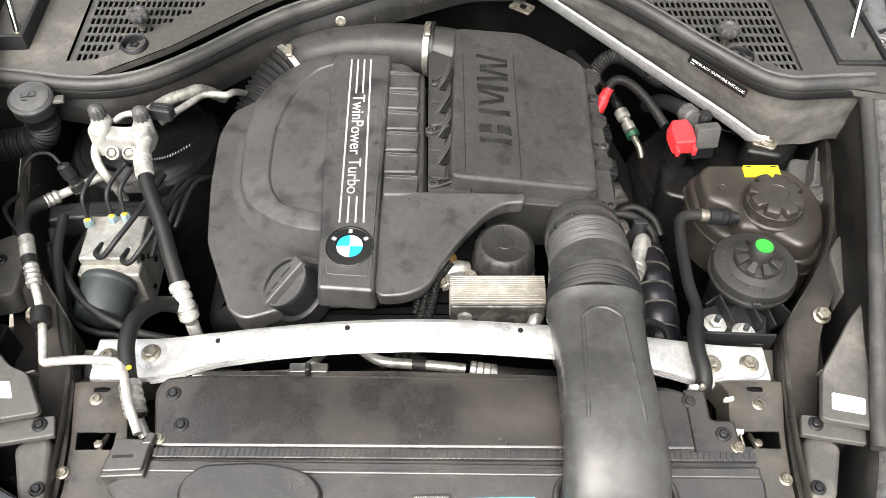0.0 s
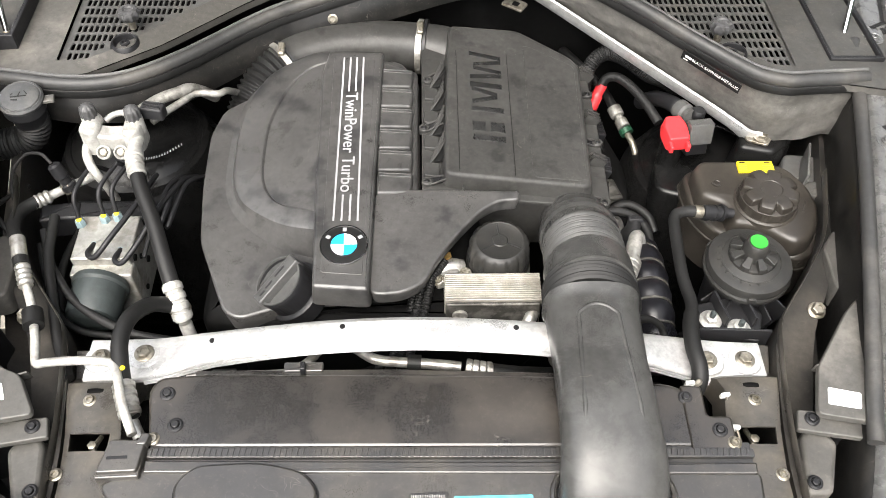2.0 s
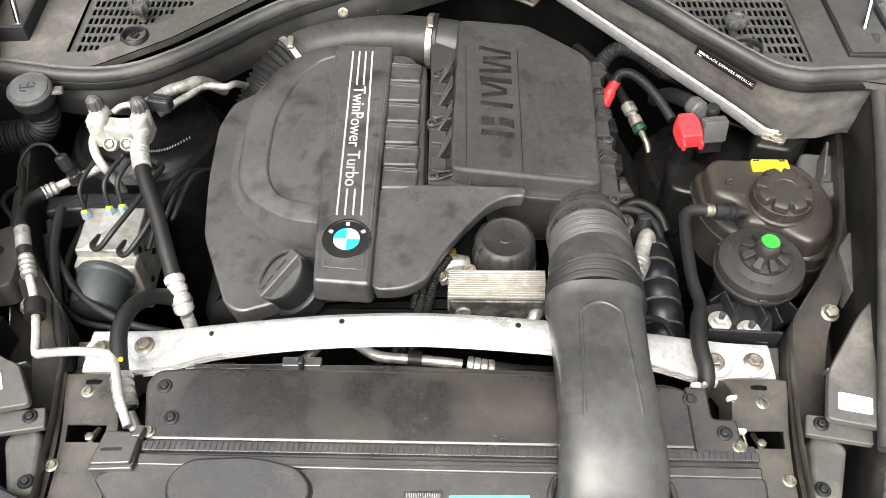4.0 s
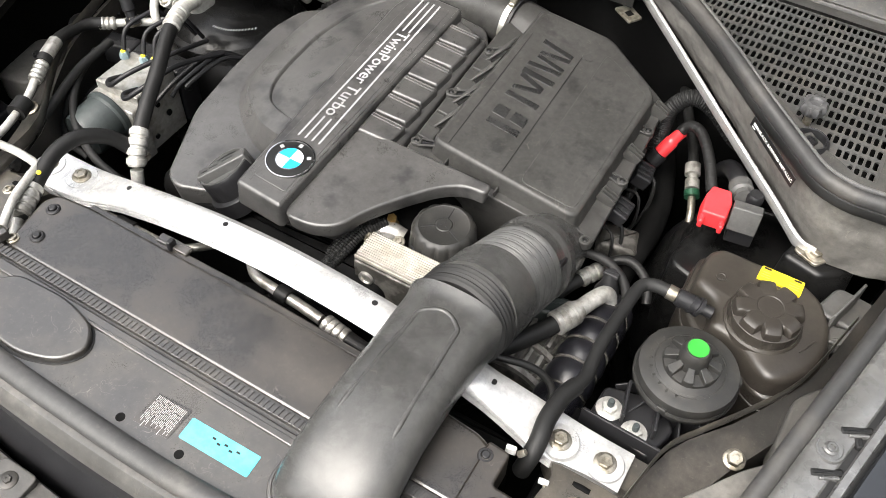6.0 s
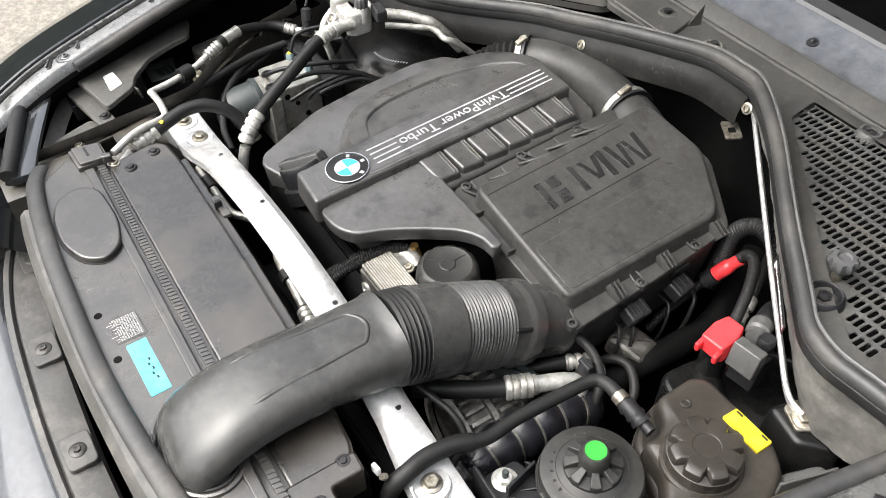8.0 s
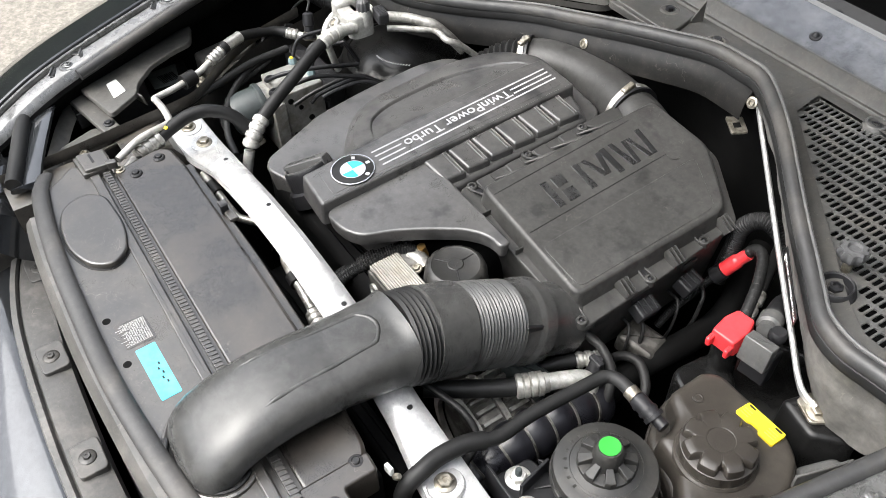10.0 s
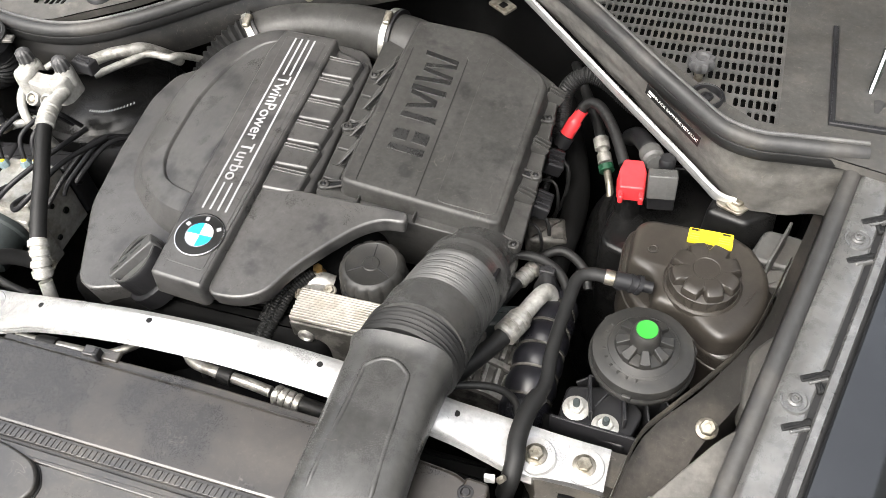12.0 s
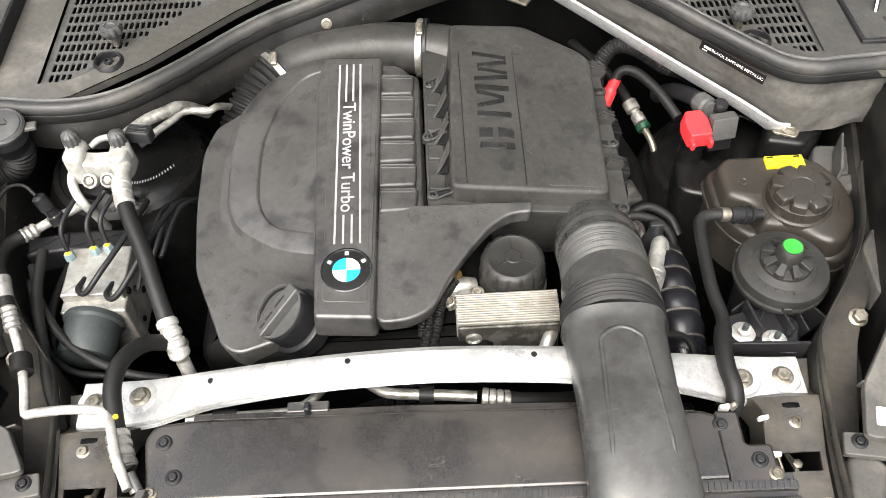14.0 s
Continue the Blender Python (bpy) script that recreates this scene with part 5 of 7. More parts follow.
# radiator body under the panels, its shade put into the black
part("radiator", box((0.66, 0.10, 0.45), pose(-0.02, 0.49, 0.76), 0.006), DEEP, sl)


# ---- oil filter and cooler ----
of = (0.091, 0.792, 0.906)
filt = thing("oil_filter_housing", of, "black fluted oil filter cap on a cast aluminium housing", "oil filter")
part("housing", lathe([(0.050, -0.12), (0.050, 0.035), (0.044, 0.050)], of, (0, 0, 1), 36), ALU, filt)
flute = lambda a, r, z: r * (1 - 0.045 * max(0.0, math.cos(14 * a)) ** 2) if 0.059 < z < 0.092 and r > 0.036 else r
part("cap", lathe([(0.0475, 0.043), (0.0480, 0.046), (0.0480, 0.056), (0.0465, 0.058), (0.0460, 0.0600), (0.0455, 0.0820), (0.0430, 0.0900), (0.0375, 0.0945), (0.0350, 0.0952), (0.0335, 0.0944), (0.012, 0.0948), (0.0105, 0.0962), (0.002, 0.0962)], of, (0, 0, 1), 112, None, flute), LID, filt)
for k in range(8):
    a = radians(45 * k + 10)
    part("cap_rib", box((0.003, 0.012, 0.014), Matrix.Translation((of[0] + 0.0455 * math.cos(a), of[1] + 0.0455 * math.sin(a), 0.966)) @ pose(0, 0, 0, 0, 0, math.degrees(a)), 0.001), BLACK, filt)
for a_ in (95, 215, 335):
    part("embossed_line", box((0.030, 0.0016, 0.001), Matrix.Translation((of[0], of[1], of[2] + 0.0952)) @ pose(0, 0, 0, 0, 0, a_) @ pose(0.018, 0, 0, 0, 3), 0.0004), BLACK, filt)
part("neck", tube([(0.035, 0.775, 0.955), (0.015, 0.772, 0.962), (-0.005, 0.765, 0.955)], 0.014, 14, 0.005), ALU, filt)
part("flange", box((0.040, 0.030, 0.014), pose(0.012, 0.757, 0.962, 0, 0, 20), 0.004), ALU, filt)
part("sensor", tube([(0.012, 0.785, 0.955), (0.013, 0.783, 0.978)], lambda u, s: 0.010 if u < 0.6 else 0.007, 6, 0.004), BRASS, filt, "brass sensor with hexagon")
bolt((0.0, 0.745, 0.966), (-0.2, -0.3, 1), 0.006, 0.006, 0.009)
bolt((0.040, 0.757, 0.968), (0, -0.2, 1), 0.006, 0.006, 0.009)

oc2 = thing("oil_cooler", (0.078, 0.72, 0.88), "stacked aluminium plate oil cooler with dirty face", "oil cooler")
for i in range(13):
    y = 0.699 + i * 0.00375
    part("plate", box((0.140 - 0.002 * (i % 2), 0.0034, 0.105 - (0.003 if i in (0, 12) else 0)), pose(0.0775, y, 0.9325), 0.0014), COOLER, oc2)
part("core", box((0.133, 0.044, 0.098), pose(0.0775, 0.7215, 0.931), 0.004), GRIMY, oc2)
part("face", box((0.136, 0.006, 0.098), pose(0.0775, 0.695, 0.930), 0.003), GRIMY, oc2, "scratched dark aluminium end plate")
part("port", lathe([(0.006, 0), (0.011, 0), (0.011, 0.004), (0.008, 0.005), (0.007, 0.002)], (0.030, 0.692, 0.955), (0, -1, 0), 24), ALU, oc2)
part("spigot", tube([(0.138, 0.705, 0.945), (0.134, 0.690, 0.955), (0.122, 0.668, 0.945)], 0.0095, 14, 0.004), ALU, oc2)
for i, (dx, dz) in enumerate(((0, 0), (-0.012, -0.004), (-0.022, -0.010))):
    solo("cable_conduit", tube([(0.010 + dx, 0.775, 0.975 + dz), (-0.010 + dx, 0.745, 0.968 + dz), (-0.020 + dx, 0.705, 0.955 + dz), (-0.032 + dx, 0.672, 0.935 + dz), (-0.045 + dx, 0.655, 0.90)], ribs(0.0075, 0.004, 0.0012), 12, 0.001), RUBBER, "black corrugated cable conduit beside the cooler", "conduit", "cable conduits")

# ---- coolant expansion tank ----
et = thing("expansion_tank", (0.49, 0.88, 0.86), "brownish black plastic coolant expansion tank", "tank")
TOP = [(0.454, 0.836), (0.500, 0.828), (0.523, 0.806), (0.542, 0.796), (0.566, 0.806), (0.588, 0.838), (0.597, 0.877), (0.591, 0.916), (0.569, 0.952), (0.538, 0.968), (0.431, 0.970), (0.414, 0.954), (0.415, 0.897), (0.424, 0.888), (0.446, 0.877), (0.453, 0.860)]
ETO = [(0.438, 0.842), (0.500, 0.816), (0.535, 0.792), (0.556, 0.788), (0.580, 0.802), (0.602, 0.838), (0.608, 0.880), (0.600, 0.920), (0.576, 0.960), (0.545, 0.979), (0.428, 0.981), (0.404, 0.965), (0.406, 0.900), (0.418, 0.868)]
part("tank_body", slab(TOP, lambda x, y: 0.987 - 0.06 * max(0, x - 0.55), 0.926, 0.011, 0.006, 0.012, 0.003), TANK, et)
part("tank_base", slab(ETO, 0.955, 0.86, 0.008, 0.002, 0.02, 0.0), TANK, et)
part("seam", slab([(0.505 + (x - 0.505) * 1.035, 0.883 + (y - 0.883) * 1.035) for x, y in ETO], 0.931, 0.924, 0.002, 0, 0.02), TANK, et, "welded seam round the tank")
ec = (0.511, 0.875, 0.980)
part("collar", lathe([(0.050, 0.002), (0.0495, 0.009), (0.047, 0.0115), (0.044, 0.0115)], ec, (0, 0, 1), 48), TANK, et)
skirt_ = lambda a, r, z: r * (1 - 0.035 * (math.cos(10 * a) > 0.45)) if 0.016 < z < 0.026 else r
cap_ = part("filler_cap", lathe([(0.0440, 0.009), (0.0455, 0.012), (0.0455, 0.0165), (0.0455, 0.0255), (0.0450, 0.0275), (0.0430, 0.0285), (0.030, 0.0300)], ec, (0, 0, 1), 160, None, skirt_), TANK, et, "round lobed screw cap")
lobes = lambda a, r, z: r * (1 - 0.24 * max(0, math.cos(8 * a)) ** 3) if r > 0.03 else r
part("grip_disc", lathe([(0.0438, 0.027), (0.0436, 0.034), (0.0420, 0.0390), (0.0380, 0.0415), (0.0290, 0.0420), (0.0170, 0.0412), (0.0160, 0.0402), (0.002, 0.0402)], ec, (0, 0, 1), 160, None, lobes), TANK, cap_)
part("nub", lathe([(0.007, -0.002), (0.007, 0.001), (0.005, 0.0015), (0.004, 0.0005)], (0.443, 0.915, 0.9895), (0, 0, 1), 20), TANK, et)
for k in range(3):
    part("embossing", box((0.016, 0.0022, 0.001), pose(0.568 + 0.003 * k, 0.860 + 0.007 * k, 0.9885, 0, 3, 62), 0.0003), TANK, et)

yl = thing("warning_label", (0.51, 0.946, 0.991), "yellow warning sticker with small dark marks", "label")
part("sheet", slab([(0.483, 0.937), (0.502, 0.937), (0.506, 0.940), (0.516, 0.940), (0.520, 0.935), (0.541, 0.935), (0.541, 0.960), (0.484, 0.960)], lambda x, y: 0.9925, 0.985, 0.0004, 0, 0.002), YELLOW, yl)
for x, y, w in ((0.492, 0.957, 0.010), (0.532, 0.957, 0.010)):
    part("print_bar", box((w, 0.003, 0.0006), pose(x, y, 0.9927), 0.0001), INK, yl)
for k in range(3):
    part("print_bar", box((0.012, 0.0012, 0.0006), pose(0.492, 0.950 - 0.004 * k, 0.9927), 0.0001), BRASS, yl)
    part("print_bar", box((0.014, 0.0012, 0.0006), pose(0.530, 0.950 - 0.004 * k, 0.9927), 0.0001), BRASS, yl)

vh = thing("vent_hose", (0.36, 0.72, 0.98), "black rubber hose from expansion tank over the brace", "hose")
part("hose", tube([(0.430, 0.848, 0.995), (0.395, 0.847, 1.0), (0.373, 0.846, 1.001), (0.3585, 0.835, 1.001), (0.354, 0.800, 1.0), (0.350, 0.725, 1.0), (0.353, 0.678, 1.001), (0.346, 0.650, 1.005)], 0.0088, 14, 0.005), RUBBER, vh)
part("foam_sleeve", tube([(0.349, 0.658, 1.004), (0.342, 0.635, 1.008), (0.339, 0.600, 1.009), (0.342, 0.572, 1.006), (0.341, 0.555, 0.994), (0.336, 0.548, 0.965)], ribs(0.0112, 0.0028, 0.0003), 14, 0.0014), RUBBER, vh, "ribbed foam sleeve")
plugged = part("coupling", tube([(0.434, 0.8485, 0.993), (0.420, 0.848, 0.996), (0.404, 0.847, 0.999)], 0.0112, 16, 0.004), BLACK, vh)
for p0, p1, r_ in ((0.452, 0.430, 0.0078), (0.436, 0.431, 0.0135), (0.426, 0.421, 0.0128), (0.413, 0.409, 0.0120)):
    part("collar", tube([(p0, 0.8485, 0.9935), (p1, 0.8482, 0.9955)], r_, 16, 0.004), BLACK, plugged)
part("clamp_band", tube([(0.403, 0.847, 0.9992), (0.391, 0.847, 1.0003)], 0.0102, 18, 0.004), STEEL, vh, "steel clamp band")
box_f = thing("foam_connector", (0.375, 0.545, 0.95), "small white plastic connector beside radiator cover", "connector")
part("plug", box((0.012, 0.005, 0.010), pose(0.368, 0.532, 1.002, 10, 0, 8), 0.0015), WHITE, box_f)
part("pin", tube([(0.370, 0.531, 1.0), (0.374, 0.516, 0.985), (0.378, 0.500, 0.965)], 0.0016, 8, 0.006), STEEL, box_f)
part("second_plug", box((0.012, 0.006, 0.012), pose(0.368, 0.483, 1.008, 10, 0, -6), 0.002), WHITE, box_f)
part("second_pin", tube([(0.371, 0.482, 1.006), (0.374, 0.462, 1.0), (0.374, 0.448, 0.99)], 0.0018, 8, 0.006), STEEL, box_f)
hg = thing("hose_fitting", (0.322, 0.544, 1.02), "white plastic fitting with a steel screw at the panel end", "fitting")
part("body", box((0.012, 0.006, 0.012), pose(0.3215, 0.543, 1.012, 0, 0, 8), 0.0015), WHITE, hg)
part("screw", lathe([(0.0045, 0), (0.0045, 0.008), (0.003, 0.010)], (0.331, 0.545, 1.006), (0.5, 0.2, 0.6), 6), STEEL, hg)

# ---- power steering reservoir ----
rc = (0.4545, 0.753, 0.86)
rs = thing("steering_reservoir", rc, "black plastic power steering reservoir with green-dotted cap", "reservoir")
part("bowl", lathe([(0.046, 0), (0.050, 0.04), (0.053, 0.126)], rc, (0, 0, 1), 48), BLACK, rs)
part("lid", lathe([(0.056, 0.118), (0.0615, 0.124), (0.0620, 0.135), (0.0600, 0.140), (0.050, 0.1435), (0.044, 0.144), (0.036, 0.150), (0.02, 0.151)], rc, (0, 0, 1), 64), LID, rs)
part("filler_cap", lathe([(0.034, 0.144), (0.0345, 0.150), (0.0335, 0.1535), (0.030, 0.1545), (0.010, 0.1545)], rc, (0, 0, 1), 64), LID, rs)
for k in range(8):
    a = radians(45 * k + 10)
    wedge = slab([(0.012, -0.0032), (0.0335, -0.0068), (0.0350, 0.0), (0.0335, 0.0068), (0.012, 0.0032)], lambda x, y: 0.1670 - 0.34 * max(0, x - 0.014), 0.150, 0.0012, 0, 0.0012)
    wedge.transform(Matrix.Translation(rc) @ Matrix.Rotation(a, 4, "Z"))
    part("spoke", wedge, LID, rs)
part("hub", lathe([(0.0185, 0.150), (0.0180, 0.174), (0.0165, 0.1800), (0.0140, 0.1832), (0.002, 0.1836)], rc, (0, 0, 1), 36), LID, rs)
part("lid_lip", lathe([(0.0600, 0.116), (0.0635, 0.117), (0.0640, 0.123), (0.0620, 0.126), (0.060, 0.126)], rc, (0, 0, 1), 64, ring=True), LID, rs)
part("dot", lathe([(0.0125, 0.1836), (0.0125, 0.1846), (0.001, 0.1847)], rc, (0, 0, 1), 32), GREEN, rs, "round bright green sticker")
for a_ in (210, 238, 264, 288, 312):
    a = radians(a_)
    part("wall_rib", box((0.030, 0.0030, 0.075), Matrix.Translation((rc[0] + 0.058 * math.cos(a), rc[1] + 0.058 * math.sin(a), 0.925)) @ pose(0, 0, 0, 0, 14, math.degrees(a)), 0.001), BLACK, rs)
for a_ in (20, 140, 262):
    a = radians(a_)
    part("lid_tab", box((0.006, 0.012, 0.007), Matrix.Translation((rc[0] + 0.0625 * math.cos(a), rc[1] + 0.0625 * math.sin(a), rc[2] + 0.128)) @ pose(0, 0, 0, 0, 0, math.degrees(a)), 0.0015), LID, rs)
part("lid_ring", lathe([(0.0440, 0.1425), (0.0450, 0.1452), (0.0425, 0.1462), (0.0410, 0.1445)], rc, (0, 0, 1), 64, ring=True), LID, rs)
for k in range(9):
    a = radians(150 + 15 * k)
    part("embossing", box((0.0045, 0.0030, 0.0008), Matrix.Translation((rc[0] + 0.047 * math.cos(a), rc[1] + 0.047 * math.sin(a), 1.0040)) @ pose(0, 0, 0, 0, 0, math.degrees(a)), 0.0003), LID, rs)
rb = thing("reservoir_bracket", (0.41, 0.69, 0.93), "black plastic bracket carrying the steering reservoir", "bracket")
part("plate", slab([(0.372, 0.655), (0.455, 0.640), (0.470, 0.690), (0.440, 0.72), (0.375, 0.705)], 0.958, 0.940, 0.003, 0, 0.008), BLACK, rb)
part("front_wall", slab([(0.364, 0.648), (0.466, 0.643), (0.466, 0.647), (0.366, 0.652)], 0.980, 0.93, 0.001, 0, 0.001), BLACK, rb)
for x0, x1 in ((0.405, 0.420), (0.445, 0.452)):
    part("gusset", box((0.004, 0.050, 0.03), pose(x0, 0.69, 0.965, 0, 0, 12), 0.001), BLACK, rb)
for x, y in ((0.391, 0.677), (0.429, 0.662)):
    nt = bolt((x, y, 0.958), (0, 0, 1), 0.010, 0.010, 0.0165, ZINC, "hex_nut", "zinc hexagon nut on threaded stud", "reservoir nuts")
    part("stud", lathe([(0.0042, 0.004), (0.0042, 0.019), (0.003, 0.0205)], (x, y, 0.958), (0, 0, 1), 14), MOTOR, nt)

# ---- charge air pipe, alternator, refrigerant lines ----
cp = thing("charge_air_hose", (0.325, 0.72, 0.85), "black bulged rubber charge air hose with pale rings", "hose")
CP = [(0.326, 0.870, 0.880), (0.327, 0.815, 0.900), (0.326, 0.76, 0.903), (0.325, 0.70, 0.897), (0.324, 0.64, 0.87)]
part("hose", tube(CP, lambda u, s: 0.030 + 0.0045 * abs(math.sin(math.pi * s / 0.034)), 24, 0.003), HOSE, cp)
way = curve(CP, 0.002)
for k in range(1, 7):
    p, uu, ss = min(way, key=lambda w: abs(w[2] - 0.034 * k))
    q = min(way, key=lambda w: abs(w[2] - 0.034 * k - 0.004))[0]
    part("ring", lathe([(0.0300, -0.0018), (0.0328, -0.0014), (0.0328, 0.0014), (0.0300, 0.0018)], p, q - p, 36, ring=True), GRIMY, cp, "pale reinforcing ring")
al = thing("alternator", (0.25, 0.76, 0.75), "grey cast alternator with cooling fins under the snorkel", "alternator")
part("body", lathe([(0.060, -0.07), (0.066, -0.06), (0.066, 0.05), (0.055, 0.065)], (0.245, 0.775, 0.835), (0, 1, 0), 36), GRIMY, al)
for y_ in (0.722, 0.768):
    for k in range(11):
        a = radians(-15 + 13 * k)
        part("fin", box((0.020, 0.030, 0.0055), Matrix.Translation((0.245 + 0.066 * math.cos(a), y_, 0.835 + 0.066 * math.sin(a))) @ Matrix.Rotation(-a, 4, "Y"), 0.0015), DULLCAST, al, "dull cast cooling fin")
for y_ in (0.700, 0.745, 0.792):
    part("rib_ring", lathe([(0.064, -0.004), (0.0735, -0.004), (0.0735, 0.004), (0.064, 0.004)], (0.245, y_, 0.835), (0, 1, 0), 44, ring=True), DULLCAST, al)
part("terminal_box", box((0.075, 0.035, 0.03), pose(0.255, 0.800, 0.915, 0, 0, 10), 0.006), MOTOR, al)


def hose_line(name, pts, r, label, parts, category="hose", mat=None, step=0.006):
    """A hose with fittings: parts are (name, start share, end share, radius, material, crimps)."""
    h = thing(name, pts[len(pts) // 2], label, category)
    c = curve(pts, step)
    lo = max([q[2] for q in parts if q[1] == 0.0] or [0.0])
    hi = min([q[1] for q in parts if q[2] == 1.0] or [1.0])
    part("hose", tube([p for p, u, s in c if lo <= u <= hi], r, 14, step), mat or RUBBER, h)
    for nm, a, b, rr, mt, crimps in parts:
        seg_pts = [p for p, u, s in c if a <= u <= b]
        if len(seg_pts) >= 2:
            n = crimps
            f = (lambda u, s: rr - 0.0022 * (abs(math.sin(math.pi * u * n)) < 0.45)) if n else rr
            part(nm, tube(seg_pts, f, 16, 0.0015 if n else 0.005), mt, h)
    return h


hose_line("refrigerant_hose", [(0.215, 0.655, 0.955), (0.245, 0.700, 0.952), (0.272, 0.745, 0.950), (0.292, 0.785, 0.950), (0.306, 0.825, 0.945), (0.316, 0.850, 0.935), (0.322, 0.850, 0.915), (0.315, 0.82, 0.895), (0.30, 0.77, 0.87)], 0.0125, "black refrigerant hose with bright crimped aluminium fitting", [("ferrule", 0.34, 0.47, 0.0170, ALU, 4), ("pipe", 0.46, 1.0, 0.0118, ZINC, 0), ("bead", 0.46, 0.49, 0.0140, ALU, 0)])
hose_line("refrigerant_hose", [(0.240, 0.80, 0.90), (0.258, 0.845, 0.910), (0.275, 0.880, 0.912), (0.290, 0.905, 0.910), (0.302, 0.912, 0.898), (0.306, 0.900, 0.880), (0.300, 0.86, 0.84)], 0.0095, "thin black refrigerant hose with crimped aluminium fitting", [("ferrule", 0.35, 0.53, 0.0125, ALU, 3), ("pipe", 0.53, 1.0, 0.0065, ALU, 0)])
solo("coolant_line", tube([(0.20, 0.640, 0.985), (0.245, 0.655, 0.985), (0.290, 0.670, 0.975), (0.318, 0.668, 0.955), (0.328, 0.640, 0.93)], 0.005, 10, 0.006), RUBBER, "thin black coolant line beside the brace", "hose")
solo("coolant_line", tube([(0.262, 0.895, 0.945), (0.295, 0.895, 0.945), (0.325, 0.885, 0.935), (0.342, 0.868, 0.915), (0.345, 0.85, 0.88)], 0.0068, 12, 0.005), RUBBER, "black coolant hose bending under the airbox corner", "hose")
solo("heater_hose", tube([(0.275, 0.92, 0.86), (0.29, 0.935, 0.895), (0.32, 0.945, 0.905), (0.352, 0.930, 0.895), (0.365, 0.905, 0.88)], 0.007, 12, 0.005), RUBBER, "black heater hose arching beside the airbox", "hose")
sw = thing("hose_quick_connector", (0.318, 0.86, 0.90), "black plastic quick connector on the charge hose", "connector")
part("body", lathe([(0.016, 0), (0.018, 0.015), (0.012, 0.03), (0.010, 0.05), (0.006, 0.056)], (0.312, 0.865, 0.905), (0, 0.1, 1), 20), BLACK, sw)
part("tab", box((0.022, 0.010, 0.006), pose(0.312, 0.868, 0.958), 0.002), BLACK, sw)

# ---- wiring and terminals by the suspension tower ----
solo("wiring_conduit", tube([(0.445, 1.205, 0.930), (0.412, 1.190, 0.962), (0.375, 1.175, 0.990), (0.330, 1.190, 1.015), (0.295, 1.192, 1.022), (0.270, 1.180, 1.000), (0.266, 1.172, 0.95), (0.270, 1.15, 0.90)], ribs(0.0135, 0.0038, 0.0016), 18, 0.0008), RUBBER, "thick black corrugated wiring conduit", "conduit")
jp = thing("jump_lead", (0.33, 1.12, 0.94), "black braided lead with red boot by the airbox", "cable")
part("lead", tube([(0.275, 1.140, 0.925), (0.289, 1.160, 0.955), (0.303, 1.172, 0.983), (0.326, 1.160, 0.992), (0.355, 1.118, 0.988), (0.380, 1.068, 0.975)], ribs(0.0085, 0.0022, 0.0004), 14, 0.001), RUBBER, jp)
part("boot", tube([(0.279, 1.148, 0.935), (0.290, 1.162, 0.957), (0.298, 1.169, 0.972)], lambda u, s: 0.0115 if u < 0.55 else 0.0095, 16, 0.003), RED, jp, "red plastic boot")
part("lower_conduit", tube([(0.274, 1.142, 0.922), (0.268, 1.128, 0.908), (0.266, 1.105, 0.895), (0.262, 1.075, 0.880), (0.258, 1.05, 0.85)], ribs(0.0068, 0.0030, 0.0010), 12, 0.0008), RUBBER, jp, "thin black corrugated conduit")
part("grommet", tube([(0.272, 1.138, 0.920), (0.279, 1.147, 0.934)], 0.0135, 16, 0.004), BLACK, jp)
rt = thing("positive_terminal", (0.40, 1.02, 0.94), "jump-start terminal under a red plastic cover", "terminal")
mt_ = pose(0.396, 1.025, 0.996, 6, 0, 6)
hood_ = slab([(-0.017, -0.024), (0.017, -0.024), (0.019, 0.006), (0.013, 0.026), (-0.013, 0.026), (-0.019, 0.006)], 0.010, -0.016, 0.003, 0.002, 0.004)
hood_.transform(mt_)
part("cover", hood_, RED, rt, "bright red hinged cover")
for dx in (-0.017, 0.017):
    part("hinge", box((0.007, 0.016, 0.014), mt_ @ pose(dx * 0.82, -0.028, -0.004), 0.003), RED, rt)
part("post", lathe([(0.019, -0.10), (0.019, -0.02), (0.016, -0.01)], (0.395, 1.022, 0.985), (0, 0, 1), 24), TOWER, rt)
gb = thing("fuse_holder", (0.44, 1.01, 0.94), "grey plastic fuse holder beside the red terminal cover", "fuse holder")
part("case", box((0.038, 0.026, 0.050), pose(0.438, 1.038, 0.968, -12, 0, 8), 0.003), BLACK, gb)
part("lid", box((0.040, 0.020, 0.038), pose(0.437, 1.026, 0.994, -12, 0, 8), 0.002), GRATE, gb)
part("knob", lathe([(0.012, 0), (0.012, 0.010), (0.009, 0.014)], (0.438, 1.058, 1.0), (0, 0, 1), 20), BLACK, gb)
tp = thing("tower_pipe", (0.40, 1.11, 0.97), "grey plastic pipe elbow behind the red terminal cover", "pipe")
part("pipe", tube([(0.375, 1.175, 0.925), (0.388, 1.140, 0.965), (0.404, 1.100, 0.990), (0.418, 1.066, 1.000)], 0.0135, 18, 0.005), BLACK, tp)
part("end", tube([(0.412, 1.080, 0.997), (0.424, 1.052, 1.003)], lambda u, s: 0.0165 if u < 0.7 else 0.0125, 20, 0.003), GRATE, tp, "grey plastic pipe end")
sv = thing("service_port", (0.34, 1.16, 0.86), "silver crimped service fitting with green seal ring", "fitting")
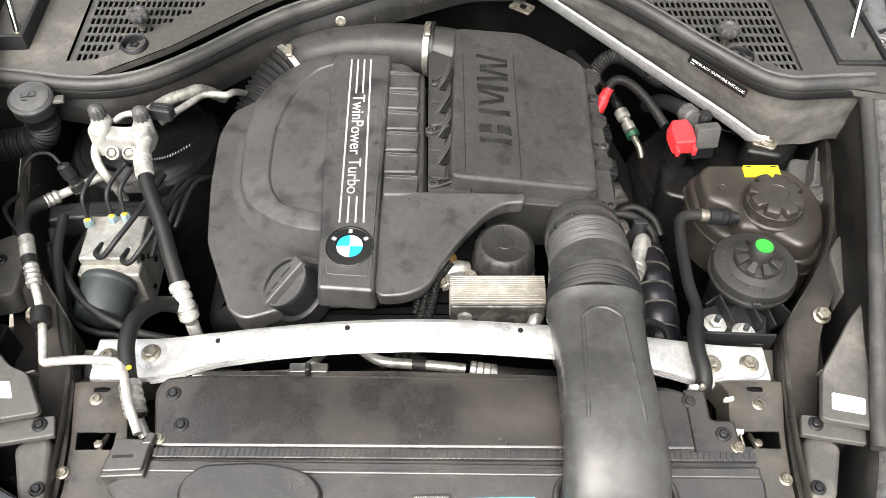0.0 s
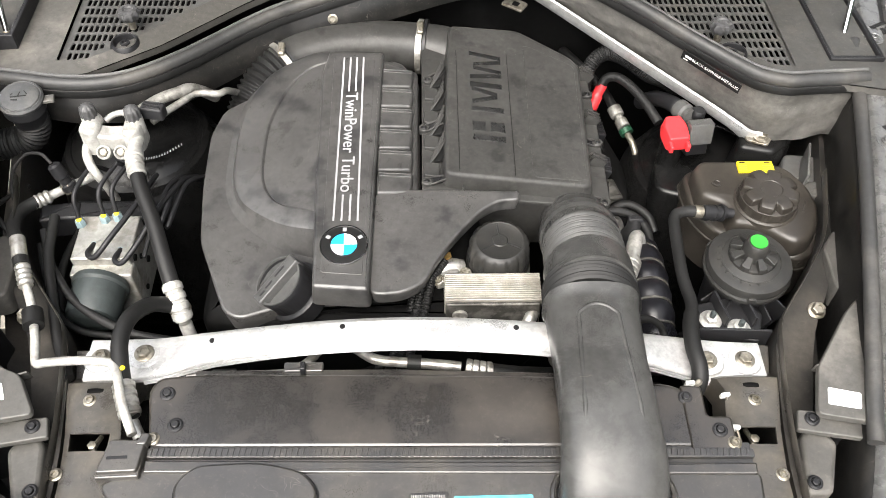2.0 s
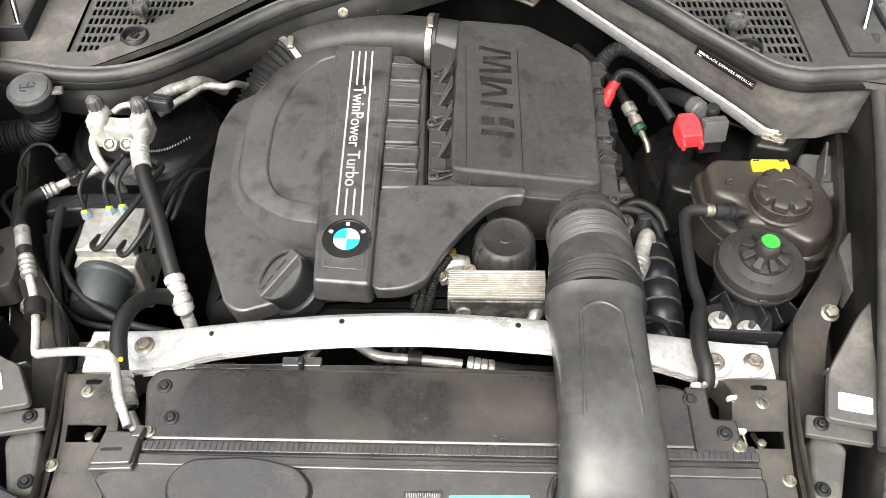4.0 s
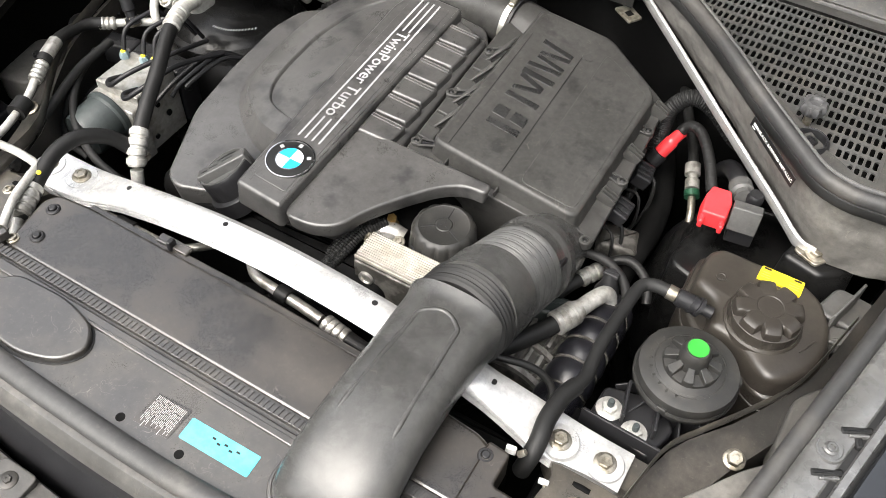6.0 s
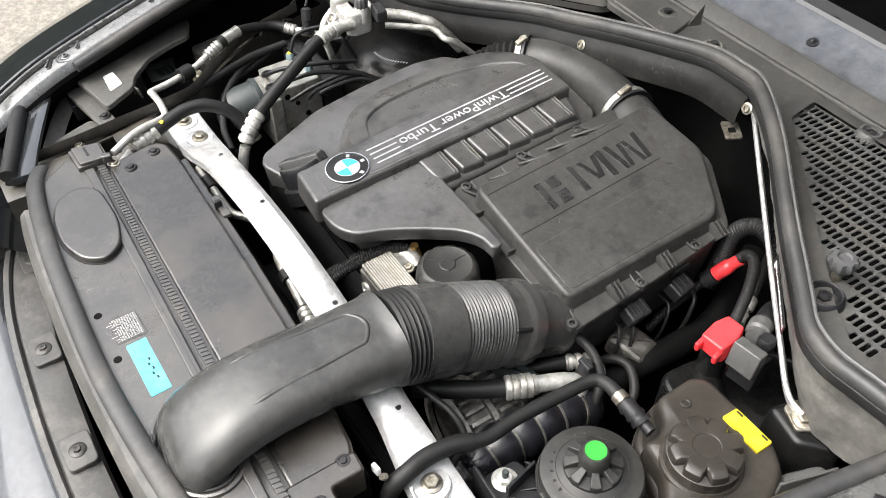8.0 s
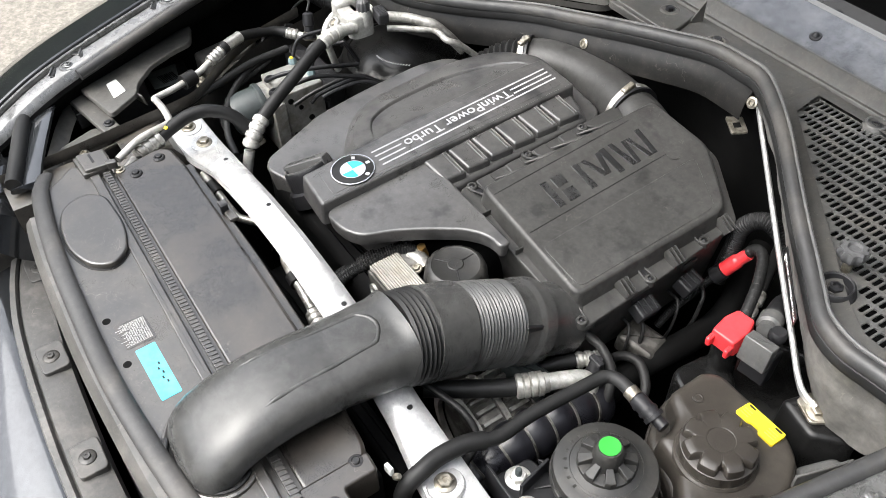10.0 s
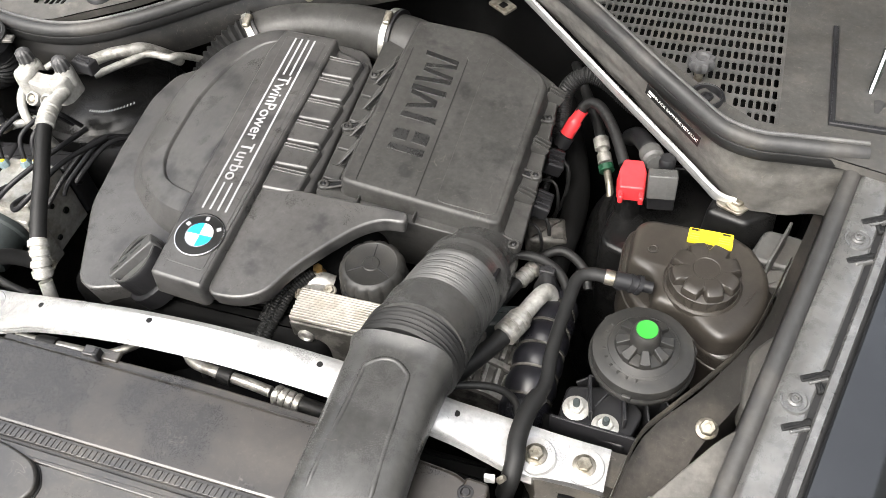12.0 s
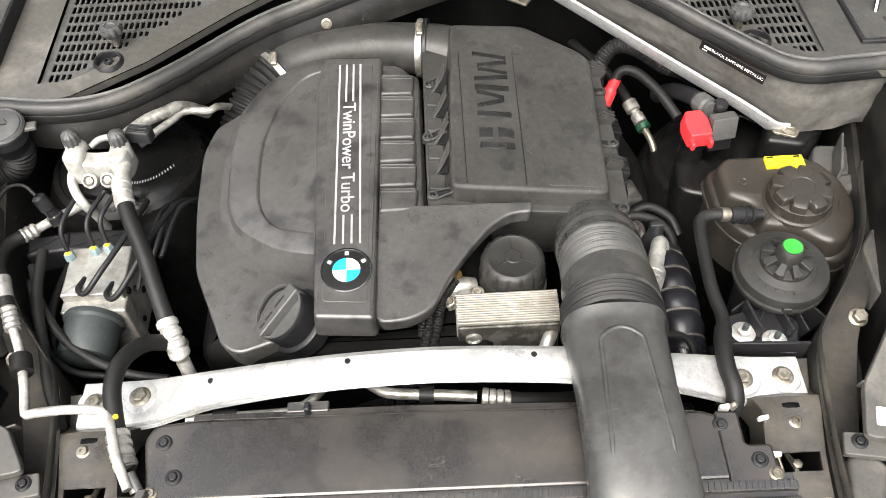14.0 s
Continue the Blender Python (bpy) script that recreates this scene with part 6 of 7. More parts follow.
part("body", tube([(0.329, 1.178, 0.908), (0.337, 1.158, 0.902), (0.345, 1.138, 0.896)], lambda u, s: 0.0125 if u < 0.42 else 0.0085 if u < 0.6 else 0.0115, 16, 0.002), DULLCAST, sv)
part("seal_ring", tube([(0.346, 1.135, 0.895), (0.350, 1.126, 0.892)], 0.0122, 16, 0.003), DARKGREEN, sv, "dark green ring")
part("pipe", tube([(0.350, 1.126, 0.892), (0.359, 1.102, 0.884), (0.364, 1.085, 0.86), (0.365, 1.075, 0.80)], 0.006, 10, 0.004), STEEL, sv)
part("hose", tube([(0.329, 1.178, 0.908), (0.318, 1.205, 0.915), (0.29, 1.26, 0.92), (0.25, 1.36, 0.90)], 0.0085, 12, 0.006), RUBBER, sv)
bx = thing("tower_box", (0.42, 0.98, 0.75), "glossy black plastic box under the terminal", "box")
part("case", slab([(0.365, 0.955), (0.425, 0.935), (0.440, 1.01), (0.40, 1.03), (0.372, 1.02)], 0.930, 0.70, 0.008, 0.004, 0.02), TOWER, bx)
for i, (y, x1, z1) in enumerate(((0.965, 0.285, 0.90), (0.985, 0.292, 0.895), (1.055, 0.290, 0.90), (1.10, 0.296, 0.91))):
    solo("airbox_wire", tube([(0.250, y + 0.01, 0.915), (x1 - 0.010, y, 0.925), (x1, y - 0.012, z1), (x1 - 0.004, y - 0.02, 0.86), (0.27, y - 0.03, 0.80)], 0.0024 + 0.0008 * (i % 2), 8, 0.008), RUBBER, "thin wire hanging from the airbox side", "wire", "airbox wires")
for i, y in enumerate((0.99, 1.075)):
    plug_ = thing("wire_connector", (0.275, y, 0.94), "black plastic wire connector below the airbox edge", "connector", "wire connectors")
    part("shell", box((0.026, 0.036, 0.022), pose(0.276, y, 0.948, 0, 20, 8 * i), 0.003), BLACK, plug_)
    for k in range(3):
        part("rib", box((0.022, 0.002, 0.004), pose(0.279, y - 0.010 + 0.010 * k, 0.9605, 0, 20, 8 * i), 0.0006), BLACK, plug_)
solo("coil_bracket", box((0.06, 0.05, 0.03), pose(0.285, 0.985, 0.885, 0, 8, 15), 0.008), GRIMY, "dull aluminium bracket beneath the airbox", "bracket")
# The harness takes DEEP, so its colour holds the shade down there.
solo("engine_harness", tube([(0.30, 0.88, 0.82), (0.31, 0.96, 0.87), (0.315, 1.05, 0.87), (0.30, 1.15, 0.85), (0.25, 1.28, 0.88)], 0.02, 12, 0.01), DEEP, "grimy wrapped wiring harness beside the engine, shade in its black", "harness")

# ---- refrigerant block on the other tower ----
ac = thing("refrigerant_valve_block", (-0.49, 0.965, 1.0), "pale cast aluminium refrigerant block with two grey caps", "valve block")
part("block", slab([(-0.5205, 0.944), (-0.5002, 0.938), (-0.4835, 0.938), (-0.4640, 0.944), (-0.4640, 0.976), (-0.4765, 0.970), (-0.4914, 0.968), (-0.5073, 0.970), (-0.5205, 0.976)], 1.070, 1.046, 0.005, 0.0, 0.006), CASTING, ac)
part("left_lobe", slab([(-0.5425, 0.948), (-0.5293, 0.938), (-0.5143, 0.940), (-0.5099, 0.952), (-0.5117, 0.982), (-0.5240, 0.990), (-0.5390, 0.986)], 1.080, 1.034, 0.007, 0.001, 0.010), CASTING, ac)
part("right_lobe", slab([(-0.4760, 0.940), (-0.4600, 0.936), (-0.4500, 0.946), (-0.4485, 0.978), (-0.4620, 0.988), (-0.4760, 0.980)], 1.080, 1.036, 0.007, 0.001, 0.010), CASTING, ac)
for x, y in ((-0.5270, 0.972), (-0.4600, 0.968)):
    gear = lambda a, r, z: r * (1 + 0.06 * math.cos(10 * a))
    part("boss", lathe([(0.013, 0.06), (0.013, 0.088), (0.010, 0.092)], (x, y, 0.995), (0, 0, 1), 20), CASTING, ac)
    part("cap", lathe([(0.0112, 0.086), (0.0122, 0.096), (0.0110, 0.106), (0.0055, 0.111), (0.001, 0.1115)], (x, y, 0.995), (0, 0, 1), 60, None, gear), KNOB, ac, "dark grey ribbed dust cap")
for x in (-0.506, -0.480):
    part("bolt_boss", lathe([(0.011, 0), (0.011, 0.012), (0.008, 0.014), (0.006, 0.008)], (x, 0.936, 1.042), (0, -0.7, 0.7), 24), CASTING, ac)
    part("bolt", lathe([(0.0062, 0.004), (0.0062, 0.013), (0.004, 0.014)], (x, 0.936, 1.042), (0, -0.7, 0.7), 6), STEEL, ac)
part("outlet", tube([(-0.5330, 0.950, 1.052), (-0.5370, 0.938, 1.040), (-0.5320, 0.924, 1.030), (-0.5230, 0.914, 1.015), (-0.5180, 0.918, 0.990), (-0.518, 0.93, 0.94)], 0.0070, 14, 0.004), CASTING, ac)
link = part("connector", box((0.036, 0.020, 0.020), pose(-0.436, 0.990, 1.078, 0, 0, -10), 0.004), BLACK, ac, "black plastic connector")
for k in range(3):
    part("ridge", box((0.028, 0.002, 0.003), pose(-0.436, 0.984 + 0.006 * k, 1.0885, 0, 0, -10), 0.0008), BLACK, link)
part("loop", tube([(-0.512, 0.984, 1.062), (-0.500, 0.994, 1.066), (-0.484, 0.996, 1.067), (-0.468, 0.988, 1.064)], 0.0050, 12, 0.004), CASTING, ac, "pale bent tube between the ports")
hose_line("refrigerant_hose", [(-0.456, 0.946, 1.058), (-0.454, 0.915, 1.062), (-0.446, 0.885, 1.062), (-0.433, 0.850, 1.055), (-0.410, 0.800, 1.040), (-0.389, 0.745, 1.020), (-0.373, 0.705, 1.000), (-0.363, 0.682, 0.978), (-0.355, 0.665, 0.945), (-0.351, 0.655, 0.915)], 0.0114, "thick black refrigerant hose with pale crimped ends", [("inlet_pipe", 0.0, 0.14, 0.0105, CASTING, 0), ("ferrule", 0.08, 0.22, 0.0138, CASTING, 3), ("lower_ferrule", 0.68, 0.84, 0.0145, CASTING, 4), ("lower_pipe", 0.84, 1.0, 0.0094, ZINC, 0)])
solo("refrigerant_pipe", tube([(-0.470, 1.020, 1.048), (-0.446, 1.050, 1.046), (-0.420, 1.067, 1.045), (-0.405, 1.081, 1.041), (-0.392, 1.10, 1.020), (-0.380, 1.13, 0.98)], 0.0095, 14, 0.005), DULLCAST, "dull bent aluminium refrigerant pipe towards the bulkhead", "pipe")
solo("refrigerant_pipe", tube([(-0.452, 1.010, 1.035), (-0.430, 1.038, 1.035), (-0.410, 1.060, 1.035), (-0.399, 1.076, 1.034), (-0.380, 1.080, 1.033), (-0.358, 1.080, 1.031), (-0.349, 1.10, 1.020), (-0.340, 1.14, 0.98)], 0.0058, 12, 0.004), DULLCAST, "thin bent aluminium refrigerant pipe", "pipe")

# ---- brake control unit ----
ab_ = thing("brake_control_unit", (-0.49, 0.80, 0.86), "aluminium brake control block with grey pump motor", "brake unit")
part("valve_block", box((0.088, 0.085, 0.115), pose(-0.503, 0.826, 0.915), 0.003), MACHINED, ab_)
part("front_step", box((0.092, 0.026, 0.105), pose(-0.502, 0.777, 0.905), 0.003), MACHINED, ab_)
part("pump_motor", lathe([(0.040, 0), (0.042, 0.004), (0.042, 0.009), (0.0385, 0.013), (0.0385, 0.056), (0.036, 0.063), (0.028, 0.067), (0.012, 0.068)], (-0.505, 0.766, 0.938), (-0.05, -1, -0.10), 48), MOTOR, ab_, "grey metal pump motor")
part("controller", box((0.115, 0.040, 0.10), pose(-0.515, 0.892, 0.910), 0.006), BLACK, ab_, "black plastic controller")
part("plug", box((0.060, 0.035, 0.040), pose(-0.590, 0.885, 0.945, 0, 0, 8), 0.005), BLACK, ab_)
for i, z in enumerate((0.955, 0.935, 0.905, 0.880)):
    part("port_hole", lathe([(0.0055 - 0.001 * (i % 2), -0.004), (0.0055 - 0.001 * (i % 2), 0.0006), (0.0005, 0.0008)], (-0.457, 0.80 + 0.018 * (i % 3), z), (1, 0, 0), 14), DEEP, ab_)
LINES = [((-0.545, 0.850), (-0.535, 0.920, 1.035), (-0.515, 0.945, 0.99)), ((-0.510, 0.858), (-0.497, 0.925, 1.035), (-0.480, 0.95, 0.98)), ((-0.491, 0.862), (-0.478, 0.925, 1.035), (-0.464, 0.95, 0.98))]
for (x, y), mid, end in LINES:
    part("union_nut", lathe([(0.008, 0), (0.008, 0.008), (0.006, 0.012)], (x, y, 0.972), (0, 0, 1), 6), NUT, ab_, "pale blue-grey union nut")
    part("paint_dot", lathe([(0.0042, 0.0115), (0.0042, 0.0135), (0.002, 0.015)], (x, y, 0.972), (0, 0, 1), 10), YELLOW, ab_, "yellow paint mark")
    part("brake_line", tube([(x, y, 0.98), (x - 0.003, y + 0.022, 1.015), (mid[0], mid[1], mid[2] - 0.012), (mid[0] + 0.006, mid[1] + 0.006, mid[2] - 0.012), end], 0.0036, 10, 0.004), BLACK, ab_, "black brake line")
for x, y, up in ((-0.518, 0.808, 0), (-0.476, 0.797, 0.01)):
    part("union_nut", lathe([(0.008, 0), (0.008, 0.008), (0.006, 0.012)], (x, y + 0.008, 0.960), (0, -0.4, 1), 6), NUT, ab_)
    part("brake_line", tube([(x, y + 0.006, 0.970), (x - 0.002, y - 0.018, 0.978), (x + 0.012, y - 0.028, 0.982), (x + 0.035, y - 0.006, 1.000), (x + 0.060, y + 0.050, 1.005 + up), (x + 0.075, y + 0.13, 0.99)], 0.0042, 10, 0.004), BLACK, ab_, "black brake line")
for i in range(3):
    solo("brake_pipe", tube([(-0.445 + 0.012 * i, 0.80 + 0.03 * i, 0.955), (-0.435 + 0.012 * i, 0.85, 0.975), (-0.420 + 0.012 * i, 0.92, 0.985), (-0.405 + 0.012 * i, 0.97, 0.95), (-0.40, 1.02, 0.88)], 0.0038, 8, 0.008), BLACK, "black brake pipe beside the refrigerant hose", "pipe", "brake pipes")

# ---- lines along the wing ----
lw_ = thing("refrigerant_line", (-0.52, 0.66, 0.98), "silver refrigerant line with black hose sections along the wing", "pipe")
part("rear_pipe", tube([(-0.535, 0.940, 0.990), (-0.550, 0.926, 0.992), (-0.578, 0.906, 0.992), (-0.606, 0.882, 0.994)], 0.0070, 12, 0.006), CASTING, lw_)
part("rear_ferrule", tube([(-0.596, 0.891, 0.993), (-0.616, 0.874, 0.995)], ribs(0.0112, 0.008, 0.0016), 14, 0.0012), ALU, lw_)
part("hose", tube([(-0.610, 0.879, 0.995), (-0.625, 0.862, 0.998), (-0.629, 0.838, 1.003), (-0.618, 0.803, 1.015), (-0.600, 0.776, 1.028)], 0.0098, 14, 0.005), RUBBER, lw_)
part("label_sleeve", tube([(-0.601, 0.778, 1.028), (-0.588, 0.744, 1.027)], 0.0110, 16, 0.006), ALU, lw_)
part("collar", tube([(-0.588, 0.744, 1.027), (-0.583, 0.733, 1.025)], 0.0112, 16, 0.004), RUBBER, lw_)
part("ferrule", tube([(-0.583, 0.733, 1.025), (-0.571, 0.702, 1.018)], ribs(0.0110, 0.008, 0.0016), 16, 0.0012), ALU, lw_)
part("front_pipe", tube([(-0.571, 0.702, 1.018), (-0.560, 0.678, 1.013), (-0.549, 0.650, 1.012), (-0.538, 0.618, 1.012), (-0.529, 0.588, 1.014), (-0.523, 0.579, 1.016), (-0.511, 0.580, 1.018), (-0.469, 0.579, 1.024), (-0.430, 0.574, 1.028), (-0.415, 0.562, 1.034), (-0.402, 0.534, 1.040), (-0.392, 0.506, 1.040), (-0.374, 0.469, 1.034)], 0.0060, 14, 0.004), CASTING, lw_)
part("foam_ring", tube([(-0.554, 0.664, 1.012), (-0.546, 0.640, 1.012)], 0.0140, 16, 0.005), RUBBER, lw_, "black foam ring")
arch = hose_line("cooler_hose", [(-0.362, 0.695, 0.965), (-0.375, 0.690, 0.985), (-0.395, 0.672, 1.015), (-0.412, 0.640, 1.032), (-0.417, 0.605, 1.034), (-0.411, 0.570, 1.028), (-0.402, 0.540, 1.022), (-0.388, 0.505, 1.018), (-0.372, 0.475, 1.010)], 0.0112, "black rubber cooler hose arching over the brace end", [("ferrule", 0.70, 0.90, 0.0146, ALU, 4), ("spring_end", 0.0, 0.10, 0.0125, STEEL, 3), ("pipe", 0.90, 1.0, 0.0075, ALU, 0)])
part("paint_dot", lathe([(0.0032, -0.004), (0.0032, 0.0006), (0.0015, 0.0012)], (-0.404, 0.560, 1.0368), (0.5, -0.3, 1), 14), YELLOW, arch, "yellow paint dot")
solo("sensor_wire", tube([(-0.582, 0.911, 1.043), (-0.600, 0.925, 1.050), (-0.628, 0.930, 1.042), (-0.650, 0.915, 1.020), (-0.655, 0.895, 0.990), (-0.645, 0.87, 0.96)], 0.0026, 8, 0.005), RUBBER, "thin black wire looping from the pressure sensor", "wire")
CAB = [[(-0.585, 0.86, 0.98), (-0.572, 0.78, 0.985), (-0.545, 0.70, 0.985), (-0.520, 0.63, 0.985), (-0.492, 0.575, 0.985)],
       [(-0.60, 0.84, 0.97), (-0.565, 0.765, 0.975), (-0.515, 0.705, 0.965), (-0.445, 0.668, 0.955), (-0.38, 0.655, 0.95)],
       [(-0.61, 0.83, 0.95), (-0.575, 0.74, 0.94), (-0.53, 0.69, 0.93), (-0.47, 0.675, 0.93)],
       [(-0.56, 0.90, 0.93), (-0.575, 0.80, 0.93), (-0.56, 0.72, 0.91), (-0.54, 0.66, 0.89)],
       [(-0.66, 0.95, 0.95), (-0.68, 0.88, 0.98), (-0.655, 0.84, 0.97), (-0.62, 0.80, 0.93), (-0.60, 0.74, 0.90)]]
for i, pts in enumerate(CAB):
    solo("wing_cable", tube(pts, (0.0075, 0.0062, 0.005, 0.006, 0.004)[i], 10, 0.008), RUBBER, "black cable running along the inner wing", "cable", "wing cables")
solo("pressure_sensor", lathe([(0.012, 0), (0.012, 0.010), (0.009, 0.012), (0.009, 0.022), (0.011, 0.024), (0.010, 0.045), (0.006, 0.048)], (-0.565, 0.902, 0.998), (-0.35, 0.2, 1), 18), BLACK, "black pressure sensor plug on the silver pipe", "sensor")
part("sensor_base", lathe([(0.0125, -0.002), (0.0125, 0.012), (0.010, 0.014)], (-0.565, 0.902, 0.996), (-0.35, 0.2, 1), 6), STEEL, lw_)

# ---- washer filler ----
wf = thing("washer_filler", (-0.68, 1.07, 0.94), "grey plastic washer filler neck with flat cap", "filler neck")
wc = (-0.648, 1.022, 1.068)
part("cap", lathe([(0.029, 0), (0.034, 0.003), (0.0345, 0.008), (0.0315, 0.0115), (0.0300, 0.0108), (0.0285, 0.0128), (0.024, 0.0140), (0.001, 0.0142)], wc, (0.05, -0.12, 1), 44), CAPGREY, wf)
for k, (dx, dy, w, rz) in enumerate(((-0.008, 0.006, 0.018, 60), (0.006, 0.008, 0.018, -50), (0, -0.004, 0.024, 10), (0.0, 0.004, 0.014, 85), (-0.004, -0.012, 0.010, 0))):
    part("symbol_line", box((w, 0.0018, 0.001), pose(wc[0] + dx, wc[1] + dy, wc[2] + 0.0145, 6, 0, rz), 0.0003), INK, wf)
part("tab", box((0.026, 0.016, 0.005), pose(-0.612, 1.026, 1.069, 0, 0, 12), 0.002), PANEL, wf)
part("neck", lathe([(0.026, -0.04), (0.028, -0.02), (0.033, -0.014), (0.033, -0.002), (0.031, 0.002)], wc, (0.05, -0.12, 1), 36), BLACK, wf)
part("hose", tube([(-0.648, 1.027, 1.038), (-0.650, 1.028, 1.012), (-0.664, 1.024, 0.990), (-0.70, 1.018, 0.980), (-0.78, 1.01, 0.972)], ribs(0.026, 0.007, 0.003), 20, 0.0015), RUBBER, wf, "black corrugated filler hose")

# ---- lines under the brace ----
hose_line("cooler_line", [(-0.125, 0.640, 0.960), (-0.105, 0.620, 0.968), (-0.085, 0.606, 0.974), (-0.050, 0.600, 0.977), (-0.012, 0.597, 0.977), (0.026, 0.593, 0.976), (0.065, 0.588, 0.973), (0.11, 0.590, 0.960), (0.16, 0.605, 0.93)], 0.0112, "silver cooler pipe running into a black hose under the brace", [("pipe", 0.0, 0.54, 0.0072, ALU, 0), ("rubber_clip", 0.29, 0.38, 0.0118, RUBBER, 0), ("ferrule", 0.54, 0.69, 0.0128, ALU, 4)])
cool = thing("cooler_pipe", (-0.25, 0.586, 0.978), "dull aluminium cooler pipe under the brace", "pipe")
part("tube", tube([(-0.34, 0.583, 0.972), (-0.28, 0.583, 0.975), (-0.21, 0.584, 0.978), (-0.192, 0.590, 0.980), (-0.176, 0.603, 0.980), (-0.165, 0.625, 0.972)], 0.0062, 12, 0.006), ALU, cool)
part("clip", tube([(-0.305, 0.583, 0.974), (-0.275, 0.583, 0.9755)], 0.0095, 12, 0.006), RUBBER, cool, "black rubber clip")
fan = thing("fan_shroud", (-0.02, 0.60, 0.6), "black radiator fan shroud behind the radiator", "fan shroud")
# Shroud and ring carry the shade behind the radiator in their black.
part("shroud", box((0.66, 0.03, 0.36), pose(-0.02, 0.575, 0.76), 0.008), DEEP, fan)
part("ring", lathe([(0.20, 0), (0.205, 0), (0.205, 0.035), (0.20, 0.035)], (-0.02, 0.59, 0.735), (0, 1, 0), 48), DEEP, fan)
for k in range(3):
    part("strut", box((0.010, 0.012, 0.10), pose(-0.09 + 0.015 * k, 0.615, 0.90, 0, 6, 0), 0.003), BLACK, fan)

# ---- paint label on the bulkhead liner ----
pa, pb = V(0.398, 1.102, 1.101), V(0.475, 1.033, 1.088)
along = (pb - pa).normalized()
up_ = V(0, 0, 1) - along * along.z
face = along.cross(up_).normalized()
if face.y > 0:
    face = -face
right_ = along
upw = face.cross(right_).normalized()
if upw.z < 0:
    upw = -upw
lean = Matrix(((right_.x, upw.x, face.x, 0), (right_.y, upw.y, face.y, 0), (right_.z, upw.z, face.z, 0), (0, 0, 0, 1)))
mid_ = (pa + pb) / 2 + face * 0.0145 + V(0.006, -0.006, 0.007)
pl = thing("paint_label", mid_, "black paint-code label with white lettering on the liner", "label")
part("sheet", box((0.108, 0.018, 0.001), Matrix.Translation(mid_) @ lean, 0.0003), INK, pl)
words("lettering", "BLACK SAPPHIRE METALLIC", 0.0070, Matrix.Translation(mid_ + face * 0.0008 + right_ * 0.0085) @ lean, WHITE, pl, 0.0001)
part("brand_bar", box((0.012, 0.0042, 0.0006), Matrix.Translation(mid_ + face * 0.0006 - right_ * 0.042) @ lean, 0.0001), WHITE, pl)
part("print_bar", box((0.008, 0.0015, 0.0006), Matrix.Translation(mid_ + face * 0.0006 - right_ * 0.045 - upw * 0.006) @ lean, 0.0001), WHITE, pl)

# ---- fittings on the scuttle ----
for x, y in ((-0.130, 1.400), (-0.011, 1.392)):
    for q in ((x, y, 1.086),):
        plug = thing("cowl_plug", q, "black plastic cup with a hexagon screw in the cowl", "plug", "cowl plugs")
        part("cup", lathe([(0.022, -0.004), (0.019, 0.003), (0.016, 0.005), (0.013, 0.005), (0.011, 0.001)], q, (0, 0, 1), 28, ring=True), PANEL, plug)
        part("screw", lathe([(0.011, -0.004), (0.011, 0.002), (0.008, 0.003), (0.008, 0.010), (0.005, 0.011)], q, (0, 0, 1), 6), BLACK, plug)
fin_ = bmesh.new()
loft([[V(-0.088, 1.404, 1.082), V(-0.079, 1.428, 1.082), V(-0.080, 1.430, 1.122)], [V(-0.085, 1.403, 1.082), V(-0.076, 1.427, 1.082), V(-0.077, 1.429, 1.122)]], fin_)
solo("scuttle_fin", fin_, LEDGE, "small upright plastic fin on the scuttle", "fin")
for flip in (False, True):
    m = mirror if flip else (lambda p: p)
    q = m((0.100, 1.493, 1.116))
    solo("scuttle_button", lathe([(0.010, 0), (0.010, 0.003), (0.006, 0.004), (0.004, 0.008), (0.002, 0.009)], q, (0, -0.26, 1), 20), BLACK, "black rubber button on the glossy strip", "button", "scuttle buttons")

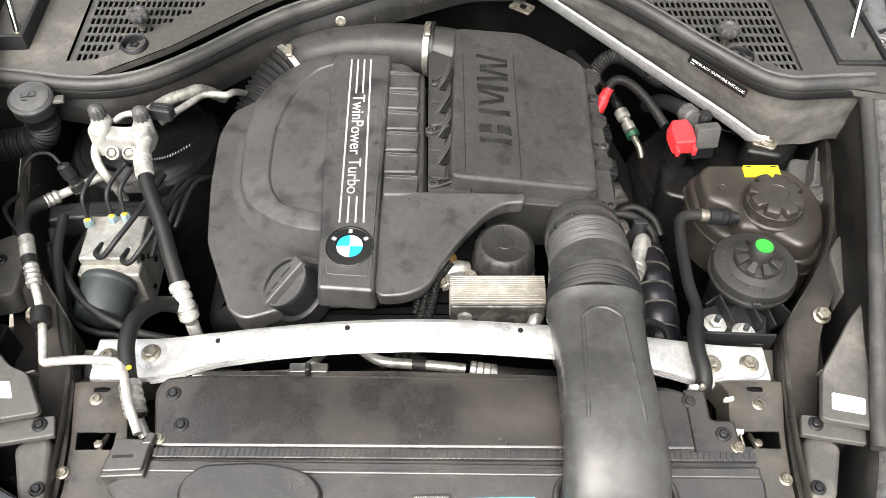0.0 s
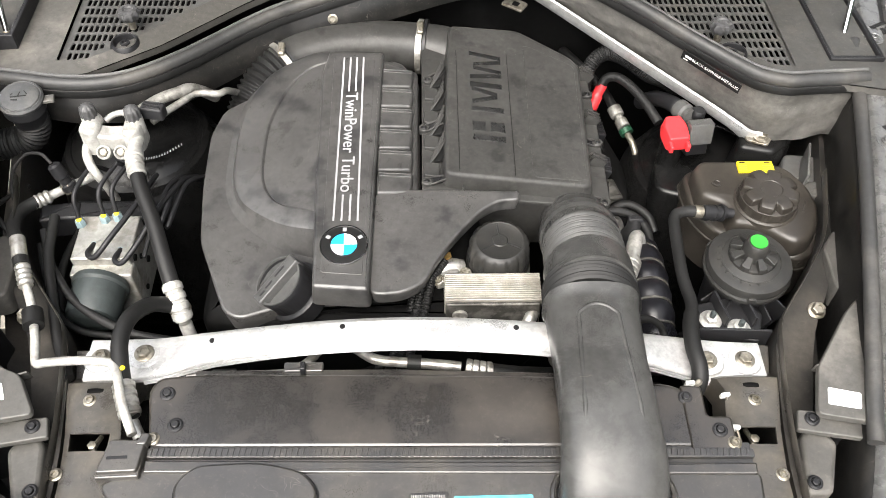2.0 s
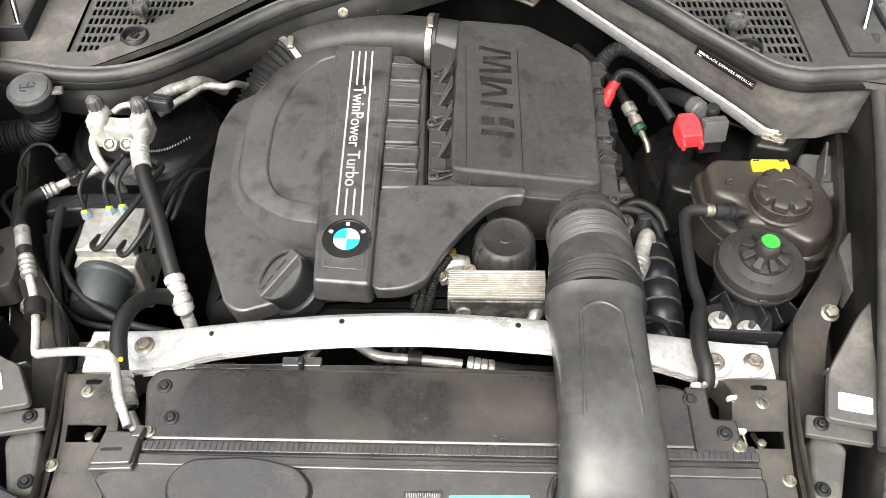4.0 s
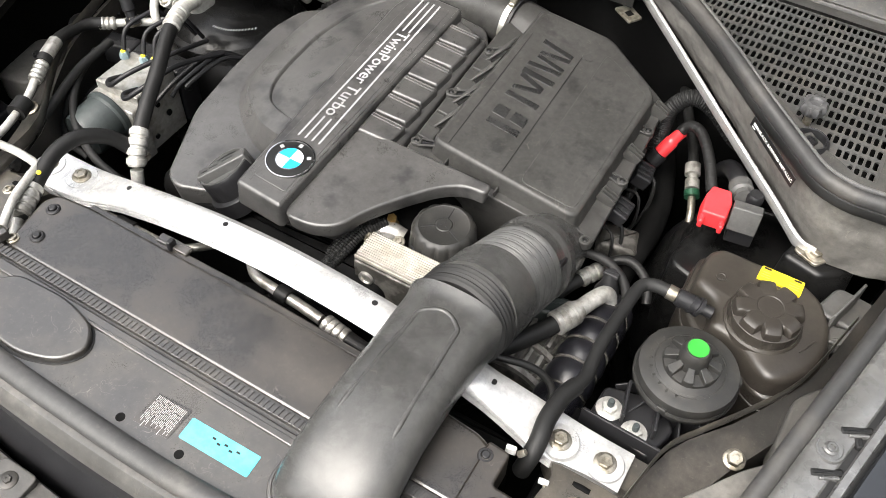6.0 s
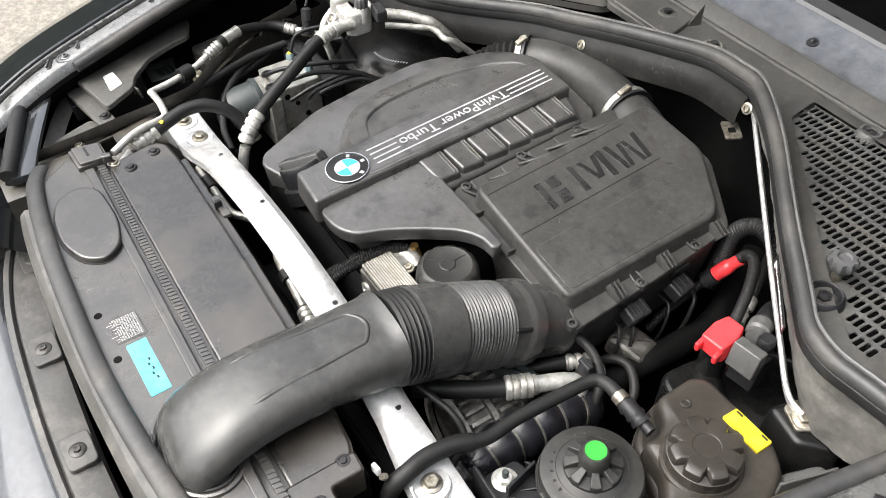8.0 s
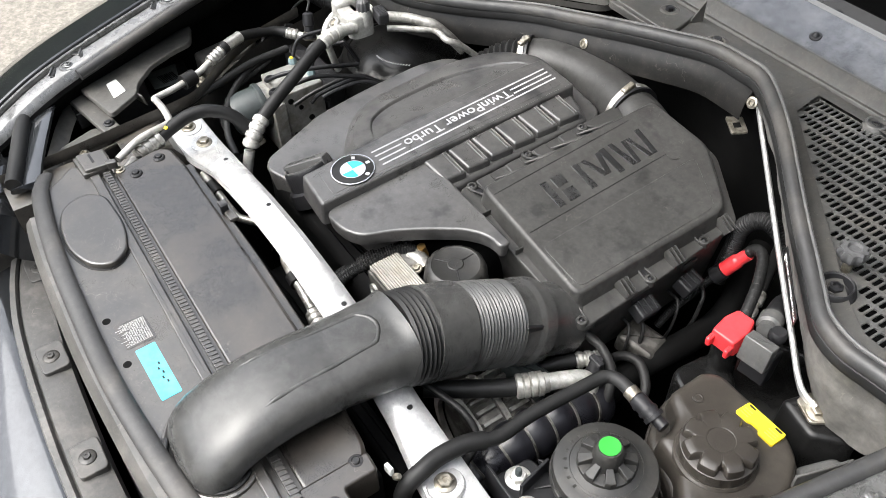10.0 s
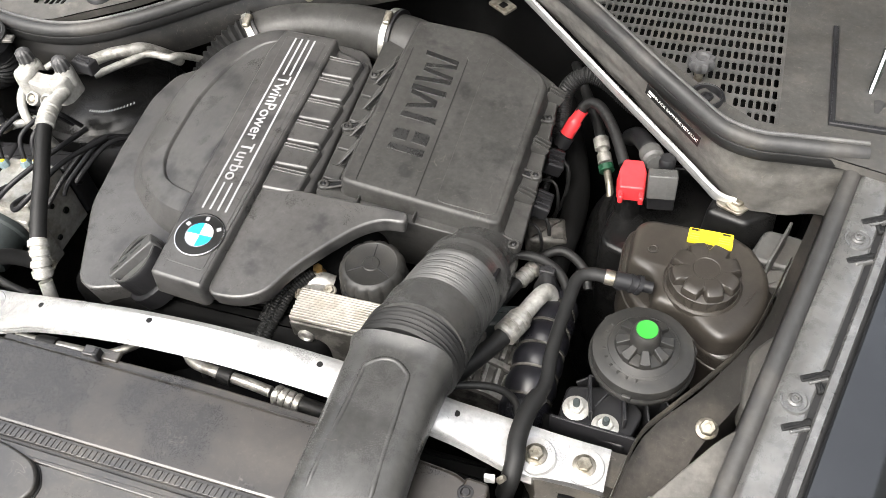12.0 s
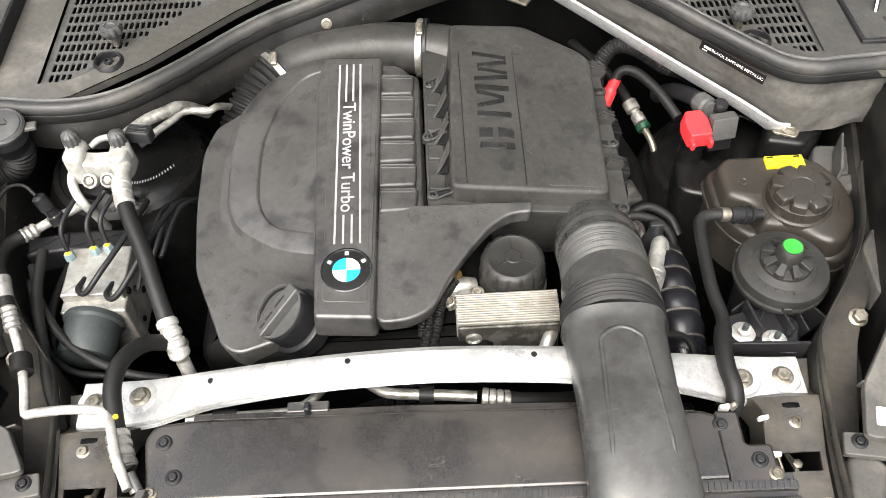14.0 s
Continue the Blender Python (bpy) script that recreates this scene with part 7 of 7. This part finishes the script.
# ---- control box beside the headlamp ----
cb = thing("control_box", (-0.67, 0.64, 0.86), "black plastic control box with grey printed tag", "control box")
part("case", slab([(-0.715, 0.600), (-0.630, 0.600), (-0.625, 0.680), (-0.715, 0.690)], 0.955, 0.84, 0.004, 0.002, 0.006), BLACK, cb)
tag = part("tag", slab([(-0.700, 0.612), (-0.643, 0.608), (-0.638, 0.656), (-0.702, 0.672)], 0.9565, 0.9545, 0.0002, 0, 0.002), TAG, cb, "grey printed tag")
for k in range(9):
    part("print_bar", box((0.030, 0.0014 + 0.0008 * (k % 3), 0.0006), pose(-0.664, 0.628 + 0.0036 * k, 0.9568, 0, 0, 8), 0.0001), INK, tag)

# ---- front rim of the headlamp ----
for flip in (True,):
    m = (lambda p: p) if flip else mirror
    rim_ = thing("front_headlamp", m((-0.55, 0.39, 0.95)), "glossy dark headlamp rim with rubber edge", "headlamp")
    part("rim", tube([m(p) for p in [(-0.672, 0.500, 1.026), (-0.664, 0.462, 1.026), (-0.610, 0.417, 1.025), (-0.540, 0.382, 1.022), (-0.466, 0.350, 1.019), (-0.415, 0.331, 1.016)]], 0.026, 14, 0.01, (0.46, 0.88, 0.25), 0.25, None, 2.6), PAINT, rim_)
    part("rubber_edge", tube([m(p) for p in [(-0.662, 0.425, 1.020), (-0.642, 0.402, 1.028), (-0.556, 0.366, 1.028), (-0.486, 0.340, 1.026), (-0.425, 0.316, 1.022)]], 0.013, 12, 0.01), RUBBER, rim_)
    part("backing", tube([m(p) for p in [(-0.640, 0.470, 0.992), (-0.585, 0.431, 0.985), (-0.518, 0.394, 0.978), (-0.449, 0.361, 0.975)]], 0.014, 10, 0.01, (0.46, 0.88, -0.3), 0.2), PANEL, rim_, "dusty grey backing strip")
    part("lens", tube([m(p) for p in [(-0.76, 0.50, 0.955), (-0.70, 0.42, 0.945), (-0.62, 0.36, 0.935), (-0.52, 0.31, 0.925), (-0.43, 0.285, 0.92)]], 0.075, 16, 0.012, (0.4, -0.5, 0.5), 0.55), PAINT, rim_, "dark glossy headlamp lens")
